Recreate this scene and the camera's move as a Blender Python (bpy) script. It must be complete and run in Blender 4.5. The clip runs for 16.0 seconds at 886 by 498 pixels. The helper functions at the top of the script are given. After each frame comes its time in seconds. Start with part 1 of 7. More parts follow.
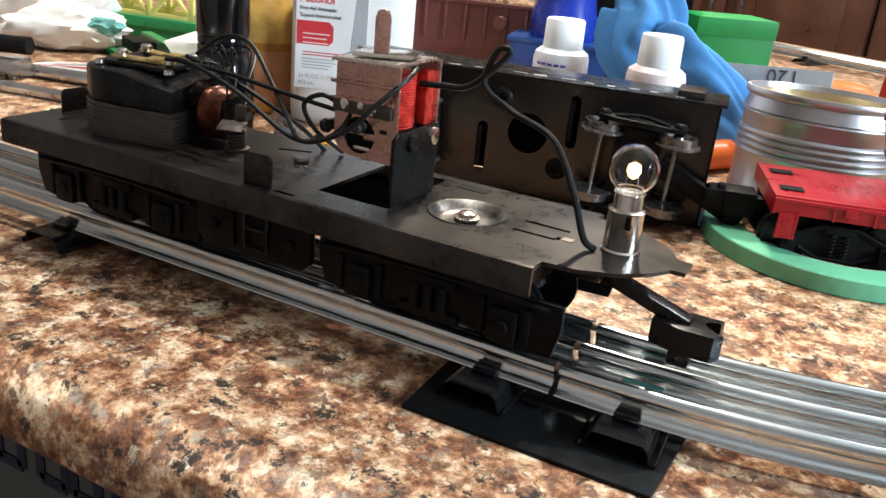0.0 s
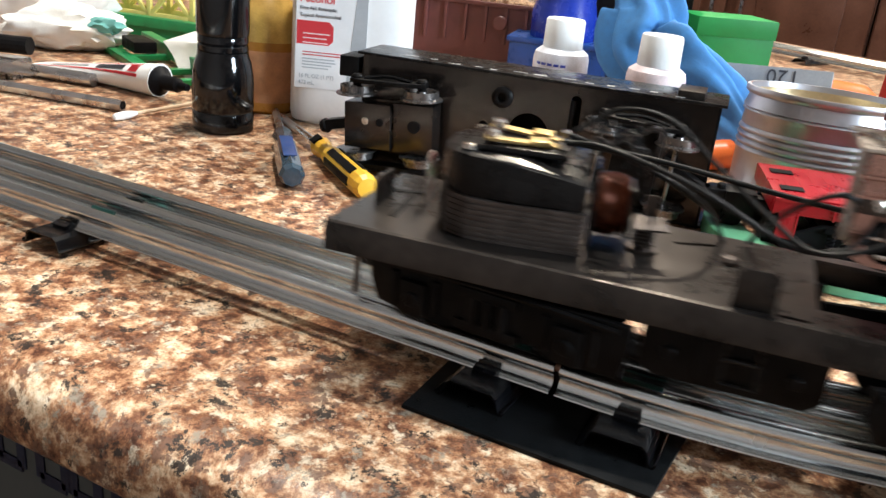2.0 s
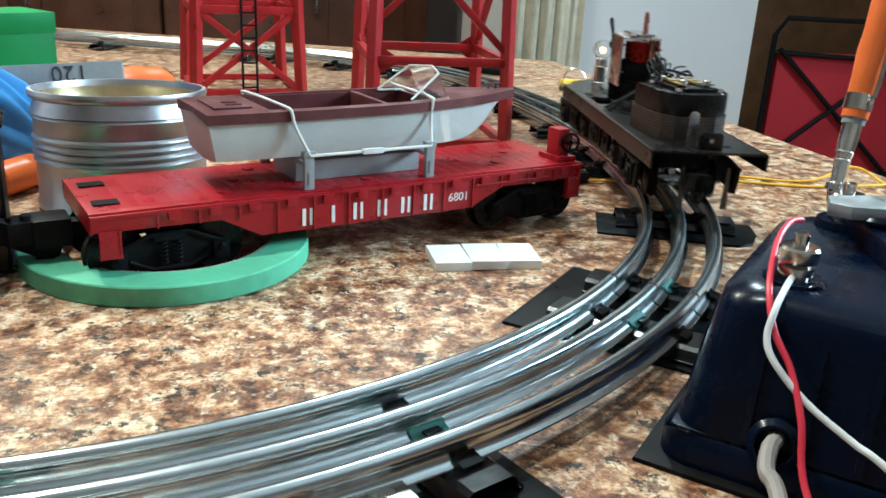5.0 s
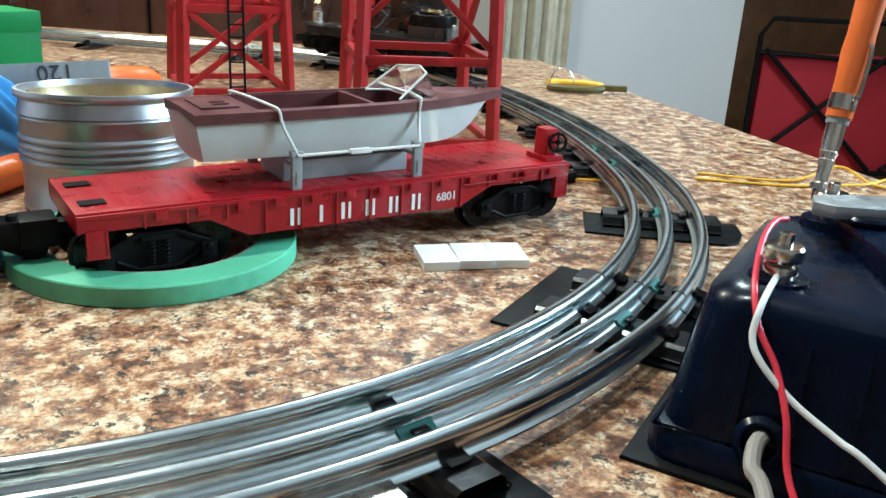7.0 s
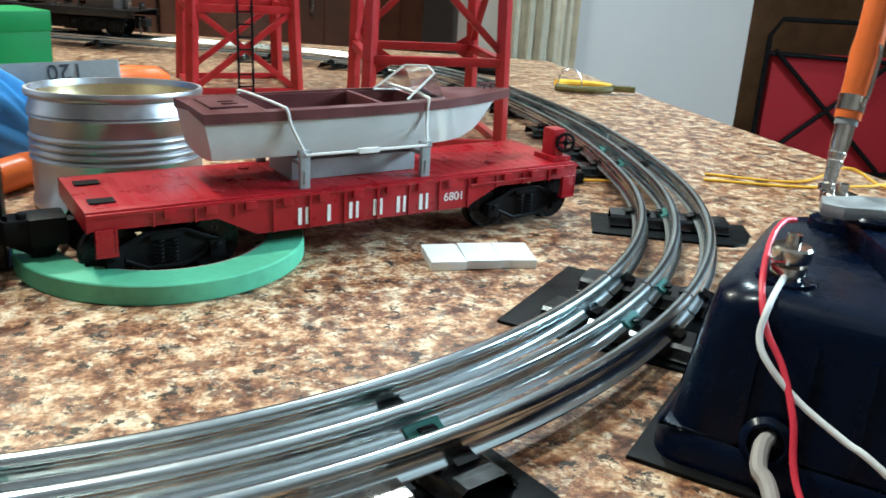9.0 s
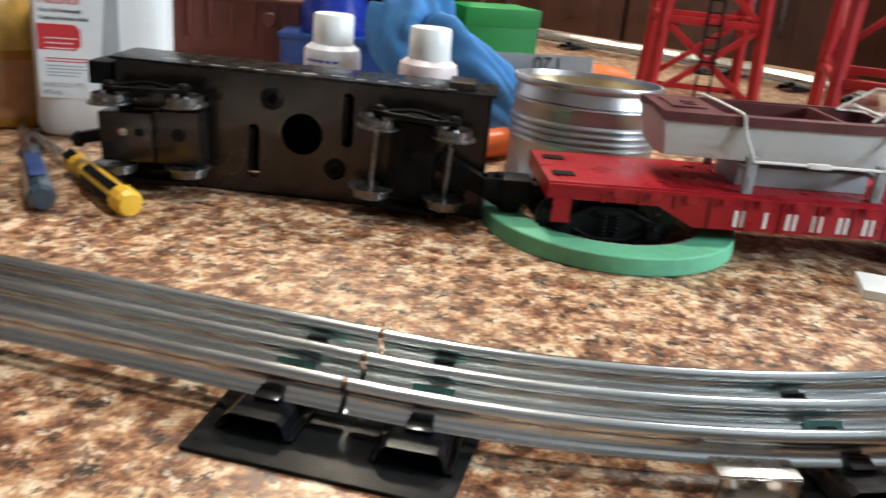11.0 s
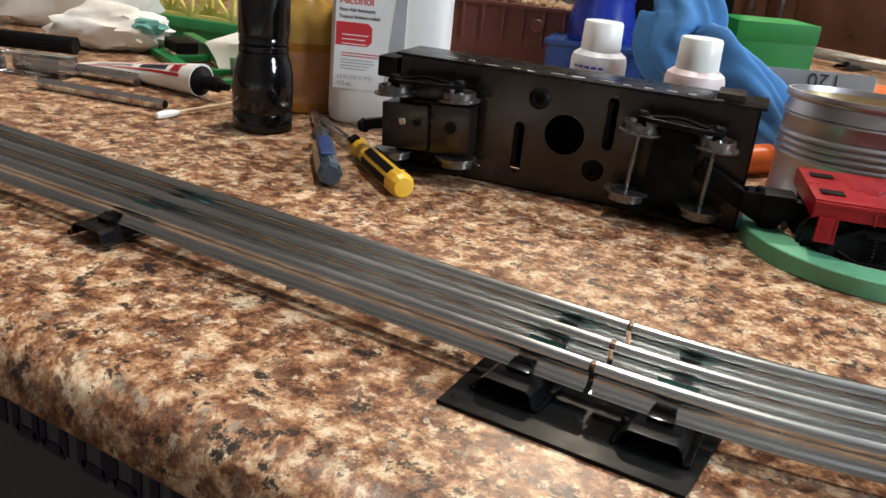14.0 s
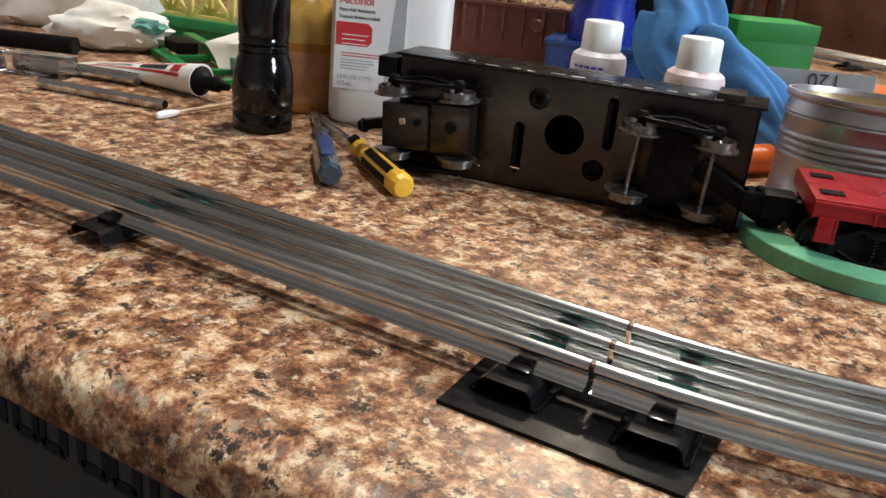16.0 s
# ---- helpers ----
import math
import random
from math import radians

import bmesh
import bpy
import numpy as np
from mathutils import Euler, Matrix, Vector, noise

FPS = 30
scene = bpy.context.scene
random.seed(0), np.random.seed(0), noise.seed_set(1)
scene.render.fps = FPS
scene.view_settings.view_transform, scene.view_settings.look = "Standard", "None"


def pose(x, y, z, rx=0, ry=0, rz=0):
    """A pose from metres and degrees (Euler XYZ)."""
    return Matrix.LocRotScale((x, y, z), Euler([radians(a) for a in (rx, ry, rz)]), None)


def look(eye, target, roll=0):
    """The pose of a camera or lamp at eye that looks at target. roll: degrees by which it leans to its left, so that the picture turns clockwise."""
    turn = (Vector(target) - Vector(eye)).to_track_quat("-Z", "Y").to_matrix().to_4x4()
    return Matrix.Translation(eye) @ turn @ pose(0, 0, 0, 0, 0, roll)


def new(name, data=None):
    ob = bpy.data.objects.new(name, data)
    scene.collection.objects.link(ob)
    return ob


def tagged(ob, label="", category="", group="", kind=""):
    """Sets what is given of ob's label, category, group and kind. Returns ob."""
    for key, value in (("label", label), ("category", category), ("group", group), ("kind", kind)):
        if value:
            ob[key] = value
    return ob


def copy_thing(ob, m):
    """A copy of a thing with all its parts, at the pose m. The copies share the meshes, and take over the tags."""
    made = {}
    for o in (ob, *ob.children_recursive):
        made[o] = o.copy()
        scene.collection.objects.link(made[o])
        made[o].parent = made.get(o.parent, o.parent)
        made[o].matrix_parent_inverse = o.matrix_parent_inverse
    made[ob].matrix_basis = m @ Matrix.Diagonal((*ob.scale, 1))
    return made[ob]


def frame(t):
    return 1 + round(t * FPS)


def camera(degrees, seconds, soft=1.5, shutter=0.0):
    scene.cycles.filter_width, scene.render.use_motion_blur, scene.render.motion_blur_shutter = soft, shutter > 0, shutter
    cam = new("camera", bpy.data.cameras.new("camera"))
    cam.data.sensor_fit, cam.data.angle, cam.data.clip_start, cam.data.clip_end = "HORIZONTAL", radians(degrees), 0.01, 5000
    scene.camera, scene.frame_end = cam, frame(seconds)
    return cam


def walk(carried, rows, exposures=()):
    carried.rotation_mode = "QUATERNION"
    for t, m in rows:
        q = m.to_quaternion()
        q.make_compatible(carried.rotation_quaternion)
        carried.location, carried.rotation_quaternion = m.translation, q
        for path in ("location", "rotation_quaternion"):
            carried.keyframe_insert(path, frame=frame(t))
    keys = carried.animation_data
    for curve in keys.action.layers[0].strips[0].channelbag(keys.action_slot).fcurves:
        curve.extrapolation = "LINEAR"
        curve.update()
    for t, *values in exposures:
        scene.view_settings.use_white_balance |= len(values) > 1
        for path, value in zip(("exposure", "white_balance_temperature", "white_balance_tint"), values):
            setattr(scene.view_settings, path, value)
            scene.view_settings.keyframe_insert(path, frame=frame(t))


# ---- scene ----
cam = camera(55.1, 16.0, soft=1.5, shutter=0.5)

# seconds, place, turn (degrees)
PATH = [
    (0.00, 0.0694, -0.2457, 0.1432, 68.589, -5.285, 28.599),
    (1.20, 0.0694, -0.2457, 0.1432, 68.589, -5.285, 28.599),
    (2.30, 0.0694, -0.2457, 0.1432, 68.589, -5.285, 28.599),
    (2.50, 0.0682, -0.2446, 0.1428, 68.609, -5.130, 28.264),
    (3.00, 0.0659, -0.2295, 0.1438, 69.556, -4.964, 16.901),
    (3.50, 0.0707, -0.2101, 0.1440, 70.397, -3.812, 2.886),
    (4.00, 0.0748, -0.2011, 0.1477, 70.327, -3.163, -6.146),
    (4.50, 0.0794, -0.1925, 0.1460, 70.595, -2.750, -11.952),
    (5.00, 0.0816, -0.1902, 0.1461, 70.651, -2.933, -15.228),
    (5.40, 0.0815, -0.1907, 0.1463, 70.654, -3.064, -15.814),
    (6.20, 0.0815, -0.1909, 0.1464, 70.655, -3.108, -16.009),
    (7.30, 0.0815, -0.1909, 0.1464, 70.655, -3.108, -16.009),
    (8.20, 0.0815, -0.1909, 0.1464, 70.655, -3.108, -16.009),
    (8.80, 0.0815, -0.1909, 0.1464, 70.655, -3.108, -16.009),
    (10.30, 0.0743, -0.2136, 0.1440, 70.076, -4.644, 2.708),
    (10.50, 0.0733, -0.2174, 0.1437, 69.940, -4.739, 5.860),
    (11.00, 0.0713, -0.2290, 0.1437, 69.476, -5.129, 14.169),
    (11.50, 0.0705, -0.2378, 0.1428, 69.142, -5.447, 21.472),
    (12.00, 0.0707, -0.2450, 0.1423, 68.879, -5.527, 26.993),
    (12.50, 0.0701, -0.2483, 0.1418, 68.695, -5.559, 29.861),
    (13.00, 0.0700, -0.2484, 0.1417, 68.677, -5.295, 30.779),
    (13.60, 0.0698, -0.2487, 0.1416, 68.661, -5.272, 30.977),
    (14.50, 0.0698, -0.2487, 0.1416, 68.661, -5.272, 30.977),
    (16.00, 0.0698, -0.2487, 0.1416, 68.661, -5.272, 30.977),
]
walk(cam, [(t, pose(x, y, z, a, b, c)) for t, x, y, z, a, b, c in PATH],
     exposures=[(0.0, 0.14, 5700, 3), (2.3, 0.15, 5800, 5), (5.0, -0.18, 5080, -10), (8.8, -0.22, 5080, -10), (11.0, -0.45, 5900, 4), (13.0, -0.66, 6100, 7), (16.0, -0.66, 6100, 7)])

# ---- light ----
world = bpy.data.worlds.new("world")
scene.world = world
world.use_nodes = True
world.node_tree.nodes["Background"].inputs[0].default_value = (0.9, 0.95, 1.0, 1)
world.node_tree.nodes["Background"].inputs[1].default_value = 0.015


def lamp(name, eye, target, size, watts, colour):
    d = bpy.data.lights.new(name, "AREA")
    d.shape, d.size, d.energy, d.color = "DISK", size, watts, colour
    ob = new(name, d)
    ob.matrix_world = look(eye, target)
    return ob


WARM = (1.0, 0.80, 0.59)
COOL = (0.88, 0.95, 1.0)
lamp("ceiling_lamp", (-0.50, 1.55, 1.46), (-0.3, 0.2, 0), 0.11, 30, WARM)
lamp("ceiling_lamp", (0.62, 1.45, 1.46), (0.3, 0.3, 0), 0.11, 21, (1.0, 0.95, 0.89))
lamp("ceiling_lamp", (-0.22, 0.36, 1.46), (-0.22, 0.30, 0), 0.07, 21, (1.0, 0.86, 0.72))
# cool daylight fill added from the right; its source is unseen
lamp("cool_side_light", (1.90, 0.08, 0.72), (0.0, 0.2, 0), 0.55, 60, COOL)

# ---- materials ----


def mat(name, col, rough=0.5, metal=0.0, vary=0.25, scale=90, bump=0.1, coat=0.0, emit=None, clear=0.0, ior=1.45, shine=0.5):
    """A surface with colour, gloss and relief varied at two scales."""
    m = bpy.data.materials.new(name)
    m.use_nodes = True
    nt = m.node_tree
    b = nt.nodes["Principled BSDF"]
    tc = nt.nodes.new("ShaderNodeTexCoord")
    n1 = nt.nodes.new("ShaderNodeTexNoise")
    n1.inputs["Scale"].default_value, n1.inputs["Detail"].default_value = scale, 6
    n2 = nt.nodes.new("ShaderNodeTexNoise")
    n2.inputs["Scale"].default_value, n2.inputs["Detail"].default_value = scale * 9, 3
    for n in (n1, n2):
        nt.links.new(tc.outputs["Object"], n.inputs["Vector"])
    add = nt.nodes.new("ShaderNodeMath")
    add.operation = "MULTIPLY_ADD"
    nt.links.new(n2.outputs["Fac"], add.inputs[0])
    add.inputs[1].default_value = 0.35
    nt.links.new(n1.outputs["Fac"], add.inputs[2])
    ramp = nt.nodes.new("ShaderNodeValToRGB")
    ramp.color_ramp.elements[0].position, ramp.color_ramp.elements[1].position = 0.42, 0.92
    lo, hi = [max(0, c * (1 - vary)) for c in col], [min(1, c * (1 + vary)) for c in col]
    ramp.color_ramp.elements[0].color, ramp.color_ramp.elements[1].color = (*lo, 1), (*hi, 1)
    nt.links.new(add.outputs[0], ramp.inputs[0])
    nt.links.new(ramp.outputs[0], b.inputs["Base Color"])
    mr = nt.nodes.new("ShaderNodeMapRange")
    mr.inputs["From Min"].default_value, mr.inputs["From Max"].default_value = 0.4, 0.95
    mr.inputs["To Min"].default_value, mr.inputs["To Max"].default_value = max(0.02, rough * 0.75), min(1, rough * 1.3)
    nt.links.new(add.outputs[0], mr.inputs[0])
    nt.links.new(mr.outputs[0], b.inputs["Roughness"])
    b.inputs["Metallic"].default_value = metal
    b.inputs["Specular IOR Level"].default_value = shine
    b.inputs["Coat Weight"].default_value = coat
    b.inputs["Coat Roughness"].default_value = 0.12
    b.inputs["Transmission Weight"].default_value = clear
    b.inputs["IOR"].default_value = ior
    if bump:
        bp = nt.nodes.new("ShaderNodeBump")
        bp.inputs["Strength"].default_value, bp.inputs["Distance"].default_value = bump, 0.0006
        nt.links.new(add.outputs[0], bp.inputs["Height"])
        nt.links.new(bp.outputs[0], b.inputs["Normal"])
    if emit:
        b.inputs["Emission Color"].default_value, b.inputs["Emission Strength"].default_value = (*emit[0], 1), emit[1]
    return m


def laminate():
    """Speckled granite-pattern laminate: cream and tan ground, rust clouds, dark and grey flecks."""
    m = bpy.data.materials.new("speckled laminate")
    m.use_nodes = True
    nt = m.node_tree
    b = nt.nodes["Principled BSDF"]
    tc = nt.nodes.new("ShaderNodeTexCoord")
    warp = nt.nodes.new("ShaderNodeTexNoise")
    warp.inputs["Scale"].default_value, warp.inputs["Detail"].default_value = 60, 3
    nt.links.new(tc.outputs["Object"], warp.inputs["Vector"])
    wmix = nt.nodes.new("ShaderNodeMixRGB")
    wmix.blend_type, wmix.inputs[0].default_value = "ADD", 0.004
    nt.links.new(tc.outputs["Object"], wmix.inputs[1])
    nt.links.new(warp.outputs["Color"], wmix.inputs[2])

    def noise_at(scale, detail, rough, off):
        mp = nt.nodes.new("ShaderNodeMapping")
        mp.inputs["Location"].default_value = (off, off * 1.7, off * 0.3)
        nt.links.new(wmix.outputs[0], mp.inputs[0])
        n = nt.nodes.new("ShaderNodeTexNoise")
        n.inputs["Scale"].default_value, n.inputs["Detail"].default_value, n.inputs["Roughness"].default_value = scale, detail, rough
        nt.links.new(mp.outputs[0], n.inputs["Vector"])
        return n.outputs["Fac"]

    def ramp_of(fac, stops):
        r = nt.nodes.new("ShaderNodeValToRGB")
        while len(r.color_ramp.elements) < len(stops):
            r.color_ramp.elements.new(0.5)
        for e, (p, c) in zip(r.color_ramp.elements, stops):
            e.position, e.color = p, (*c, 1) if len(c) == 3 else c
        nt.links.new(fac, r.inputs[0])
        return r.outputs[0]

    ground = ramp_of(noise_at(88, 9, 0.74, 0), [(0.38, (0.07, 0.028, 0.016)), (0.455, (0.23, 0.10, 0.05)), (0.515, (0.46, 0.255, 0.135)), (0.585, (0.70, 0.52, 0.34)), (0.69, (0.86, 0.74, 0.56))])

    def over(base, col, fac):
        mx = nt.nodes.new("ShaderNodeMixRGB")
        nt.links.new(fac, mx.inputs[0])
        nt.links.new(base, mx.inputs[1])
        mx.inputs[2].default_value = (*col, 1)
        return mx.outputs[0]

    k = (0, 0, 0)
    c = over(ground, (0.18, 0.10, 0.066), ramp_of(noise_at(140, 7, 0.72, 3.1), [(0.552, k), (0.572, (0.9, 0.9, 0.9))]))
    c = over(c, (0.30, 0.27, 0.21), ramp_of(noise_at(80, 9, 0.78, 5.7), [(0.565, k), (0.62, (0.85, 0.85, 0.85))]))
    c = over(c, (0.80, 0.68, 0.50), ramp_of(noise_at(150, 6, 0.7, 8.3), [(0.575, k), (0.64, (0.75, 0.75, 0.75))]))
    c = over(c, (0.032, 0.025, 0.021), ramp_of(noise_at(108, 9, 0.78, 11.9), [(0.566, k), (0.586, (0.97, 0.97, 0.97))]))
    grain = nt.nodes.new("ShaderNodeMixRGB")
    grain.blend_type, grain.inputs[0].default_value = "MULTIPLY", 1.0
    nt.links.new(c, grain.inputs[1])
    nt.links.new(ramp_of(noise_at(430, 6, 0.75, 14.2), [(0.36, (0.50, 0.47, 0.45)), (0.50, (0.98, 0.97, 0.96)), (0.66, (1, 1, 1))]), grain.inputs[2])
    nt.links.new(grain.outputs[0], b.inputs["Base Color"])
    b.inputs["Specular IOR Level"].default_value = 0.28
    fine = noise_at(500, 3, 0.6, 1.3)
    mr = nt.nodes.new("ShaderNodeMapRange")
    mr.inputs["To Min"].default_value, mr.inputs["To Max"].default_value = 0.24, 0.44
    nt.links.new(fine, mr.inputs[0])
    nt.links.new(mr.outputs[0], b.inputs["Roughness"])
    bp = nt.nodes.new("ShaderNodeBump")
    bp.inputs["Strength"].default_value, bp.inputs["Distance"].default_value = 0.25, 0.0004
    nt.links.new(fine, bp.inputs["Height"])
    nt.links.new(bp.outputs[0], b.inputs["Normal"])
    return m


LAMINATE = laminate()
RAIL = mat("galvanised rail", (0.56, 0.60, 0.62), 0.215, 1.0, 0.08, 25, 0.02)
PIN = mat("brown steel pin", (0.22, 0.13, 0.09), 0.5, 0.8, 0.3)
TIE = mat("black tie paint", (0.005, 0.005, 0.006), 0.17, 0.0, 0.4, 120, 0.15, coat=0.4, shine=0.25)
FIBRE = mat("black rubber sheet", (0.008, 0.0085, 0.009), 0.33, 0.0, 0.35, 140, 0.3, shine=0.10)
TEAL = mat("green insulating fibre", (0.05, 0.17, 0.145), 0.6, 0.0, 0.3)
SHEET = mat("blackened sheet steel", (0.046, 0.040, 0.036), 0.30, 0.8, 0.7, 30, 0.1)
BLACK = mat("black enamel", (0.007, 0.0065, 0.0065), 0.26, 0.0, 0.5, 90, 0.2, shine=0.22)
GLOSSBLACK = mat("glossy black anodising", (0.004, 0.004, 0.0045), 0.10, 0.0, 0.3, 60, 0.03, shine=0.5)
BLACKMET = mat("black oxide casting", (0.006, 0.0056, 0.0056), 0.36, 0.0, 0.6, 110, 0.35, shine=0.07)
DULL = mat("dull black plastic", (0.009, 0.0085, 0.009), 0.45, 0.0, 0.4, 120, 0.2, shine=0.07)
WORN = mat("worn bearing steel", (0.10, 0.092, 0.085), 0.34, 0.9, 0.8, 110, 0.3)
STACK = mat("laminated iron", (0.085, 0.07, 0.062), 0.45, 0.7, 0.4, 200, 0.2)
COPPERFACE = mat("copper flashed steel", (0.46, 0.27, 0.22), 0.27, 0.85, 0.2, 120, 0.12)
TIN = mat("tinned steel", (0.60, 0.55, 0.50), 0.26, 1.0, 0.12, 120, 0.05)
NICKEL = mat("nickel plate", (0.62, 0.58, 0.53), 0.2, 1.0, 0.2, 150, 0.1)
BRASS = mat("aged brass", (0.48, 0.36, 0.15), 0.35, 0.9, 0.35, 150, 0.15)
COIL = mat("red enamelled wire", (0.44, 0.03, 0.02), 0.28, 0.2, 0.4, 300, 0.3)
WINDING = mat("copper winding", (0.11, 0.030, 0.013), 0.22, 0.6, 0.4, 300, 0.3)
WIRE = mat("black wire insulation", (0.012, 0.012, 0.012), 0.42, 0.0, 0.3, shine=0.15)
GLASS = mat("bulb glass", (1, 1, 1), 0.03, 0.0, 0, 50, 0, clear=1.0, ior=1.25)
GLOW = mat("lit filament", (1, 0.6, 0.25), 0.5, emit=((1.0, 0.44, 0.12), 6.0))
REDPLASTIC = mat("red moulded plastic", (0.31, 0.006, 0.014), 0.30, 0.0, 0.14, 60, 0.1)
WHITEPLASTIC = mat("white plastic", (0.86, 0.87, 0.85), 0.35, 0.0, 0.05, 60, 0.06)
LETTERWHITE = mat("white printing ink", (0.85, 0.83, 0.8), 0.5, 0.0, 0.06, 200, 0)
MAROON = mat("maroon plastic", (0.105, 0.034, 0.035), 0.36, 0.0, 0.25, 80, 0.12)
GREY = mat("grey plastic", (0.30, 0.31, 0.32), 0.42, 0.0, 0.15, 80, 0.1)
CLEAR = mat("clear styrene", (0.97, 0.97, 0.97), 0.08, 0.0, 0, 50, 0, clear=1.0, ior=1.3)
BAND = mat("white elastic band", (0.72, 0.71, 0.68), 0.55, 0.0, 0.1)
CAN = mat("tinplate can", (0.46, 0.45, 0.47), 0.40, 1.0, 0.12, 40, 0.05)
CANIN = mat("gold lacquer", (0.62, 0.5, 0.3), 0.3, 0.9, 0.2, 50, 0.05)
GREENTAPE = mat("green paper tape", (0.14, 0.42, 0.25), 0.5, 0.0, 0.30, 22, 0.25)
KRAFT = mat("grey card core", (0.36, 0.29, 0.24), 0.8, 0.0, 0.2)
TOWERRED = mat("red enamel", (0.30, 0.010, 0.013), 0.34, 0.0, 0.18, 70, 0.12)
NAVY = mat("navy blue bakelite", (0.0015, 0.0045, 0.017), 0.27, 0.0, 0.3, 60, 0.15, coat=0.05, shine=0.14)
ALU = mat("cast aluminium", (0.55, 0.57, 0.58), 0.42, 0.9, 0.2, 120, 0.2)
ORANGE = mat("orange plastic", (0.80, 0.17, 0.03), 0.35, 0.0, 0.1, 50, 0.06)
CABRED = mat("red cable sleeve", (0.62, 0.03, 0.06), 0.38, 0.0, 0.1)
CABWHITE = mat("white cable sleeve", (0.72, 0.72, 0.72), 0.4, 0.0, 0.1)
CABGREY = mat("grey cable sleeve", (0.36, 0.33, 0.31), 0.5, 0.0, 0.1)
YELLOW = mat("yellow plastic", (0.80, 0.47, 0.04), 0.33, 0.0, 0.1, 60, 0.06)
BLUE = mat("blue plastic", (0.018, 0.04, 0.36), 0.25, 0.0, 0.2, 40, 0.04)
CLOTH = mat("blue cotton cloth", (0.060, 0.195, 0.45), 0.9, 0.0, 0.14, 160, 0.6)
GREENBOX = mat("green card", (0.022, 0.27, 0.055), 0.45, 0.0, 0.12, 30, 0.1)
BOTTLE = mat("milky polythene", (0.87, 0.87, 0.86), 0.35, 0.0, 0.05, 40, 0.05)
AMBER = mat("amber oil in plastic", (0.40, 0.18, 0.03), 0.25, 0.0, 0.2, 30, 0.04)
LABELWHITE = mat("paper label", (0.83, 0.83, 0.83), 0.5, 0.0, 0.05)
LABELGREY = mat("grey label print", (0.42, 0.44, 0.46), 0.5, 0.0, 0.08)
REDINK = mat("red ink", (0.60, 0.04, 0.05), 0.5, 0.0, 0.08)
DARKINK = mat("dark ink", (0.05, 0.05, 0.06), 0.5, 0.0, 0.1)
BLUEINK = mat("blue ink", (0.06, 0.08, 0.40), 0.5, 0.0, 0.1)
HOPPER = mat("oxide red plastic", (0.13, 0.045, 0.042), 0.5, 0.0, 0.2, 70, 0.15)
GRAVEL = mat("tan load", (0.42, 0.28, 0.17), 0.9, 0.0, 0.4, 200, 0.8)
PAPER = mat("crumpled tissue", (0.88, 0.87, 0.83), 0.9, 0.0, 0.05, 120, 0.6)
PALEYELLOW = mat("pale yellow plastic", (0.68, 0.58, 0.17), 0.4, 0.0, 0.12)
GREENMET = mat("green enamel", (0.02, 0.20, 0.06), 0.35, 0.0, 0.2)
TEALSTAIN = mat("teal stain", (0.18, 0.45, 0.42), 0.9, 0.0, 0.3)
STEEL = mat("bright steel", (0.60, 0.61, 0.63), 0.28, 1.0, 0.06, 60, 0.03)
WOOD = mat("stained cherry wood", (0.10, 0.038, 0.02), 0.34, 0.0, 0.3, 14, 0.1, coat=0.3)
OAK = mat("brown oak board", (0.19, 0.095, 0.04), 0.45, 0.0, 0.35, 10, 0.1)
PAINT = mat("pale wall paint", (0.58, 0.535, 0.51), 0.85, 0.0, 0.03, 8, 0.15)
CEIL = mat("ceiling paint", (0.82, 0.81, 0.78), 0.9, 0.0, 0.03, 8, 0.1)
FLOORM = mat("brown floor tile", (0.16, 0.1, 0.065), 0.45, 0.0, 0.25, 12, 0.1)
CURTAIN = mat("cream curtain", (0.76, 0.69, 0.55), 0.9, 0.0, 0.15, 30, 0.4)
CHAIRCLOTH = mat("red canvas", (0.36, 0.012, 0.022), 0.85, 0.0, 0.15, 120, 0.5)
CARTON = mat("grey carton", (0.075, 0.085, 0.085), 0.7, 0.0, 0.1, 30, 0.1)
NAVYINK = mat("navy ink", (0.010, 0.014, 0.04), 0.6, 0.0, 0.1)
BLUEGLASS = mat("clear blue acetate", (0.030, 0.050, 0.070), 0.14, 0.0, 0.3, 90, 0.1, coat=0.4)

# ---- mesh tools ----


def put(bm, verts, m):
    if m is not None:
        bmesh.ops.transform(bm, matrix=m, verts=verts)


def box(bm, sx, sy, sz, c=(0, 0, 0), bev=0.0, m=None):
    r = bmesh.ops.create_cube(bm, size=1.0, matrix=Matrix.Translation(c) @ Matrix.Diagonal((sx, sy, sz, 1)))
    vs = r["verts"]
    if bev:
        es = list({e for v in vs for e in v.link_edges})
        out = bmesh.ops.bevel(bm, geom=es, offset=bev, segments=2, affect="EDGES", profile=0.7)
        vs = list({v for f in out["faces"] for v in f.verts} | {v for v in vs if v.is_valid})
        vs = list({v for w in vs for f in w.link_faces for v in f.verts})
    put(bm, vs, m)


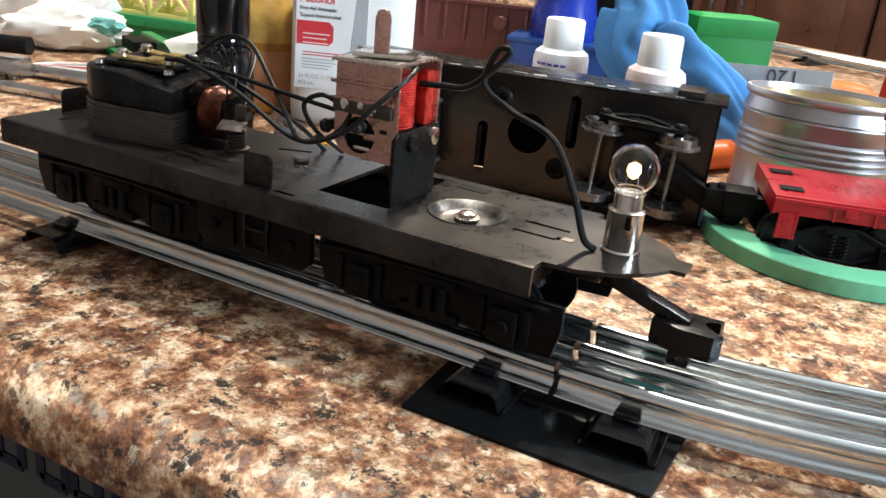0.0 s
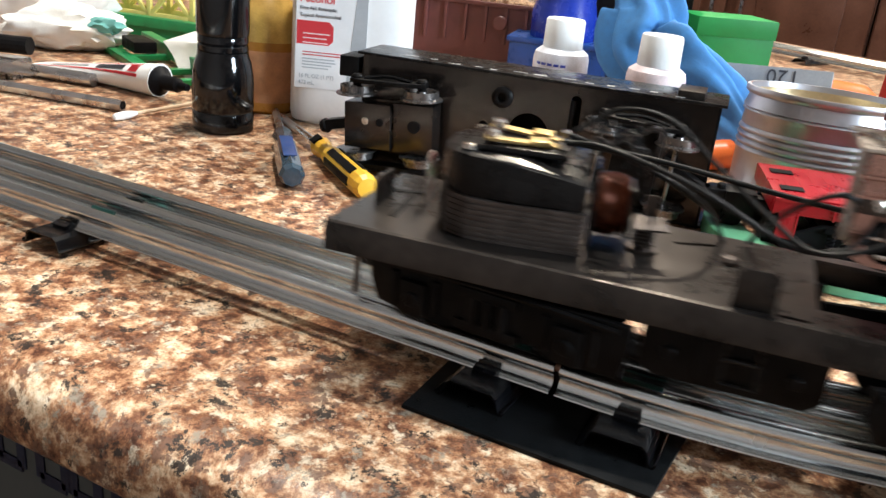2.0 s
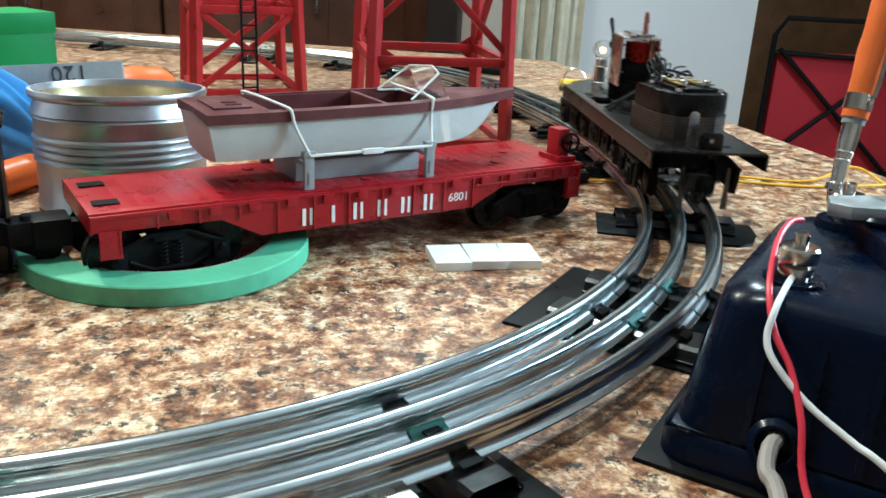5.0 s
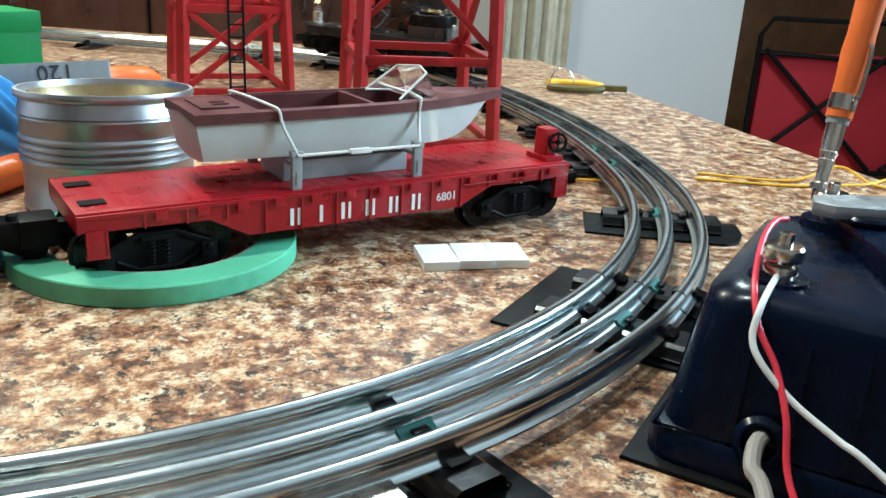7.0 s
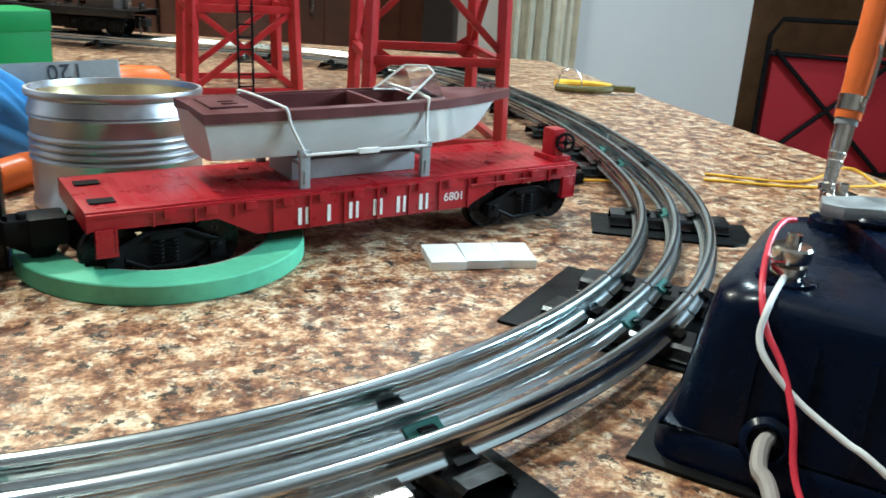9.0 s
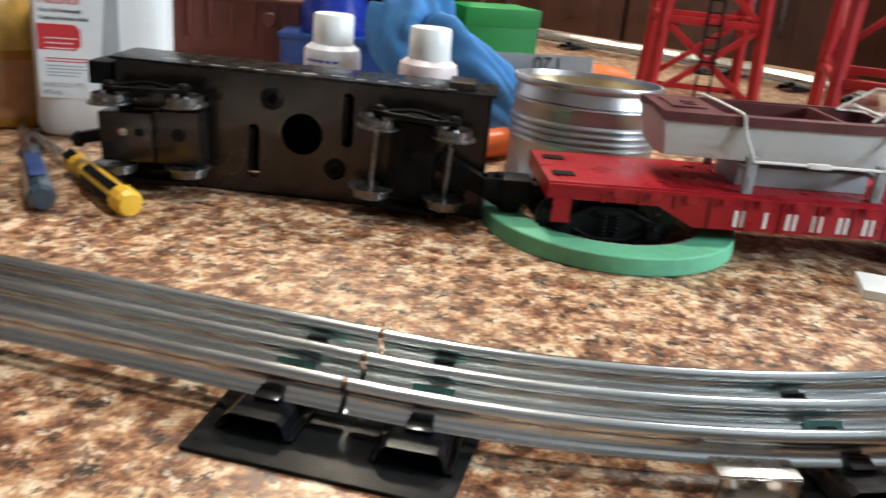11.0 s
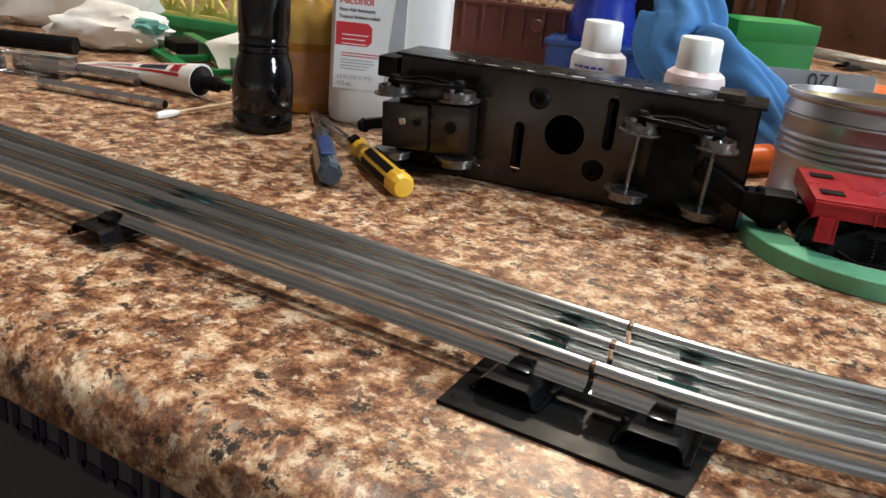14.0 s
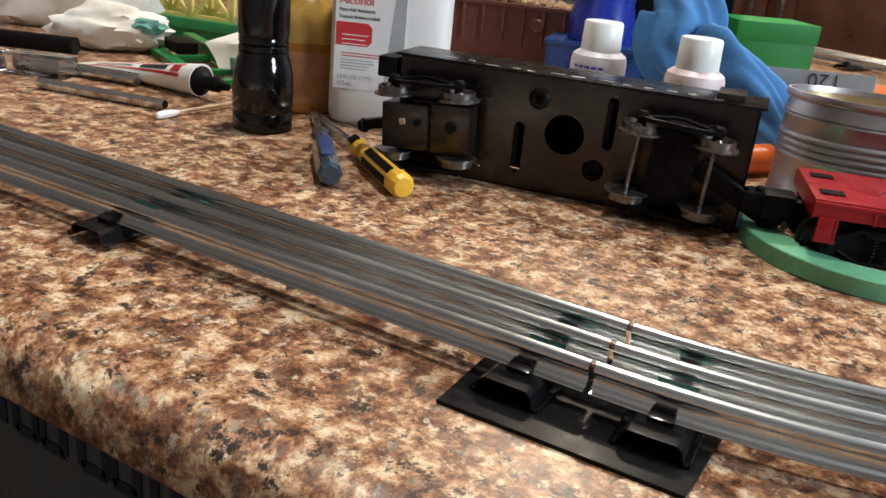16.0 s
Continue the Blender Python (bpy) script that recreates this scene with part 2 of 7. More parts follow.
def lathe(bm, prof, seg=28, m=None, c=(0, 0, 0)):
    """A turned shape round z: (radius, height) from one end to the other."""
    rings = []
    for r, z in prof:
        if r <= 1e-7:
            rings.append([bm.verts.new((c[0], c[1], c[2] + z))])
        else:
            rings.append([bm.verts.new((c[0] + r * math.cos(2 * math.pi * i / seg), c[1] + r * math.sin(2 * math.pi * i / seg), c[2] + z)) for i in range(seg)])
    for a, b in zip(rings, rings[1:]):
        for i in range(seg):
            j = (i + 1) % seg
            q = [a[i % len(a)], a[j % len(a)], b[j % len(b)], b[i % len(b)]]
            q = [v for k, v in enumerate(q) if v not in q[:k]]
            if len(q) > 2:
                bm.faces.new(q)
    for ring in (rings[0], rings[-1]):
        if len(ring) > 2:
            bm.faces.new(ring)
    put(bm, [v for r in rings for v in r], m)


def cyl(bm, r, h, c=(0, 0, 0), axis="z", seg=20, bev=0.0, m=None, r2=None):
    """A cylinder with its middle at c along an axis."""
    r2 = r if r2 is None else r2
    b = bev
    prof = [(0, -h / 2), (r - b, -h / 2), (r, -h / 2 + b), (r2, h / 2 - b), (r2 - b, h / 2), (0, h / 2)] if b else [(0, -h / 2), (r, -h / 2), (r2, h / 2), (0, h / 2)]
    turn = {"z": Matrix(), "x": Matrix.Rotation(math.pi / 2, 4, "Y"), "y": Matrix.Rotation(-math.pi / 2, 4, "X")}[axis]
    mm = Matrix.Translation(c) @ turn
    lathe(bm, prof, seg, (m @ mm) if m is not None else mm)


def glide(pts, n=8):
    """A smooth line through points."""
    p = [Vector(q) for q in pts]
    p = [p[0] * 2 - p[1]] + p + [p[-1] * 2 - p[-2]]
    out = []
    for i in range(1, len(p) - 2):
        for k in range(n):
            t = k / n
            a, b, c, d = p[i - 1], p[i], p[i + 1], p[i + 2]
            out.append(0.5 * (2 * b + (c - a) * t + (2 * a - 5 * b + 4 * c - d) * t * t + (3 * b - a - 3 * c + d) * t ** 3))
    return out + [p[-2]]


def tube(bm, pts, r, seg=8, n=8, smooth=True):
    q = glide(pts, n) if smooth and len(pts) > 2 else [Vector(p) for p in pts]
    rings, up = [], None
    for i, p in enumerate(q):
        d = (q[min(i + 1, len(q) - 1)] - q[max(i - 1, 0)]).normalized()
        if up is None:
            up = d.orthogonal().normalized()
        up = (up - d * up.dot(d)).normalized()
        side = d.cross(up)
        rr = r[min(i, len(r) - 1)] if isinstance(r, (list, tuple)) else r
        rings.append([bm.verts.new(p + (up * math.cos(2 * math.pi * k / seg) + side * math.sin(2 * math.pi * k / seg)) * rr) for k in range(seg)])
    for a, b in zip(rings, rings[1:]):
        for i in range(seg):
            bm.faces.new((a[i], a[(i + 1) % seg], b[(i + 1) % seg], b[i]))
    bm.faces.new(rings[0][::-1])
    bm.faces.new(rings[-1])


def prism(bm, poly, z0, z1, m=None, bev=0.0):
    """A flat outline (x, y) raised from z0 to z1."""
    lo = [bm.verts.new((x, y, z0)) for x, y in poly]
    hi = [bm.verts.new((x, y, z1)) for x, y in poly]
    fs = [bm.faces.new(lo[::-1]), bm.faces.new(hi)]
    for i in range(len(poly)):
        j = (i + 1) % len(poly)
        fs.append(bm.faces.new((lo[i], lo[j], hi[j], hi[i])))
    vs = lo + hi
    if bev:
        es = list({e for f in fs[:2] for e in f.edges})
        out = bmesh.ops.bevel(bm, geom=es, offset=bev, segments=2, affect="EDGES", profile=0.7)
        vs = list({v for f in out["faces"] for v in f.verts} | {v for v in vs if v.is_valid})
        vs = list({v for w in vs for f in w.link_faces for v in f.verts})
    put(bm, vs, m)


def pierced(bm, outer, holes, z0, z1, m=None):
    """A flat outline with holes right through it, from z0 to z1."""
    es = []
    for loop in [outer] + holes:
        vs = [bm.verts.new((x, y, z0)) for x, y in loop]
        es += [bm.edges.new((vs[i], vs[(i + 1) % len(vs)])) for i in range(len(vs))]
    fill = bmesh.ops.triangle_fill(bm, use_beauty=True, use_dissolve=False, edges=es)
    fs = [g for g in fill["geom"] if isinstance(g, bmesh.types.BMFace)]
    out = bmesh.ops.extrude_face_region(bm, geom=fs, use_keep_orig=True)
    up = [g for g in out["geom"] if isinstance(g, bmesh.types.BMVert)]
    bmesh.ops.translate(bm, vec=(0, 0, z1 - z0), verts=up)
    put(bm, bm.verts[:], m)


def round_slot(x, y0, y1, w, n=8):
    return [(x + w * math.cos(a), y0 + w * math.sin(a)) for a in [math.pi + math.pi * k / n for k in range(n + 1)]] + [(x + w * math.cos(a), y1 + w * math.sin(a)) for a in [math.pi * k / n for k in range(n + 1)]]


UPRIGHT = Matrix.Rotation(math.pi / 2, 4, "X")  # an outline (x, y) becomes (x, z); its height runs to -y


def sweep(bm, prof, mats, cap=True):
    """A closed outline (y, z) carried along a row of matrices."""
    rings = [[bm.verts.new(m @ Vector((0, y, z))) for y, z in prof] for m in mats]
    n = len(prof)
    for a, b in zip(rings, rings[1:]):
        for i in range(n):
            bm.faces.new((a[i], a[(i + 1) % n], b[(i + 1) % n], b[i]))
    if cap:
        bm.faces.new(rings[0])
        bm.faces.new(rings[-1][::-1])


def mesh_of(name, bm, material, sharp=35):
    bmesh.ops.recalc_face_normals(bm, faces=bm.faces[:])
    me = bpy.data.meshes.new(name)
    bm.to_mesh(me)
    bm.free()
    me.polygons.foreach_set("use_smooth", [True] * len(me.polygons))
    me.set_sharp_from_angle(angle=radians(sharp))
    me.materials.append(material)
    return me


def part(name, bm, material, parent, label="", m=None, sharp=35):
    ob = new(name, mesh_of(name, bm, material, sharp))
    if parent is not None:
        ob.parent = parent
    if m is not None:
        ob.matrix_basis = m
    if label:
        ob["label"] = label
    return ob


def thing(name, m, label, category, group=""):
    ob = new(name)
    ob.empty_display_size = 0.02
    ob.matrix_basis = m
    return tagged(ob, label, category, group)


def single(name, bm, material, m, label, category, group="", kind="", sharp=35):
    ob = part(name, bm, material, None, m=m, sharp=sharp)
    return tagged(ob, label, category, group, kind)


def text_mesh(name, body, size, depth, material, parent, m, spacing=1.0, label=""):
    cu = bpy.data.curves.new(name, "FONT")
    cu.body, cu.size, cu.extrude, cu.space_character = body, size, depth, spacing
    cu.align_x, cu.align_y = "LEFT", "BOTTOM_BASELINE"
    tmp = bpy.data.objects.new(name + "_curve", cu)
    scene.collection.objects.link(tmp)
    bpy.context.view_layer.update()
    me = bpy.data.meshes.new_from_object(tmp.evaluated_get(bpy.context.evaluated_depsgraph_get()))
    bpy.data.objects.remove(tmp)
    me.materials.clear()
    me.materials.append(material)
    ob = new(name, me)
    ob.parent, ob.matrix_basis = parent, m
    if label:
        ob["label"] = label
    return ob


# ---- room and worktop ----
def setting():
    bm = bmesh.new()
    prism(bm, [(-2.6, -0.1040), (0.60, -0.1040), (0.60, 1.02), (0.36, 1.10), (-2.6, 2.36)], -0.0240, 0.0)
    es = [e for e in bm.edges if abs(e.verts[0].co.z - e.verts[1].co.z) < 1e-4]
    top = [e for e in es if e.verts[0].co.z > -0.001]
    bmesh.ops.bevel(bm, geom=top, offset=0.0205, segments=10, affect="EDGES", profile=0.5)
    low = [e for e in bm.edges if e.is_valid and all(v.co.z < -0.0239 for v in e.verts)]
    bmesh.ops.bevel(bm, geom=low, offset=0.002, segments=2, affect="EDGES", profile=0.5)
    single("worktop", bm, LAMINATE, Matrix(), "brown speckled granite-look laminate worktop with rounded front edge", "worktop", kind="structure", sharp=60)
    bm = bmesh.new()
    box(bm, 2.9, 1.0, 0.865, (-1.15, 0.60, -0.4569), 0.004)
    single("base_cabinet", bm, WOOD, Matrix(), "dark wooden cabinet carcass under the worktop", "cabinet", kind="structure")
    bm = bmesh.new()
    box(bm, 7.0, 6.0, 0.1, (0, 0.4, -0.94))
    single("floor", bm, FLOORM, Matrix(), "brown tiled kitchen floor", "floor", kind="structure")
    bm = bmesh.new()
    box(bm, 7.0, 6.0, 0.1, (0, 0.4, 1.56))
    single("ceiling", bm, CEIL, Matrix(), "white painted ceiling", "ceiling", kind="structure")
    for nm, s, c in (("wall_west", (0.1, 6, 2.4), (-3.45, 0.4, 0.31)), ("wall_east", (0.1, 6, 2.4), (3.45, 0.4, 0.31)),
                     ("wall_south", (6.8, 0.1, 2.4), (0, -2.55, 0.31)), ("wall_north", (6.8, 0.1, 2.4), (0, 3.35, 0.31)),
                     ("wall_pier", (0.80, 0.12, 2.4), (1.145, 1.96, 0.31))):
        bm = bmesh.new()
        box(bm, *s, c)
        single(nm, bm, PAINT, Matrix(), "plain pale grey painted wall", "wall", kind="structure")


setting()


def far_cabinets():
    """Kitchen cabinets with raised panel doors across the room."""
    w = 0.42
    first = thing("kitchen_cabinet", pose(-2.55, 2.62, -0.89), "dark cherry-stained kitchen cabinet with raised panel doors", "cabinet", "cabinets across the room")
    bm = bmesh.new()
    box(bm, 2 * w - 0.004, 0.5, 2.1, (w, 0.27, 1.05), 0.003)
    part("body", bm, WOOD, first)
    for k in range(2):
        bm = bmesh.new()
        x = w * (k + 0.5)
        prism(bm, [(x - 0.202, 0.16), (x + 0.202, 0.16), (x + 0.202, 1.36), (x - 0.202, 1.36)], -0.002, 0.018, UPRIGHT @ Matrix.Diagonal((1, 1, -1, 1)))
        d = part("door", bm, WOOD, first)
        bm = bmesh.new()
        box(bm, 0.25, 0.012, 1.04, (x, -0.004, 0.76), 0.006)
        part("raised_panel", bm, WOOD, d)
        bm = bmesh.new()
        hx = x + (0.165 if k == 0 else -0.165)
        tube(bm, [(hx, -0.002, 0.83), (hx, -0.028, 0.84), (hx, -0.028, 0.96), (hx, -0.002, 0.97)], 0.006, 8, 6)
        part("handle", bm, STEEL, d, "brushed steel bar handle")
    for i in range(1, 4):
        copy_thing(first, pose(-2.55 + i * 2 * w, 2.62, -0.89))


far_cabinets()

# ---- track ----
R = 0.3704
H = 0.0177
HALF = 0.0176
# length and bend of each stretch of the line past the joint before the curve; dead straight beyond
LINE = [(R * radians(76), 1 / R), (0.9 * radians(20), 1 / 0.9), (0.0681, 0.0), (R * radians(59), 1 / R)]
S3 = sum(length for length, bend in LINE)


def rail_at(s):
    """Place and heading of the middle of the track, s metres past the joint before the curve."""
    if s < 0:
        return s, 0.0, 0.0
    x = y = a = 0.0
    for length, bend in LINE + [(99.0, 0.0)]:
        d = min(s, length)
        if bend:
            x += (math.sin(a + bend * d) - math.sin(a)) / bend
            y -= (math.cos(a + bend * d) - math.cos(a)) / bend
            a += bend * d
        else:
            x, y = x + d * math.cos(a), y + d * math.sin(a)
        s -= d
        if s <= 0:
            break
    return x, y, a


def on_track(s, off=0.0, z=0.0):
    x, y, a = rail_at(s)
    return Matrix.Translation((x - off * math.sin(a), y + off * math.cos(a), z)) @ Matrix.Rotation(a, 4, "Z")


def rail_profile(grow=0.0):
    """Rolled head, web flaring out in a hollow curve, wide foot with a turned-down lip."""
    zc, r = H - 0.0026, 0.0026 + grow
    side = [(0.0041, 0.0076), (0.0044, 0.0080), (0.0042, 0.0084), (0.0030, 0.0088), (0.0020, 0.0094), (0.0014, 0.0102), (0.0011, 0.0112), (0.0010, 0.0122), (0.0010, 0.0131)]
    side = [(y + grow, z + grow) for y, z in side]
    if grow:
        side = side[:6]
    p = list(side)
    if not grow:
        p += [(r * math.cos(t), zc + r * math.sin(t)) for t in [radians(-58 + k * 296 / 16) for k in range(17)]]
    return p + [(-y, z) for y, z in reversed(side)]


PROFILE = rail_profile()


def track_section(a, b, ties, label):
    root = thing("track_section", on_track(a), label, "toy track", "track of the toy railway")
    inv = on_track(a).inverted()
    straight = abs(rail_at(a)[2] - rail_at(b)[2]) < 1e-6
    n = 2 if straight else 26
    for off in (-HALF, 0, HALF):
        bm = bmesh.new()
        mats = [inv @ on_track(a + 0.0009 + (b - a - 0.0018) * i / (n - 1), off) for i in range(n)]
        sweep(bm, PROFILE, mats)
        part("rail", bm, RAIL, root)
        bm = bmesh.new()
        cyl(bm, 0.0013, 0.012, (0, 0, 0), "x", 10)
        part("track_pin", bm, PIN, root, m=inv @ on_track(b, off, H - 0.002))
    for s in ties:
        m = inv @ on_track(s)
        bm = bmesh.new()
        half = [(0.0122, 0.0028), (0.0116, 0.0016), (0.0103, 0.0015), (0.0094, 0.0024), (0.0084, 0.0060), (0.0070, 0.0074)]
        inner = [(0.0117, 0.0032), (0.0112, 0.0024), (0.0107, 0.0024), (0.0101, 0.0029), (0.0090, 0.0066), (0.0072, 0.0079)]
        prof = [(-y, z) for y, z in inner] + inner[::-1] + half + [(-y, z) for y, z in reversed(half)]
        sweep(bm, prof, [m @ pose(0, y, 0, 0, 0, 90) for y in (-0.0335, 0.0335)])
        tie = part("tie", bm, TIE, root)
        for off in (-HALF, HALF):
            for sgn in (-1, 1):
                bm = bmesh.new()
                box(bm, 0.0080, 0.0042, 0.0017, (0, off + sgn * 0.0050, 0.0091), 0.0006, m @ Matrix.Translation((0, off + sgn * 0.0050, 0.0091)) @ Matrix.Rotation(radians(-sgn * 14), 4, "X") @ Matrix.Translation((0, -off - sgn * 0.0050, -0.0091)))
                part("clip", bm, TIE, tie)
                # black tab paints the clip's edge and its dark reflection on the web
                bm = bmesh.new()
                box(bm, 0.0070, 0.0012, 0.0022, (0, off + sgn * 0.0029, 0.0101), 0.0004, m)
                part("clip_reflection", bm, TIE, tie)
        bm = bmesh.new()
        sweep(bm, rail_profile(0.0006), [m @ Matrix.Translation((x, 0, 0)) for x in (-0.0066, 0.0066)])
        part("insulator", bm, TEAL, tie, "green fibre insulator under the middle rail")
        bm = bmesh.new()
        for sgn in (-1, 1):
            box(bm, 0.0062, 0.0030, 0.0011, (0, sgn * 0.0052, 0.0100), 0.0004, m)
        part("clip", bm, TIE, tie)
    return root


Q = math.pi / 4 * R
for k in range(5):
    track_section(-0.44 * (k + 1), -0.44 * k, [-0.44 * k - 0.0225, -0.44 * k - 0.22, -0.44 * k - 0.418], "straight three-rail tinplate track section with black ties")
for k in range(2):
    track_section(Q * k, Q * (k + 1), [Q * k + 0.023, Q * (k + 0.5), Q * (k + 1) - 0.023], "curved three-rail tinplate track section with black ties")
SPAN = (S3 - 2 * Q) / 3
for k in range(3):
    track_section(2 * Q + SPAN * k, 2 * Q + SPAN * (k + 1), [2 * Q + SPAN * (k + f) for f in (0.1, 0.5, 0.9)], "curved three-rail tinplate track section with black ties")
for k in range(5):
    track_section(S3 + 0.44 * k, S3 + 0.44 * (k + 1), [S3 + 0.44 * k + f for f in (0.0225, 0.22, 0.418)], "straight three-rail tinplate track section with black ties")


def underlay(s, poly, label):
    bm = bmesh.new()
    prism(bm, poly, 0.0, 0.0015, bev=0.0004)
    single("track_underlay", bm, FIBRE, on_track(s), label, "track pad", "pads under the track")


underlay(0.0, [(-0.0395, -0.0455), (0.0395, -0.0445), (0.0415, 0.018), (-0.0425, 0.018)], "flat black rubber pad under the track joint")
underlay(Q, [(-0.040, -0.050), (0.040, -0.050), (0.041, 0.050), (-0.040, 0.050)], "flat black rubber pad under the curved track joint")
underlay(Q / 2, [(-0.019, -0.055), (0.019, -0.050), (0.019, 0.0), (-0.019, 0.0)], "flat black rubber pad under a tie")
underlay(Q * 1.5 - 0.004, [(-0.022, -0.034), (-0.016, -0.042), (0.0, -0.047), (0.020, -0.047), (0.020, 0.044), (-0.020, 0.044)], "flat black rubber pad with rounded end under a tie")


def lock_on():
    root = thing("track_terminal_clip", on_track(0.1135), "tinned steel track terminal clip with two wire springs", "terminal clip")
    bm = bmesh.new()
    box(bm, 0.024, 0.0095, 0.0012, (0, -0.0250, 0.0092), 0.0003)
    box(bm, 0.024, 0.0012, 0.0080, (0, -0.0297, 0.0052), 0.0003)
    box(bm, 0.024, 0.0060, 0.0010, (0, -0.0325, 0.0018), 0.0003)
    part("clip_plate", bm, TIN, root)
    bm = bmesh.new()
    box(bm, 0.024, 0.022, 0.002, (0, -0.0425, 0.0012), 0.0005)
    part("base", bm, DULL, root)
    for x in (-0.007, 0.007):
        bm = bmesh.new()
        tube(bm, [(x, -0.034, 0.003), (x, -0.040, 0.0068), (x, -0.047, 0.0065), (x, -0.050, 0.0035), (x, -0.044, 0.003)], 0.0022, 8, 6)
        part("spring", bm, TIN, root)
        bm = bmesh.new()
        cyl(bm, 0.0028, 0.0012, (x, -0.037, 0.0032), "z", 14, 0.0003)
        part("rivet", bm, TIN, root)
    text_mesh("numeral", "2", 0.006, 0.0002, LETTERWHITE, root, pose(-0.002, -0.046, 0.0024))


lock_on()


# ---- the running chassis ----
TOP = 0.052


def wheel(bm, c, r=0.0112, w=0.0052, sgn=1):
    """Flanged wheel with its axis along y; the flange on the inner side."""
    prof = [(0, -w / 2), (r * 0.55, -w / 2), (r * 0.8, -w / 2 + 0.0008), (r, -w / 2), (r, w / 2 - 0.0016), (r + 0.0014, w / 2 - 0.0011), (r + 0.0014, w / 2), (r * 0.8, w / 2), (r * 0.6, w / 2 - 0.0007), (0, w / 2)]
    lathe(bm, prof, 26, Matrix.Translation(c) @ Matrix.Rotation(-sgn * math.pi / 2, 4, "X"))


def truck(root, x, name):
    """A swivelling truck: cast side frames, four wheels, bolster."""
    t = new(name)
    t.empty_display_size = 0.01
    t.parent = root
    t.matrix_basis = pose(x, 0, 0)
    bm = bmesh.new()
    box(bm, 0.052, 0.030, 0.010, (0, 0, 0.0395), 0.0015)
    part("bolster", bm, BLACKMET, t)
    for sgn in (-1, 1):
        bm = bmesh.new()
        poly = [(-0.043, 0.041), (-0.043, 0.033), (-0.040, 0.0255), (-0.030, 0.0235), (-0.024, 0.0275), (-0.012, 0.0265), (-0.008, 0.0235), (0.008, 0.0235), (0.012, 0.0265), (0.024, 0.0275), (0.030, 0.0235), (0.042, 0.0240), (0.044, 0.033), (0.044, 0.041)]
        prism(bm, poly, -0.0012, 0.0012, pose(0, sgn * 0.0275, 0) @ UPRIGHT, 0.0005)
        y = sgn * 0.0295
        for cx in (-0.026, 0.026):
            box(bm, 0.0095, 0.0034, 0.0115, (cx, y, 0.0300), 0.0012)
            cyl(bm, 0.0026, 0.002, (cx, y + sgn * 0.0018, 0.030), "y", 12, 0.0005)
            for dx in (-0.0075, 0.0075):
                box(bm, 0.0022, 0.003, 0.012, (cx + dx, y - sgn * 0.0008, 0.0315), 0.0006)
        box(bm, 0.020, 0.0026, 0.0035, (0, y - sgn * 0.0003, 0.0375), 0.0008)
        box(bm, 0.022, 0.0026, 0.003, (0, y - sgn * 0.0003, 0.0265), 0.0008)
        for dx in (-0.005, 0, 0.005):
            cyl(bm, 0.0018, 0.009, (dx, y, 0.032), "z", 10)
        tube(bm, [(-0.040, y, 0.039), (-0.014, y, 0.040), (0.014, y, 0.040), (0.040, y, 0.039)], 0.0009, 6, 3)
        part("side_frame", bm, BLACKMET, t)
    for cx in (-0.0215, 0.0215):
        for sgn in (-1, 1):
            bm = bmesh.new()
            wheel(bm, (cx, sgn * 0.0165, H + 0.0112), sgn=-sgn)
            part("wheel", bm, BLACKMET, t)
        bm = bmesh.new()
        cyl(bm, 0.0014, 0.036, (cx, 0, H + 0.0112), "y", 10)
        part("axle", bm, STEEL, t)
    bm = bmesh.new()
    cyl(bm, 0.0042, 0.008, (0, 0, H + 0.0046), "y", 16, 0.0006)
    box(bm, 0.012, 0.004, 0.012, (0, 0, 0.030), 0.0006)
    part("pickup_roller", bm, STEEL, t)
    return t


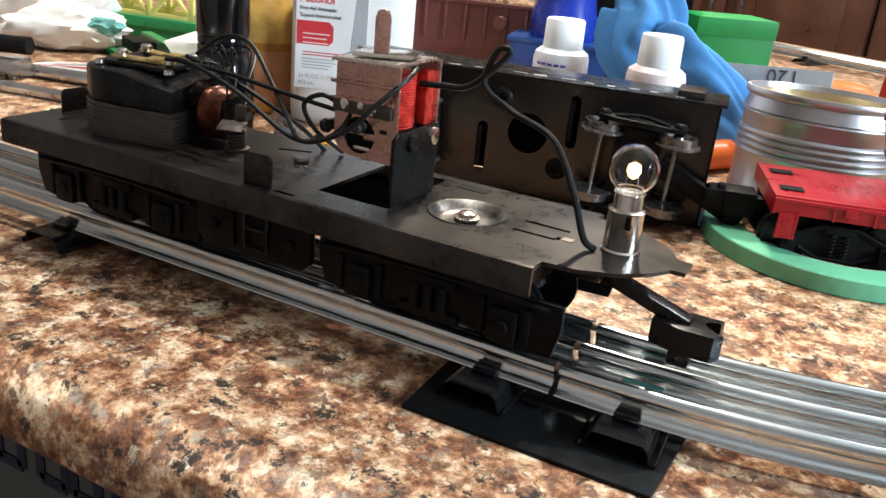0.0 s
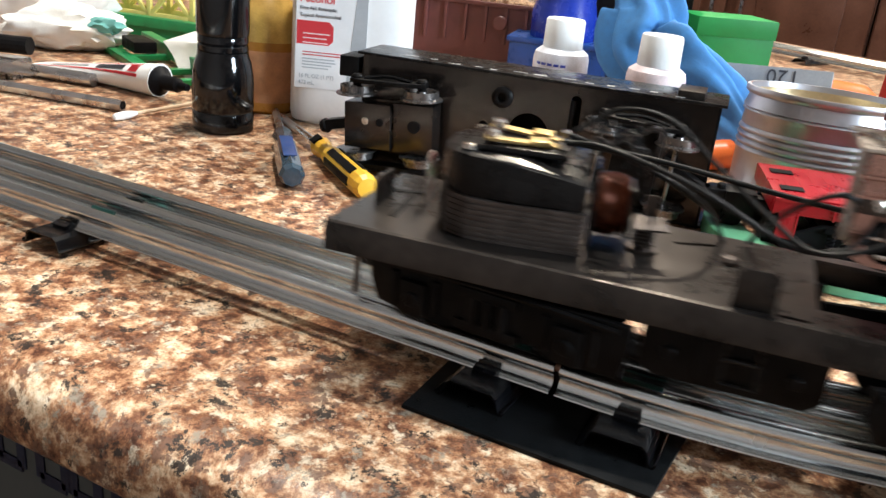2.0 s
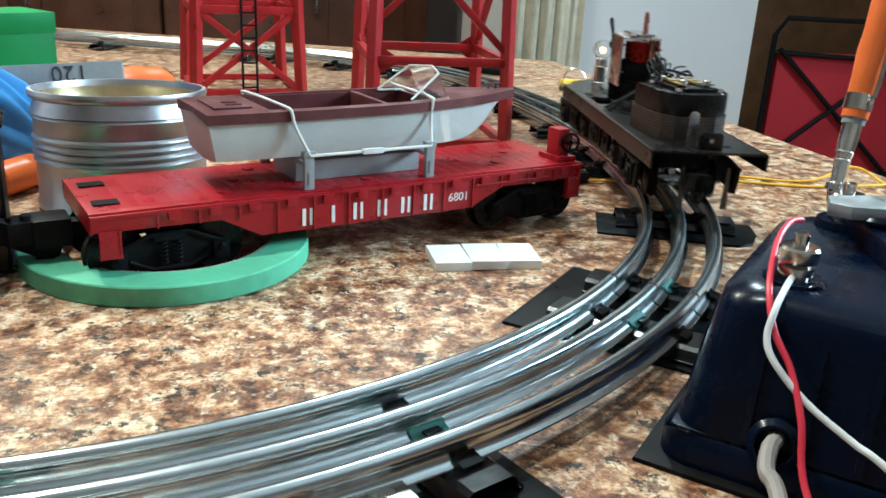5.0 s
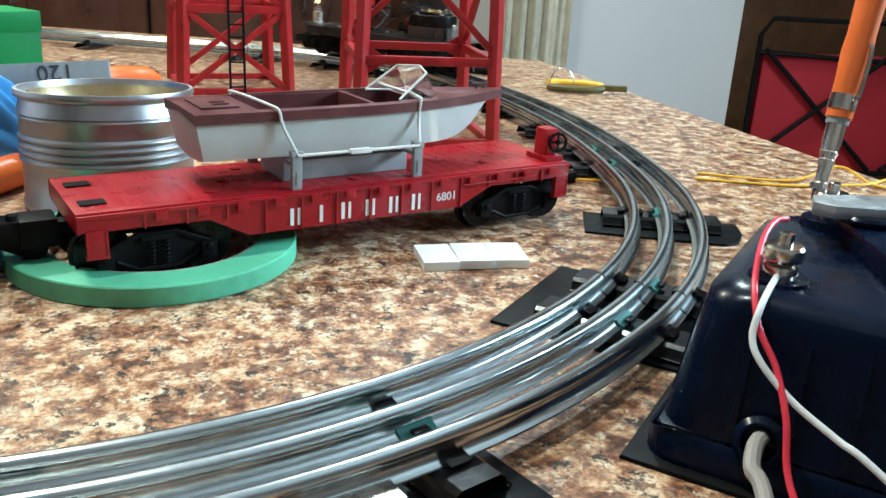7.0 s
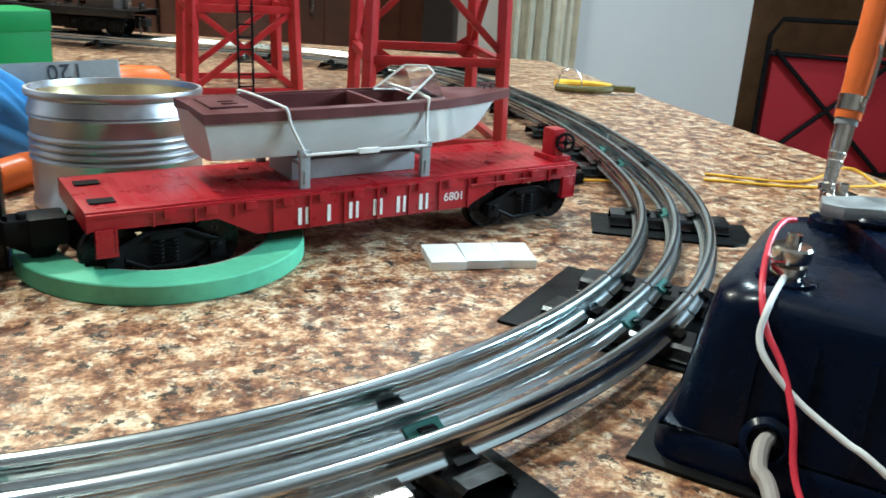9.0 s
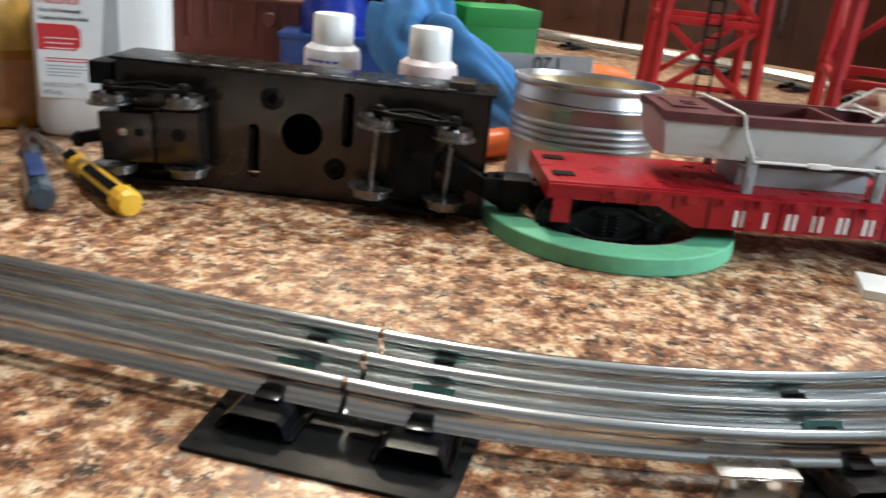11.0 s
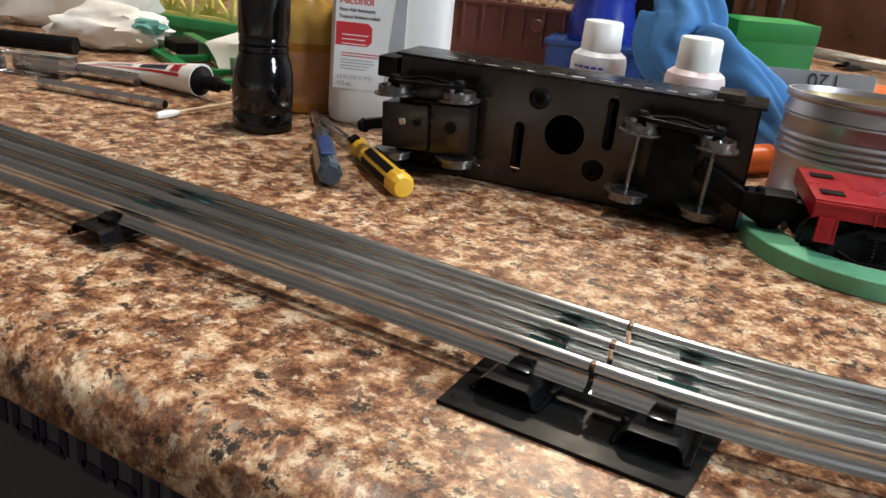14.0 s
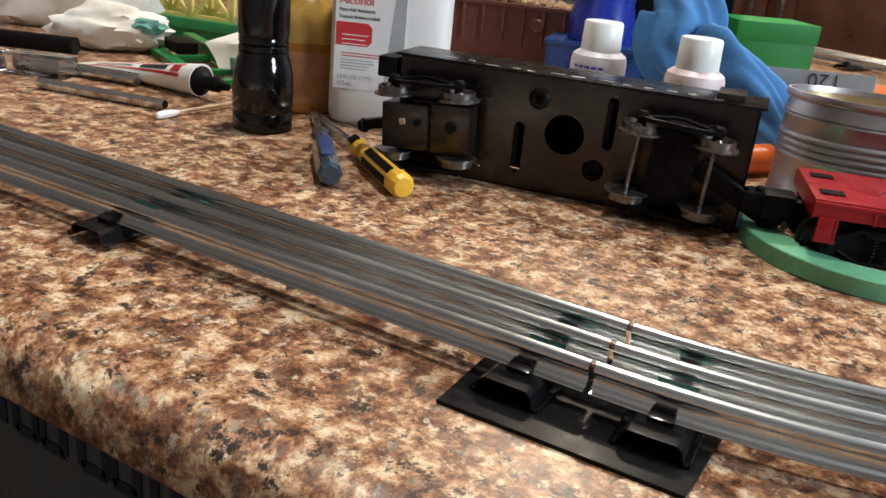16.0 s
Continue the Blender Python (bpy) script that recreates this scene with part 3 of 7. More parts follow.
def running_chassis():
    root = thing("motorised_chassis", pose(-0.115, 0, 0), "blackened steel toy locomotive chassis with open motor and lit bulb", "toy locomotive")
    bm = bmesh.new()
    th = 0.0013
    nose = [(0.107, -0.0305), (0.107, -0.0255), (0.117, -0.0245), (0.128, -0.0195), (0.136, -0.012), (0.1400, -0.005), (0.1445, -0.0048), (0.1445, 0.0048), (0.1400, 0.005), (0.136, 0.012), (0.128, 0.0195), (0.117, 0.0245), (0.107, 0.0255), (0.107, 0.0305)]
    holes = [[(0.0205, -0.0175), (0.0487, -0.0175), (0.0487, -0.0150), (0.0475, -0.0140), (0.0475, 0.0260), (0.0205, 0.0260)],
             [(0.0705 + 0.0128 * math.cos(a), -0.002 + 0.0122 * math.sin(a)) for a in [2 * math.pi * k / 40 for k in range(40)]],
             [(0.0885, 0.0040), (0.1045, 0.0040), (0.1045, 0.0056), (0.0885, 0.0056)],
             [(0.0885, -0.0060), (0.1030, -0.0060), (0.1044, -0.0050), (0.1044, -0.0022), (0.1028, -0.0022), (0.1028, -0.0044), (0.0885, -0.0044)],
             [(0.0098, -0.0290), (0.0185, -0.0290), (0.0185, -0.0272), (0.0098, -0.0272)],
             [(-0.0215, 0.013), (-0.0095, 0.0185), (-0.0105, 0.0205), (-0.0225, 0.015)]]
    pierced(bm, [(-0.125, -0.0305)] + nose + [(-0.125, 0.0305)], holes, TOP - th, TOP)
    plat = part("deck", bm, SHEET, root, sharp=25)
    for sgn in (-1, 1):
        bm = bmesh.new()
        prof = [(0, 0), (0.0014, -0.0003), (0.0019, -0.0016), (0.0019, -0.0095), (0.0007, -0.0095), (0.0007, -0.0018), (0, -0.0013)]
        sweep(bm, [(a * sgn, b) for a, b in prof], [pose(x, sgn * 0.0305, TOP) for x in (-0.125, 0.107)])
        part("side_flange", bm, SHEET, plat, sharp=50)
    bm = bmesh.new()
    lathe(bm, [(0, -0.0036), (0.0090, -0.0037), (0.0118, -0.0016), (0.0136, 0.0001), (0.0133, 0.0005), (0.0124, 0.0002), (0.0105, -0.0018), (0.0085, -0.0026), (0.005, -0.0024), (0, -0.0024)], 40, pose(0.0705, -0.002, TOP))
    part("pivot_dimple", bm, WORN, plat, "pressed bearing ring polished by wear")
    bm = bmesh.new()
    lathe(bm, [(0.0045, 0.0005), (0.0045, 0.0012), (0.0030, 0.0014), (0.0030, 0.0024), (0.0022, 0.0030), (0, 0.0031)], 20, pose(0.0705, -0.002, TOP - 0.0024))
    part("pivot_rivet", bm, TIN, plat, "bright pivot rivet")
    for x, y, sx, sy, a in ((-0.116, 0.010, 0.016, 0.0026, 20), (-0.110, -0.004, 0.0022, 0.026, 6), (0.060, 0.0235, 0.012, 0.005, 0)):
        bm = bmesh.new()
        box(bm, sx, sy, 0.0003, (0, 0, 0), 0, pose(x, y, TOP + 0.0001, 0, 0, a))
        part("slot", bm, DULL, plat)
    bm = bmesh.new()
    box(bm, 0.0036, 0.0030, 0.0003, (0.1068, -0.0030, TOP + 0.0001))
    part("tag", bm, KRAFT, plat, "small tan card tag")
    bm = bmesh.new()
    lathe(bm, [(0, 0), (0.0030, 0), (0.0030, 0.0009), (0.0022, 0.0018), (0, 0.0020)], 18, pose(-0.0046, 0.0059, TOP))
    part("screw", bm, STACK, plat)
    # upright tabs cut from the deck
    for x, y, w, h, a, mt in ((0.0031, -0.0282, 0.0115, 0.0115, 2, SHEET), (-0.1185, -0.0015, 0.013, 0.0095, 88, SHEET), (-0.1045, 0.0040, 0.0055, 0.018, 86, TIN)):
        bm = bmesh.new()
        poly = [(-w / 2, -0.0008), (w / 2, -0.0008), (w / 2, h - 0.0015), (w / 2 - 0.0015, h), (-w / 2 + 0.0015, h), (-w / 2, h - 0.0015)]
        prism(bm, poly, -0.0005, 0.0005, pose(x, y, TOP, 0, 0, a) @ UPRIGHT, 0.0002)
        part("tab", bm, mt, plat)
    bm = bmesh.new()
    cyl(bm, 0.0014, 0.0014, (-0.1190, -0.0015, TOP + 0.0052), "x", 12)
    part("tab_hole", bm, TIN, plat)
    # battery skirts between the trucks, with a step iron
    for sgn in (-1, 1):
        bm = bmesh.new()
        prism(bm, [(-0.024, 0.044), (-0.024, 0.029), (-0.020, 0.026), (0.023, 0.026), (0.0265, 0.029), (0.0265, 0.044)], -0.0013, 0.0013, pose(0, sgn * 0.0275, 0) @ UPRIGHT, 0.0004)
        for x in (-0.016, 0.018):
            cyl(bm, 0.0022, 0.0015, (x, sgn * 0.0293, 0.034), "y", 14, 0.0004)
        box(bm, 0.0016, 0.0015, 0.012, (-0.0068, sgn * 0.0292, 0.034), 0.0004)
        part("battery_box", bm, BLACKMET, root)
        bm = bmesh.new()
        q = sgn * 0.0298
        tube(bm, [(-0.001, q, 0.0425), (-0.001, q, 0.029), (0.0085, q, 0.029), (0.0085, q, 0.0425)], 0.0007, 8, 1, False)
        tube(bm, [(-0.001, q, 0.0365), (0.0085, q, 0.0365)], 0.0007, 8, 1, False)
        part("step_iron", bm, BLACK, root)
    # motor
    mo = new("motor")
    mo.empty_display_size = 0.01
    mo.parent, mo.matrix_basis = root, pose(-0.0718, 0, TOP, 0, 0, 10) @ Matrix.Diagonal((0.90, 1, 1, 1))
    outline = [(-0.0275, -0.008), (-0.024, -0.0155), (-0.016, -0.0205), (-0.006, -0.0215), (0.024, -0.0215), (0.024, 0.0215), (-0.006, 0.0215), (-0.016, 0.0205), (-0.024, 0.0155), (-0.0275, 0.008)]
    for k in range(15):
        bm = bmesh.new()
        s = 1.0 if k % 2 == 0 else 0.982
        prism(bm, [(x * s, y * s) for x, y in outline], 0.0002 + k * 0.00087, 0.0002 + (k + 1) * 0.00087)
        part("lamination", bm, STACK, mo, sharp=20)
    bm = bmesh.new()
    prism(bm, [(-0.0270, -0.008), (-0.0235, -0.0150), (-0.016, -0.0197), (-0.004, -0.0207), (0.0235, -0.0205), (0.0235, 0.0205), (-0.006, 0.0207), (-0.016, 0.0197), (-0.0235, 0.0150), (-0.0270, 0.008)], 0.0132, 0.0262, bev=0.0022)
    for v in bm.verts:
        if v.co.z > 0.02 and v.co.y < 0:
            v.co.z -= max(0.0, v.co.x + 0.004) * 0.16
    part("housing", bm, BLACK, mo, "black moulded brush housing")
    bm = bmesh.new()
    box(bm, 0.034, 0.026, 0.0018, (-0.002, 0, 0.0274), 0.0006)
    part("brush_plate", bm, BLACK, mo)
    for y, a in ((-0.007, 12), (0.0065, -8)):
        bm = bmesh.new()
        box(bm, 0.026, 0.0050, 0.0010, (0, 0, 0), 0.0003, pose(-0.001, y, 0.0292, 0, 3, a))
        box(bm, 0.007, 0.0072, 0.0014, (0.006, 0, 0.0002), 0.0004, pose(-0.001, y, 0.0296, 0, 0, a))
        part("brush_spring", bm, BRASS, mo)
        bm = bmesh.new()
        cyl(bm, 0.0024, 0.0040, (-0.011, y * 1.1, 0.0305), "z", 14, 0.0007)
        cyl(bm, 0.0019, 0.0030, (0.013, y * 1.2, 0.0300), "z", 12, 0.0007)
        part("brush_holder", bm, NICKEL, mo)
    for x, y in ((-0.018, -0.013), (-0.018, 0.013), (0.017, -0.014), (0.017, 0.013)):
        bm = bmesh.new()
        lathe(bm, [(0, 0), (0.0022, 0), (0.0020, 0.0014), (0, 0.0018)], 14, pose(x, y, 0.0267))
        part("screw", bm, NICKEL, mo)
    bm = bmesh.new()
    prof = [(0.0, 0.0255), (0.0086, 0.0258)]
    for k in range(9):
        q = 0.0262 + k * 0.00125
        prof += [(0.0092 + 0.0008 * math.sin(k * 0.39), q), (0.0096 + 0.0008 * math.sin(k * 0.39), q + 0.0006)]
    prof += [(0.0088, 0.0376), (0.0, 0.0378)]
    lathe(bm, prof, 26, pose(0, 0, 0.0118, 0, 90, 0))
    part("winding", bm, WINDING, mo, "copper field winding")
    bm = bmesh.new()
    box(bm, 0.0016, 0.0150, 0.0160, (0.0386, 0, 0.0110), 0.0007)
    part("winding_cheek", bm, BLACK, mo)
    bm = bmesh.new()
    prism(bm, [(-0.012, 0.0005), (0.012, 0.0005), (0.012, 0.021), (0.008, 0.0245), (-0.008, 0.0245), (-0.012, 0.021)], -0.0008, 0.0008, pose(0.0258, 0, 0, 0, 0, 90) @ UPRIGHT)
    part("winding_bobbin", bm, BLACK, mo)
    bm = bmesh.new()
    pts = [(0.0032 * math.cos(k * 0.7), 0.0032 * math.sin(k * 0.7), 0.002 + k * 0.00013) for k in range(70)]
    tube(bm, pts, 0.00045, 6, 1, False)
    sp = part("spring_post", bm, STACK, root, "small steel post with coil spring", pose(-0.0312, 0.0005, TOP))
    bm = bmesh.new()
    lathe(bm, [(0, 0.0002), (0.0048, 0.0002), (0.0048, 0.0012), (0.0025, 0.0016), (0.0025, 0.0112), (0, 0.0112)], 16)
    part("post", bm, STACK, sp)
    bm = bmesh.new()
    box(bm, 0.010, 0.007, 0.0008, (0.000, -0.002, 0.0118), 0.0002, pose(0, 0, 0, 18, 0, 20))
    box(bm, 0.0042, 0.0008, 0.0065, (0.001, 0.001, 0.0145), 0.0002, pose(0, 0, 0, 0, 0, 20))
    part("post_flag", bm, STACK, sp)
    # reversing unit
    eu = new("reversing_unit")
    eu.empty_display_size = 0.01
    eu.parent, eu.matrix_basis = root, pose(0.0405, 0.002, TOP)
    bm = bmesh.new()
    arc = [(-0.0072 + 0.0062 * math.cos(a), 0.0212 + 0.0062 * math.sin(a)) for a in [2 * math.pi * k / 24 for k in range(24)]]
    slot = [(0.0005, 0.0232), (0.0036, 0.0232), (0.0036, 0.0246), (0.0005, 0.0246)]
    outer = [(-0.0172, 0.0185), (-0.0150, 0.0150), (-0.0110, 0.0138), (0.0050, 0.0132), (0.0070, 0.0160), (0.0070, 0.0455), (-0.0172, 0.0440)]
    pierced(bm, outer, [arc, slot], -0.0006, 0.0006, pose(0, -0.0150, 0) @ UPRIGHT)
    part("front_plate", bm, COPPERFACE, eu, "copper-tinted steel plate")
    bm = bmesh.new()
    prism(bm, [(-0.0172, 0.0120), (0.0074, 0.0120), (0.0074, 0.0460), (-0.0172, 0.0440)], -0.0006, 0.0006, pose(0, 0.0110, 0) @ UPRIGHT, 0.0002)
    part("back_plate", bm, TIN, eu)
    bm = bmesh.new()
    box(bm, 0.0254, 0.0268, 0.0013, (-0.0050, -0.0020, 0.0455), 0.0005, pose(0, 0, 0, 0, -2.5, 0))
    tp = part("top_plate", bm, TIN, eu)
    for zz in (0.0386, 0.0330):
        bm = bmesh.new()
        box(bm, 0.0242, 0.0013, 0.0012, (-0.0050, -0.0160, zz), 0.0004, pose(0, 0, 0, 0, -2.5, 0))
        part("fold", bm, COPPERFACE, tp)
    bm = bmesh.new()
    box(bm, 0.021, 0.0130, 0.0014, (-0.0040, -0.002, 0.0474), 0.0004, pose(0, 0, 0, 0, -2.5, 14))
    part("slide_plate", bm, NICKEL, eu)
    bm = bmesh.new()
    box(bm, 0.0090, 0.0040, 0.0012, (-0.0155, 0.001, 0.0474), 0.0004, pose(0, 0, 0, 0, -2.5, -10))
    part("slide_tab", bm, NICKEL, eu)
    bm = bmesh.new()
    box(bm, 0.0205, 0.0250, 0.0012, (-0.0040, -0.0020, 0.0215), 0.0004)
    part("coil_shelf", bm, NICKEL, eu)
    # fibre board with contacts on the front
    bm = bmesh.new()
    box(bm, 0.0225, 0.0012, 0.0042, (-0.0060, -0.0163, 0.0303), 0.0004)
    part("contact_board", bm, STACK, eu)
    bm = bmesh.new()
    prism(bm, [(-0.0026, 0.0478), (0.0026, 0.0478), (0.0026, 0.0590), (0.0018, 0.0612), (0, 0.0618), (-0.0018, 0.0612), (-0.0026, 0.0590)], -0.0006, 0.0006, pose(-0.0055, -0.0075, 0, 0, 0, 14) @ UPRIGHT, 0.0002)
    part("lever", bm, COPPERFACE, eu, "upright lock-out lever")
    bm = bmesh.new()
    prof = [(0, 0.0232)]
    for k in range(21):
        zz = 0.0236 + k * 0.00088
        prof += [(0.0083, zz), (0.0089, zz + 0.0005)]
    lathe(bm, prof + [(0, 0.0424)], 26, pose(-0.0035, -0.0040, 0))
    part("coil", bm, COIL, eu, "red enamelled coil")
    bm = bmesh.new()
    cyl(bm, 0.0100, 0.0010, (-0.0035, -0.0040, 0.0230), "z", 24)
    part("coil_cheek", bm, DULL, eu)
    bm = bmesh.new()
    box(bm, 0.0050, 0.0060, 0.0190, (0.0035, 0.0075, 0.0330), 0.0020)
    part("coil", bm, COIL, eu, "edge of the red coil")
    bm = bmesh.new()
    cyl(bm, 0.0090, 0.0200, (-0.0062, -0.0030, 0.0210), "y", 24, 0.0010)
    part("drum", bm, DULL, eu)
    bm = bmesh.new()
    cyl(bm, 0.0021, 0.0046, (-0.0078, -0.0150, 0.0236), "y", 14, 0.0005)
    part("drum_pin", bm, STACK, eu)
    bm = bmesh.new()
    box(bm, 0.0064, 0.0012, 0.0014, (-0.0062, -0.0148, 0.0168), 0.0003)
    part("drum_finger", bm, NICKEL, eu)
    bm = bmesh.new()
    box(bm, 0.0062, 0.0012, 0.0018, (-0.0028, -0.0143, 0.0208), 0.0003)
    part("drum_finger", bm, COPPERFACE, eu)
    bm = bmesh.new()
    for k in range(6):
        xx, zz = random.uniform(-0.017, 0.002), random.uniform(0.0288, 0.0318)
        cyl(bm, random.uniform(0.0010, 0.0017), 0.0026, (xx, -0.0172, zz), "y", 9, 0.0006)
    part("solder", bm, NICKEL, eu, "blobs of bright solder")
    bm = bmesh.new()
    poly = [(-0.0183, -0.0012), (0.0106, -0.0012), (0.0106, 0.0245), (-0.0155, 0.0245), (-0.0183, 0.0225)]
    prism(bm, poly, -0.0007, 0.0007, pose(0.0078, 0, 0, 0, 0, 90) @ UPRIGHT, 0.0003)
    part("bracket", bm, BLACK, eu, "black painted mounting bracket")
    bm = bmesh.new()
    lathe(bm, [(0, 0), (0.0032, 0), (0.0030, 0.0014), (0, 0.0022)], 16, pose(0.0086, 0.0065, 0.0205, 0, 90, 0))
    part("screw", bm, NICKEL, eu)
    bm = bmesh.new()
    lathe(bm, [(0, 0), (0.0032, 0), (0.0030, 0.0014), (0, 0.0022)], 16, pose(0.0086, -0.0080, 0.0205, 0, 90, 0))
    part("screw", bm, BLACK, eu)
    # loose strands over the brushes
    for k in range(7):
        bm = bmesh.new()
        x0, y0 = -0.058 + random.uniform(-0.004, 0.010), random.uniform(-0.008, 0.010)
        pts = [(x0, y0, 0.0810)] + [(x0 + 0.004 * i + random.uniform(-0.004, 0.004), y0 + random.uniform(-0.005, 0.005), 0.0805 + random.uniform(0, 0.009)) for i in range(1, 5)] + [(x0 + 0.018, y0 * 0.4, 0.072 + random.uniform(-0.004, 0.004))]
        tube(bm, pts, 0.00045, 6, 5)
        part("strand", bm, STACK if k % 3 == 1 else WIRE, root)
    # lamp
    lm = new("lamp")
    lm.empty_display_size = 0.01
    lm.parent, lm.matrix_basis = root, pose(0.1228, 0.0, TOP) @ Matrix.Scale(0.93, 4)
    bm = bmesh.new()
    lathe(bm, [(0, 0), (0.0066, 0), (0.0066, 0.0008), (0.0060, 0.0014), (0.0060, 0.0140), (0.0063, 0.0146), (0.0056, 0.0150), (0.0050, 0.0152), (0.0048, 0.0200), (0.0052, 0.0205), (0, 0.0206)], 28)
    part("socket", bm, NICKEL, lm, "nickel bayonet socket")
    bm = bmesh.new()
    cyl(bm, 0.0013, 0.0016, (0.0026, -0.0054, 0.0105), "y", 10, 0.0003)
    box(bm, 0.0016, 0.0012, 0.0040, (0.0026, -0.0058, 0.0120))
    part("bayonet_slot", bm, DULL, lm)
    bm = bmesh.new()
    globe = range(-52, 86, 9)
    lathe(bm, [(0.0046, 0.0205), (0.0046, 0.0218)] + [(0.0082 * math.cos(radians(a)), 0.0282 + 0.0082 * math.sin(radians(a))) for a in globe] + [(0, 0.0364)], 32)
    lathe(bm, [(0.0042, 0.0206), (0.0042, 0.0218)] + [(0.0078 * math.cos(radians(a)), 0.0282 + 0.0078 * math.sin(radians(a))) for a in globe] + [(0, 0.0360)], 32)
    rims = [f for f in bm.faces if len(f.verts) > 20]
    bmesh.ops.delete(bm, geom=rims, context="FACES_ONLY")
    bm.edges.ensure_lookup_table()
    bmesh.ops.bridge_loops(bm, edges=[e for e in bm.edges if e.is_boundary])
    g = part("bulb", bm, GLASS, lm, "clear round glass bulb", sharp=80)
    g.visible_shadow = False
    bm = bmesh.new()
    tube(bm, [(-0.0022, 0, 0.0206), (-0.0018, 0, 0.0255), (-0.0004, 0, 0.0275), (0.0004, 0, 0.0275), (0.0018, 0, 0.0255), (0.0022, 0, 0.0206)], 0.00018, 6, 5)
    part("filament_support", bm, STEEL, lm)
    bm = bmesh.new()
    lathe(bm, [(0, 0.0248), (0.0014, 0.0256), (0.0024, 0.0276), (0.0020, 0.0296), (0, 0.0306)], 14)
    part("filament", bm, GLOW, lm, "glowing filament")
    # wires
    for pts, r in (([(-0.0585, -0.008, 0.0835), (-0.045, -0.010, 0.0845), (-0.018, -0.015, 0.079), (0.008, -0.0185, 0.069), (0.020, -0.0185, 0.0695), (0.027, -0.016, 0.074), (0.030, -0.0125, 0.081)], 0.00085),
                   ([(-0.0585, 0.008, 0.0840), (-0.046, 0.010, 0.0925), (-0.030, 0.006, 0.0925), (-0.014, -0.002, 0.083), (0.002, -0.012, 0.074), (0.016, -0.021, 0.069), (0.032, -0.021, 0.075), (0.042, -0.019, 0.085), (0.0478, -0.011, 0.0930), (0.0470, -0.002, 0.0962)], 0.00085),
                   ([(-0.060, -0.006, 0.0835), (-0.030, -0.006, 0.0825), (0.000, -0.006, 0.0795), (0.0215, -0.007, 0.078)], 0.00085),
                   ([(-0.060, 0.004, 0.0835), (-0.040, 0.004, 0.079), (-0.020, 0.006, 0.071), (-0.012, 0.016, 0.062), (-0.008, 0.0262, 0.0515)], 0.00085),
                   ([(0.000, 0.0262, 0.0530), (0.003, 0.004, 0.066), (0.010, -0.013, 0.079), (0.019, -0.0155, 0.0845), (0.0255, -0.0125, 0.0815)], 0.00085),
                   ([(0.0440, 0.006, 0.0900), (0.052, 0.007, 0.0905), (0.062, 0.008, 0.092), (0.074, 0.009, 0.104), (0.070, 0.009, 0.1045), (0.067, 0.008, 0.093), (0.079, 0.006, 0.0865), (0.096, 0.0, 0.082), (0.107, -0.006, 0.069), (0.113, -0.008, 0.056), (0.1165, -0.006, 0.0525)], 0.0011)):
        bm = bmesh.new()
        tube(bm, pts, r, 8, 8)
        part("wire", bm, WIRE, root)
    # couplers
    bm = bmesh.new()
    box(bm, 0.016, 0.0145, 0.007, (0.112, 0, 0.0455), 0.0012)
    part("coupler_bracket", bm, SHEET, root)
    bm = bmesh.new()
    box(bm, 0.036, 0.0060, 0.0042, (0, 0, 0), 0.001, pose(0.131, 0, 0.0400, 0, 18, 0))
    prism(bm, [(-0.012, -0.005), (-0.002, -0.0085), (0.010, -0.0085), (0.0125, -0.004), (0.008, -0.0035), (0.004, 0.0005), (0.0045, 0.004), (0.010, 0.0045), (0.0105, 0.0085), (-0.002, 0.0085), (-0.012, 0.0045)], 0.0270, 0.0355, pose(0.148, 0, 0) @ Matrix.Diagonal((0.88, 0.88, 1, 1)), 0.001)
    box(bm, 0.007, 0.006, 0.008, (0.147, 0, 0.0245), 0.0015)
    part("coupler", bm, BLACK, root, "black knuckle coupler")
    bm = bmesh.new()
    cyl(bm, 0.0015, 0.0012, (0.146, 0.003, 0.0360), "z", 10, 0.0003)
    part("coupler_pin", bm, STEEL, root)
    bm = bmesh.new()
    box(bm, 0.016, 0.006, 0.0045, (-0.116, 0.004, 0.0385), 0.001)
    prism(bm, [(-0.008, -0.006), (0.005, -0.0065), (0.008, -0.003), (0.003, 0.0), (0.007, 0.0065), (-0.008, 0.005)], 0.031, 0.0405, pose(-0.1245, 0.006, 0, 0, 0, 180), 0.0015)
    box(bm, 0.006, 0.005, 0.008, (-0.1255, 0.005, 0.0280), 0.002)
    part("coupler", bm, BLACK, root, "black knuckle coupler")
    for y, w in ((-0.0125, 0.0036), (0.0125, 0.0034)):
        bm = bmesh.new()
        prism(bm, [(-w / 2, 0.020), (w / 2, 0.020), (w / 2 - 0.001, 0.043), (-w / 2 + 0.001, 0.043)], -0.0005, 0.0005, pose(-0.122, y, 0, 0, 0, 90) @ UPRIGHT, 0.0002)
        part("pickup_strip", bm, STACK, root)
    ft = truck(root, 0.073, "front_truck")
    rt = truck(root, -0.066, "rear_truck")
    return root, ft, rt


CHASSIS, FRONT_TRUCK, REAR_TRUCK = running_chassis()


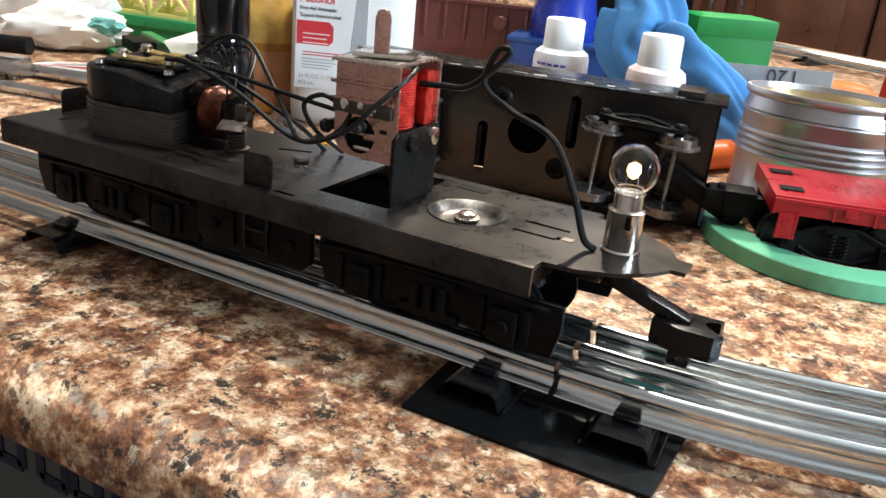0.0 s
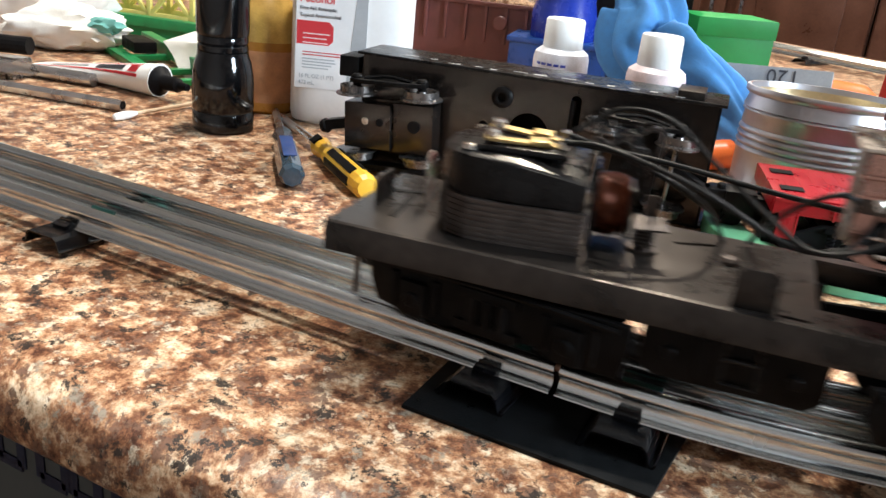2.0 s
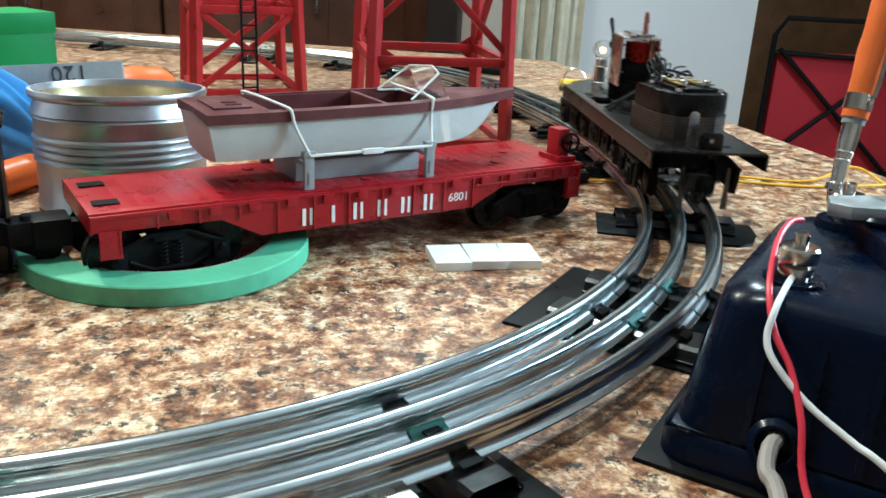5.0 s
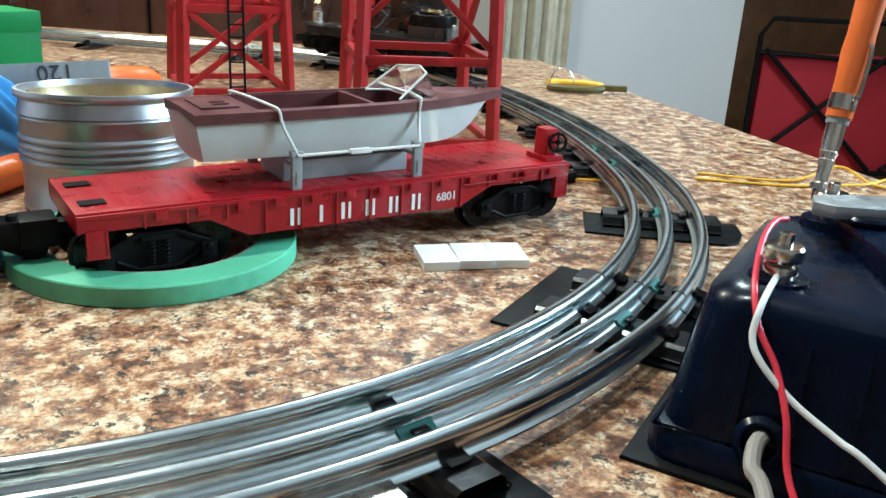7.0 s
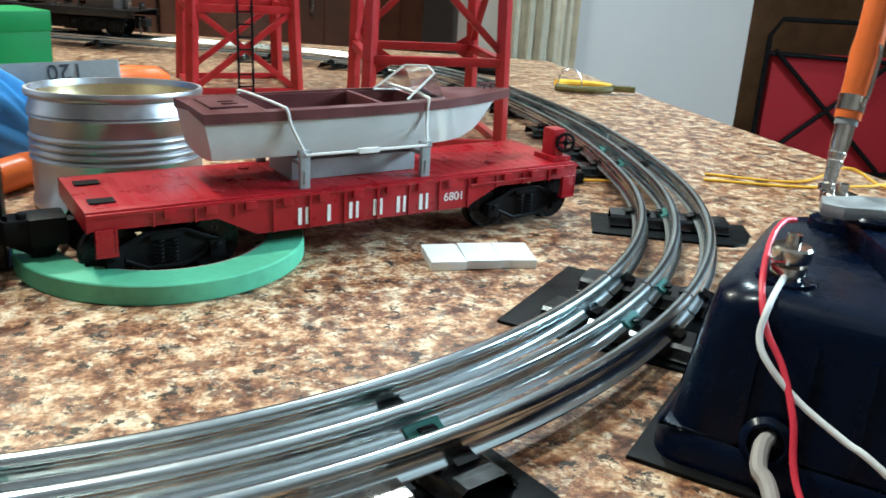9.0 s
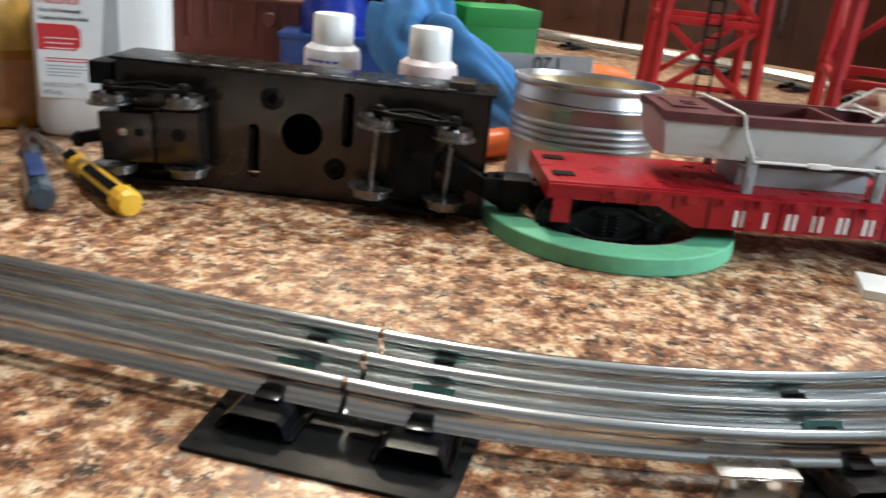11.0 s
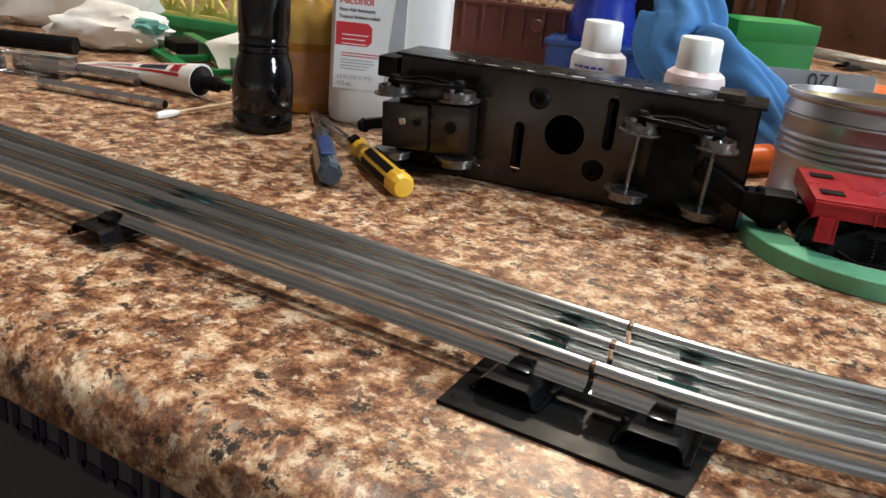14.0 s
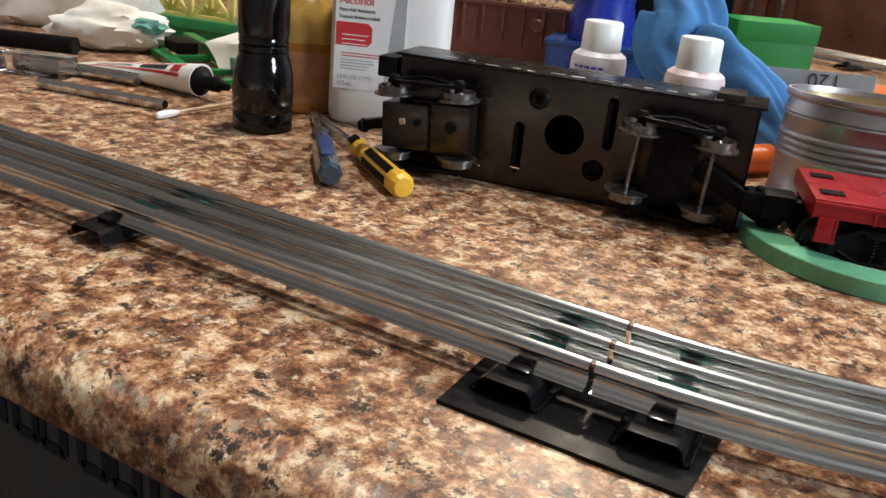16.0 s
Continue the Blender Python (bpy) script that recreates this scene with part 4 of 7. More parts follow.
# ---- flat car with its boat ----
def flat_car():
    root = thing("toy_flat_car", pose(0.0393, 0.1733, 0, 0, 0, 16.9), "red moulded plastic toy flat car with black trucks", "toy flat car")
    L, W, Z = 0.2615, 0.062, 0.0355
    X0 = -0.0060
    bm = bmesh.new()
    box(bm, L - X0, W, 0.0022, ((L + X0) / 2, W / 2, Z - 0.0011), 0.0005)
    for x, y in ((0.055, 0.013), (0.066, 0.031), (0.080, 0.049), (0.128, 0.010), (0.176, 0.047), (0.212, 0.016), (0.232, 0.036)):
        cyl(bm, 0.0028, 0.0006, (x, y, Z + 0.0005), "z", 14, 0.0002)
    deck = part("deck", bm, REDPLASTIC, root)
    for k in range(34):
        bm = bmesh.new()
        box(bm, 0.0071, W - 0.010, 0.0004, (0.0055 + k * 0.0073, W / 2, Z - 0.0001), 0.0001)
        part("board", bm, REDPLASTIC, deck)
    for y in (0.010, 0.042):
        bm = bmesh.new()
        box(bm, 0.011, 0.0075, 0.0004, (X0 + 0.0095, y + 0.004, Z + 0.0006))
        part("stake_recess", bm, DULL, deck)
    for sgn, y in ((-1, 0.0), (1, W)):
        bm = bmesh.new()
        poly = [(X0, Z - 0.001), (X0, Z - 0.0085), (0.050, Z - 0.0085), (0.068, Z - 0.0185), (0.186, Z - 0.0185), (0.206, Z - 0.0085), (L, Z - 0.0085), (L, Z - 0.001)]
        prism(bm, poly, -0.0011, 0.0011, pose(0, y, 0) @ UPRIGHT, 0.0003)
        ys = y + sgn * 0.0014
        box(bm, L - X0, 0.0016, 0.0016, ((L + X0) / 2, ys, Z - 0.0016), 0.0004)
        for k in range(13):
            x = 0.0215 + k * 0.0183
            long = 0.062 < x < 0.2
            h = 0.0175 if long else 0.008
            box(bm, 0.0011, 0.0012, h, (x, ys, Z - h / 2 - 0.001), 0.0003)
            box(bm, 0.0055, 0.0026, 0.0040, (x + 0.007, ys + sgn * 0.0003, Z - 0.0038), 0.0006)
        tube(bm, [(0.187, ys + sgn * 0.001, Z - 0.0062), (0.236, ys + sgn * 0.001, Z - 0.0058)], 0.0006, 6, 1, False)
        part("side_sill", bm, REDPLASTIC, root)
        for x in (X0 + 0.0075, L - 0.0055):
            bm = bmesh.new()
            box(bm, 0.0085, 0.0014, 0.0120, (x, ys, Z - 0.0135), 0.0004)
            box(bm, 0.0095, 0.0040, 0.0014, (x, ys - sgn * 0.001, Z - 0.0195), 0.0004)
            for d in (-0.004, 0.004):
                box(bm, 0.0010, 0.0030, 0.0120, (x + d, ys - sgn * 0.0005, Z - 0.0135), 0.0003)
            part("corner_step", bm, REDPLASTIC, root)
    for x in (X0 + 0.0008, L - 0.0008):
        bm = bmesh.new()
        box(bm, 0.0016, W, 0.0085, (x, W / 2, Z - 0.0052), 0.0004)
        part("end_sill", bm, REDPLASTIC, root)
    return root, L, W, Z


CAR, CAR_L, CAR_W, CAR_Z = flat_car()


def car_marks():
    """The maker's mark as plain white bars, and the readable number."""
    for k in range(6):
        x, zb, h = 0.0880 + k * 0.01345, CAR_Z - 0.0165, 0.0085
        bm = bmesh.new()
        for dx, w in (((0.0024, 0.0017),) if k == 1 else ((0.0006, 0.0018), (0.0044, 0.0014))):
            box(bm, w, 0.0003, h, (x + dx + w / 2, -0.0013, zb + h / 2))
        part("mark", bm, LETTERWHITE, CAR, "plain white printed bars")
    text_mesh("number", "6801", 0.0064, 0.00012, LETTERWHITE, CAR, pose(0.1708, -0.0013, CAR_Z - 0.0135, 90, 0, 0), 1.0, "white printed number")


car_marks()


def car_truck(x):
    t = new("truck")
    t.empty_display_size = 0.01
    t.parent, t.matrix_basis = CAR, pose(x, CAR_W / 2, 0)
    for sgn in (-1, 1):
        bm = bmesh.new()
        y = sgn * 0.0268
        # arched frame: outer journals low, shoulders rising to the bolster
        poly = [(-0.0270, 0.0150), (-0.0265, 0.0085), (-0.0190, 0.0075), (-0.0150, 0.0105), (-0.0085, 0.0055), (0.0085, 0.0055), (0.0150, 0.0105), (0.0190, 0.0075), (0.0265, 0.0085), (0.0270, 0.0150), (0.0180, 0.0185), (0.0090, 0.0228), (-0.0090, 0.0228), (-0.0180, 0.0185)]
        prism(bm, poly, -0.0010, 0.0010, pose(0, y, 0) @ UPRIGHT, 0.0005)
        rim = [(-0.0262, 0.0148), (-0.0178, 0.0180), (-0.0088, 0.0222), (0.0088, 0.0222), (0.0178, 0.0180), (0.0262, 0.0148)]
        tube(bm, [(x, y + sgn * 0.0012, z) for x, z in rim], 0.0012, 6, 1, False)
        low = [(-0.0180, 0.0110), (-0.0085, 0.0064), (0.0085, 0.0064), (0.0180, 0.0110)]
        tube(bm, [(x, y + sgn * 0.0012, z) for x, z in low], 0.0011, 6, 1, False)
        box(bm, 0.0150, 0.0034, 0.0026, (0, y + sgn * 0.0010, 0.0205), 0.0007)
        frame_side = part("side_frame", bm, DULL, t)
        for cx in (-0.0225, 0.0225):
            bm = bmesh.new()
            box(bm, 0.0074, 0.0040, 0.0078, (cx, y + sgn * 0.0016, 0.0122), 0.0012)
            cyl(bm, 0.0015, 0.0016, (cx, y + sgn * 0.0040, 0.0140), "y", 10, 0.0004)
            part("journal_box", bm, DULL, frame_side)
        for dx in (-0.0032, 0.0032):
            bm = bmesh.new()
            coil = [(dx + 0.0016 * math.cos(k * 0.8), y + sgn * 0.0014 + 0.0016 * math.sin(k * 0.8), 0.0075 + k * 0.00024) for k in range(48)]
            tube(bm, coil, 0.0005, 5, 1, False)
            part("spring", bm, DULL, frame_side)
    for cx in (-0.0225, 0.0225):
        for sgn in (-1, 1):
            bm = bmesh.new()
            wheel(bm, (cx, sgn * 0.0205, 0.0134), 0.0120, 0.0064, -sgn)
            part("wheel", bm, BLACK, t)
        bm = bmesh.new()
        cyl(bm, 0.0012, 0.050, (cx, 0, 0.0134), "y", 8)
        part("axle", bm, STEEL, t)
    bm = bmesh.new()
    box(bm, 0.014, 0.050, 0.005, (0, 0, 0.0205), 0.001)
    cyl(bm, 0.006, 0.012, (0, 0, 0.028), "z", 14)
    part("bolster", bm, DULL, t)


for tx in (0.0275, 0.2285):
    car_truck(tx)


def car_fittings():
    bm = bmesh.new()
    box(bm, 0.030, 0.008, 0.006, (-0.004, CAR_W / 2, 0.022), 0.0012)
    box(bm, 0.016, 0.017, 0.013, (-0.0170, CAR_W / 2, 0.0215), 0.0022)
    prism(bm, [(-0.010, -0.006), (0.006, -0.0075), (0.010, -0.003), (0.006, 0.0), (0.010, 0.007), (-0.010, 0.006)], 0.017, 0.0275, pose(-0.0245, CAR_W / 2, 0, 0, 0, 180), 0.0012)
    cyl(bm, 0.0022, 0.003, (-0.027, CAR_W / 2 - 0.003, 0.0288), "z", 10, 0.0005)
    part("coupler", bm, DULL, CAR, "black knuckle coupler")
    bm = bmesh.new()
    box(bm, 0.0085, 0.010, 0.022, (CAR_L - 0.008, 0.012, CAR_Z + 0.0072), 0.0012)
    box(bm, 0.0065, 0.012, 0.008, (CAR_L - 0.008, 0.012, CAR_Z + 0.0040), 0.0008)
    box(bm, 0.013, 0.018, 0.003, (CAR_L - 0.008, 0.012, CAR_Z + 0.0015), 0.0006)
    part("brake_housing", bm, REDPLASTIC, CAR)
    bm = bmesh.new()
    for k in range(12):
        a, b = 2 * math.pi * k / 12, 2 * math.pi * (k + 1) / 12
        tube(bm, [(0, 0.0052 * math.cos(a), 0.0052 * math.sin(a)), (0, 0.0052 * math.cos(b), 0.0052 * math.sin(b))], 0.0009, 6, 1, False)
        if k % 3 == 0:
            tube(bm, [(0, 0, 0), (0, 0.0052 * math.cos(a), 0.0052 * math.sin(a))], 0.0006, 6, 1, False)
    cyl(bm, 0.0015, 0.002, (0, 0, 0), "x", 10)
    part("brake_wheel", bm, DULL, CAR, "black hand-brake wheel", pose(CAR_L - 0.0050, 0.0048, CAR_Z + 0.0105, 0, 0, 72))
    bm = bmesh.new()
    box(bm, 0.118, 0.046, 0.010, (0.122, CAR_W / 2, 0.0255), 0.002)
    part("underframe", bm, DULL, CAR)


car_fittings()


def boat():
    root = thing("toy_boat", CAR.matrix_basis @ pose(0.0, CAR_W / 2 + 0.001, CAR_Z), "white toy motor boat with maroon deck strapped on a grey cradle", "toy boat")
    x0, x1 = 0.0480, 0.2330
    n = 26

    def half(u):
        """Half breadth, keel height and sheer height along the hull."""
        b = 0.0248 * (1 - max(0, (u - 0.42) / 0.58) ** 2.3) * (0.90 + 0.10 * min(1, u / 0.25))
        keel = 0.0130 + 0.022 * max(0, (u - 0.72) / 0.28) ** 2.2
        return max(b, 0.0002), keel, 0.0355 + 0.0015 * u
    bm = bmesh.new()
    rings = []
    for i in range(n + 1):
        u = i / n
        b, k, s = half(u)
        x = x0 + (x1 - x0) * u
        row = []
        for f, g in ((-1, 1), (-0.992, 0.75), (-0.98, 0.5), (-0.955, 0.25), (-0.89, 0.07), (-0.5, 0.0), (0, -0.03), (0.5, 0.0), (0.89, 0.07), (0.955, 0.25), (0.98, 0.5), (0.992, 0.75), (1, 1)):
            lean = (1 - g) * 0.0045 * (1 if u < 0.02 else 0) + (g - 1) * 0.011 * u ** 6
            row.append(bm.verts.new((x + lean, f * b, k + (s - k) * g)))
        rings.append(row)
    for a, b in zip(rings, rings[1:]):
        for i in range(len(a) - 1):
            bm.faces.new((a[i], a[i + 1], b[i + 1], b[i]))
    bm.faces.new(rings[0])
    bmesh.ops.solidify(bm, geom=bm.faces[:], thickness=0.0009)
    part("hull", bm, WHITEPLASTIC, root, "glossy white hull")
    # deck rim, decks and cockpit floor
    bm = bmesh.new()
    us = [i / n for i in range(n + 1)]

    def edge(u, f, dz):
        b, k, s = half(u)
        return (x0 + (x1 - x0) * u, f * (b + 0.0012) if abs(f) == 1 else f * max(b, 0.0002), s + dz)
    for sgn in (-1, 1):
        for u, v in zip(us, us[1:]):
            inner = 0.86 if 0.15 <= u < 0.66 else 0.0
            q = [edge(u, sgn, -0.0035), edge(u, sgn, 0.0012), edge(u, sgn * inner, 0.0016), edge(u, sgn * inner, -0.0010)]
            r = [edge(v, sgn, -0.0035), edge(v, sgn, 0.0012), edge(v, sgn * inner, 0.0016), edge(v, sgn * inner, -0.0010)]
            a = [bm.verts.new(p) for p in q]
            b = [bm.verts.new(p) for p in r]
            for i in range(4):
                bm.faces.new((a[i], a[(i + 1) % 4], b[(i + 1) % 4], b[i]))
            if u == us[0]:
                bm.faces.new(a)
    bmesh.ops.remove_doubles(bm, verts=bm.verts[:], dist=1e-5)
    part("deck", bm, MAROON, root, "maroon deck and gunwale", sharp=50)
    bm = bmesh.new()
    box(bm, 0.096, 0.0400, 0.0012, (x0 + 0.074, 0, 0.0245))
    part("cockpit_floor", bm, MAROON, root)
    for u, h in ((0.158, 0.0125), (0.50, 0.0115), (0.655, 0.0125)):
        bm = bmesh.new()
        b = half(u)[0]
        box(bm, 0.0028, b * 1.82, h, (x0 + (x1 - x0) * u, 0, 0.0372 - h / 2), 0.0005)
        part("bulkhead", bm, MAROON, root)
    for sgn in (-1, 1):
        bm = bmesh.new()
        box(bm, 0.093, 0.0012, 0.0115, (x0 + 0.0745, sgn * 0.0205, 0.0310))
        part("cockpit_side", bm, MAROON, root)
    bm = bmesh.new()
    box(bm, 0.018, 0.026, 0.0008, (x0 + 0.0155, 0, 0.0376), 0.0003)
    for y in (-0.003, 0.003):
        box(bm, 0.0075, 0.0018, 0.001, (x0 + 0.0175, y - 0.004, 0.0382), 0.0004)
    part("hatch", bm, MAROON, root)
    bm = bmesh.new()
    for dx in (0, 0.005):
        cyl(bm, 0.0007, 0.004, (x1 - 0.016 + dx, 0.002, 0.0395), "z", 8)
    tube(bm, [(x1 - 0.019, 0.002, 0.0412), (x1 - 0.008, 0.002, 0.0412)], 0.0007, 6, 1, False)
    part("cleat", bm, MAROON, root)
    # windscreen
    bm = bmesh.new()
    xs = x0 + (x1 - x0) * 0.70
    pts = [(xs - 0.022, -0.0195), (xs + 0.001, -0.0165), (xs + 0.007, 0.0), (xs + 0.001, 0.0165), (xs - 0.022, 0.0195)]
    hts = [0.001, 0.0135, 0.0150, 0.0135, 0.001]
    lo = [bm.verts.new((x, y, 0.0372)) for x, y in pts]
    hi = [bm.verts.new((x - h * 0.45, y * 0.93, 0.0372 + h)) for (x, y), h in zip(pts, hts)]
    for i in range(4):
        bm.faces.new((lo[i], lo[i + 1], hi[i + 1], hi[i]))
    bmesh.ops.solidify(bm, geom=bm.faces[:], thickness=0.0006)
    g = part("windscreen", bm, CLEAR, root, "clear plastic windscreen with pale rim", sharp=15)
    g.visible_shadow = False
    bm = bmesh.new()
    tube(bm, [(x - h * 0.45, y * 0.93, 0.0372 + h) for (x, y), h in zip(pts, hts)], 0.0006, 6, 1, False)
    tube(bm, [(x, y, 0.0374) for x, y in pts], 0.0006, 6, 1, False)
    part("windscreen_rim", bm, BAND, root)
    # cradle
    bm = bmesh.new()
    box(bm, 0.070, 0.030, 0.0100, (0.128, 0, 0.0052), 0.001)
    part("cradle", bm, GREY, root, "grey plastic cradle block")
    for x in (0.0938, 0.1608):
        for sgn in (-1, 1):
            bm = bmesh.new()
            box(bm, 0.0050, 0.0030, 0.0185, (x, sgn * 0.0285, 0.0092), 0.0005)
            box(bm, 0.0060, 0.0042, 0.0030, (x, sgn * 0.0285, 0.0170), 0.0006)
            box(bm, 0.0010, 0.0032, 0.0060, (x, sgn * 0.0288, 0.0055))
            part("cradle_post", bm, GREY, root)
        bm = bmesh.new()
        box(bm, 0.004, 0.056, 0.0022, (x, 0, 0.0118), 0.0005)
        part("cradle_bar", bm, GREY, root)
    for x, dx in ((0.0938, -0.012), (0.1608, 0.006)):
        bm = bmesh.new()
        u = (x + dx - x0) / (x1 - x0)
        b, k, s = half(u)
        tube(bm, [(x, -0.0302, 0.0170), (x + dx * 0.45, -b - 0.0020, s - 0.006), (x + dx * 0.6, -b - 0.0018, s + 0.001), (x + dx * 0.75, -b + 0.003, s + 0.0030), (x + dx, b - 0.003, s + 0.0030), (x + dx, b + 0.0018, s), (x + dx * 0.5, 0.0302, 0.0170)], 0.0008, 7, 4)
        part("strap", bm, BAND, root, "thin pale elastic strap")
    bm = bmesh.new()
    tube(bm, [(0.0938, -0.0303, 0.0165), (0.1608, -0.0303, 0.0165)], 0.0008, 8, 1, False)
    box(bm, 0.0115, 0.0026, 0.0026, (0.127, -0.0303, 0.0165), 0.0006)
    part("turnbuckle", bm, BAND, root, "pale wire turnbuckle")


boat()


# ---- locomotive frame lying on its side ----
BARE = mat("bare scratched metal", (0.55, 0.54, 0.52), 0.5, 0.3, 0.2)


def side_frame_chassis():
    root = thing("toy_chassis", pose(-0.2036, 0.1691, 0, 0, 0, 9.5), "blackened steel toy tender chassis lying on its side with wheels outward", "toy chassis")
    L, Hh = 0.1980, 0.0655
    bm = bmesh.new()
    holes = [[(0.1037 + 0.0112 * math.cos(a), 0.0360 + 0.0112 * math.sin(a)) for a in [2 * math.pi * k / 32 for k in range(32)]],
             round_slot(0.0778, 0.0125, 0.0360, 0.0030), round_slot(0.1280, 0.0345, 0.0575, 0.0030)]
    for x, z in ((0.0872, 0.0537), (0.1223, 0.0191)):
        holes.append([(x + 0.0024 * math.cos(a), z + 0.0024 * math.sin(a)) for a in [2 * math.pi * k / 16 for k in range(16)]])
    pierced(bm, [(0.003, 0.0004), (L + 0.003, 0.0004), (L + 0.003, Hh), (0.003, Hh)], holes, -0.0014, 0.0, UPRIGHT)
    deck = part("floor_plate", bm, mat_frame, root, "brown-black bottom plate")
    bm = bmesh.new()
    box(bm, L + 0.008, 0.036, 0.0016, (L / 2 + 0.003, 0.018, Hh + 0.0008), 0.0005)
    box(bm, L + 0.008, 0.036, 0.0016, (L / 2 + 0.003, 0.018, 0.0012), 0.0005)
    part("side_wall", bm, BLACK, root)
    for k in range(13):
        bm = bmesh.new()
        box(bm, random.uniform(0.003, 0.008), random.uniform(0.0008, 0.0018), 0.0003, (0.032 + k * 0.0125 + random.uniform(-0.003, 0.003), random.uniform(0.003, 0.010), Hh + 0.0017), 0, Matrix())
        part("scratch", bm, BARE, deck)
    bm = bmesh.new()
    box(bm, 0.014, 0.022, 0.004, (0.186, 0.016, Hh + 0.0034), 0.0008)
    part("end_block", bm, SHEET, root)
    bm = bmesh.new()
    box(bm, 0.012, 0.020, 0.012, (-0.006, 0.010, Hh - 0.008), 0.001)
    part("end_lug", bm, BLACKMET, root)
    bm = bmesh.new()
    box(bm, 0.0016, 0.036, Hh, (L + 0.0036, 0.018, Hh / 2), 0.0004)
    part("end_plate", bm, BLACKMET, root)
    # added dark sheet closes the open back so the holes look black
    bm = bmesh.new()
    box(bm, L - 0.004, 0.0012, Hh - 0.006, (L / 2 + 0.003, 0.034, Hh / 2), 0.0003)
    part("dark_backing", bm, DULL, root)
    for x, z0, z1 in ((0.0778, 0.0125, 0.0360), (0.1280, 0.0345, 0.0575)):
        bm = bmesh.new()
        prism(bm, [(x - 0.0030, z0), (x - 0.0004, z0), (x - 0.0004, z1), (x - 0.0030, z1)], 0.0008, 0.0030, Matrix.Translation((0, 0, 0)) @ UPRIGHT @ Matrix.Diagonal((1, 1, -1, 1)), 0.0004)
        part("slot_lip", bm, BLACKMET, deck)
    for x, z in ((0.0872, 0.0537), (0.1223, 0.0191)):
        bm = bmesh.new()
        lathe(bm, [(0.0060, 0), (0.0060, 0.0008), (0.0048, 0.0022), (0.0036, 0.0026), (0.0026, 0.0024), (0.0024, -0.0006), (0.0060, -0.0006)], 24, pose(x, 0, z, 90, 0, 0))
        part("grommet", bm, BLACKMET, root)
    # trucks; their axles stand upright
    for cx, tilt, plate in ((0.026, -3, True), (0.164, 3, False)):
        t = new("truck")
        t.empty_display_size = 0.01
        t.parent, t.matrix_basis = root, pose(cx, 0, 0.0305, 0, tilt, 0)
        for dx in (-0.0195, 0.0195):
            for dz, sgn in ((0.0185, 1), (-0.0185, -1)):
                bm = bmesh.new()
                rr, w = 0.0100, 0.0052
                prof = [(0, -w / 2 + 0.0002), (rr * 0.28, -w / 2 + 0.0002), (rr * 0.34, -w / 2 + 0.0018), (rr * 0.70, -w / 2 + 0.0020), (rr * 0.82, -w / 2 + 0.0002), (rr * 0.96, -w / 2), (rr * 0.97, w / 2 - 0.0016), (rr + 0.0018, w / 2 - 0.0010), (rr + 0.0018, w / 2), (rr * 0.8, w / 2), (0, w / 2)]
                lathe(bm, prof, 28, pose(dx, -0.0125, dz, 0 if sgn < 0 else 180, 0, 0))
                part("wheel", bm, WHEELMET, t)
                bm = bmesh.new()
                lathe(bm, [(0, 0), (0.0024, 0), (0.0026, 0.0016), (0.0034, 0.0024), (0.0034, 0.0050), (0.0024, 0.0062), (0, 0.0066)], 16, pose(dx, -0.0125, dz + sgn * 0.0024, 0 if sgn > 0 else 180, 0, 0))
                part("journal", bm, BLACKMET, t)
            if not plate:
                bm = bmesh.new()
                cyl(bm, 0.0011, 0.040, (dx, -0.0125, 0), "z", 10)
                part("axle", bm, WHEELMET, t)
        for sgn in (1, -1):
            bm = bmesh.new()
            prism(bm, [(-0.0225, -0.016), (-0.014, -0.0195), (0.014, -0.0195), (0.0225, -0.016), (0.0225, -0.010), (0.010, -0.0105), (0.006, -0.007), (-0.006, -0.007), (-0.010, -0.0105), (-0.0225, -0.010)], sgn * 0.0240 - 0.0012, sgn * 0.0240 + 0.0012, bev=0.0005)
            tube(bm, [(-0.014, -0.015, sgn * 0.0255), (0, -0.013, sgn * 0.0270), (0.014, -0.015, sgn * 0.0255)], 0.0012, 6, 4)
            part("side_frame", bm, BLACKMET, t)
        bm = bmesh.new()
        if plate:
            box(bm, 0.028, 0.016, 0.026, (-0.011, -0.010, -0.001), 0.0012)
            box(bm, 0.024, 0.014, 0.028, (0.0155, -0.0085, -0.001), 0.0012)
        else:
            box(bm, 0.024, 0.012, 0.040, (0, -0.006, 0), 0.0012)
        part("bolster", bm, mat_frame if plate else BLACKMET, t)
        bm = bmesh.new()
        if plate:
            cyl(bm, 0.0022, 0.0012, (-0.012, -0.0184, 0.002), "y", 14, 0.0003)
        else:
            cyl(bm, 0.0030, 0.0012, (0.0, -0.0124, 0.004), "y", 14, 0.0003)
        part("rivet", bm, TIN if plate else BLACKMET, t)
        if plate:
            bm = bmesh.new()
            cyl(bm, 0.0036, 0.0012, (0.0165, -0.0158, 0.001), "y", 18)
            cyl(bm, 0.0022, 0.0012, (-0.003, -0.0184, 0.002), "y", 14)
            part("hole", bm, DULL, t)
    bm = bmesh.new()
    box(bm, 0.050, 0.008, 0.010, (0, 0, 0), 0.0012, pose(0.200, -0.006, 0.0215, 0, 26, 0))
    box(bm, 0.007, 0.010, 0.012, (0, 0, 0), 0.001, pose(0.2175, -0.007, 0.0120, 0, 26, 0))
    part("drawbar", bm, BLACKMET, root)
    bm = bmesh.new()
    box(bm, 0.018, 0.008, 0.006, (0, 0, 0), 0.001, pose(-0.003, -0.012, 0.0270, 0, -14, 0))
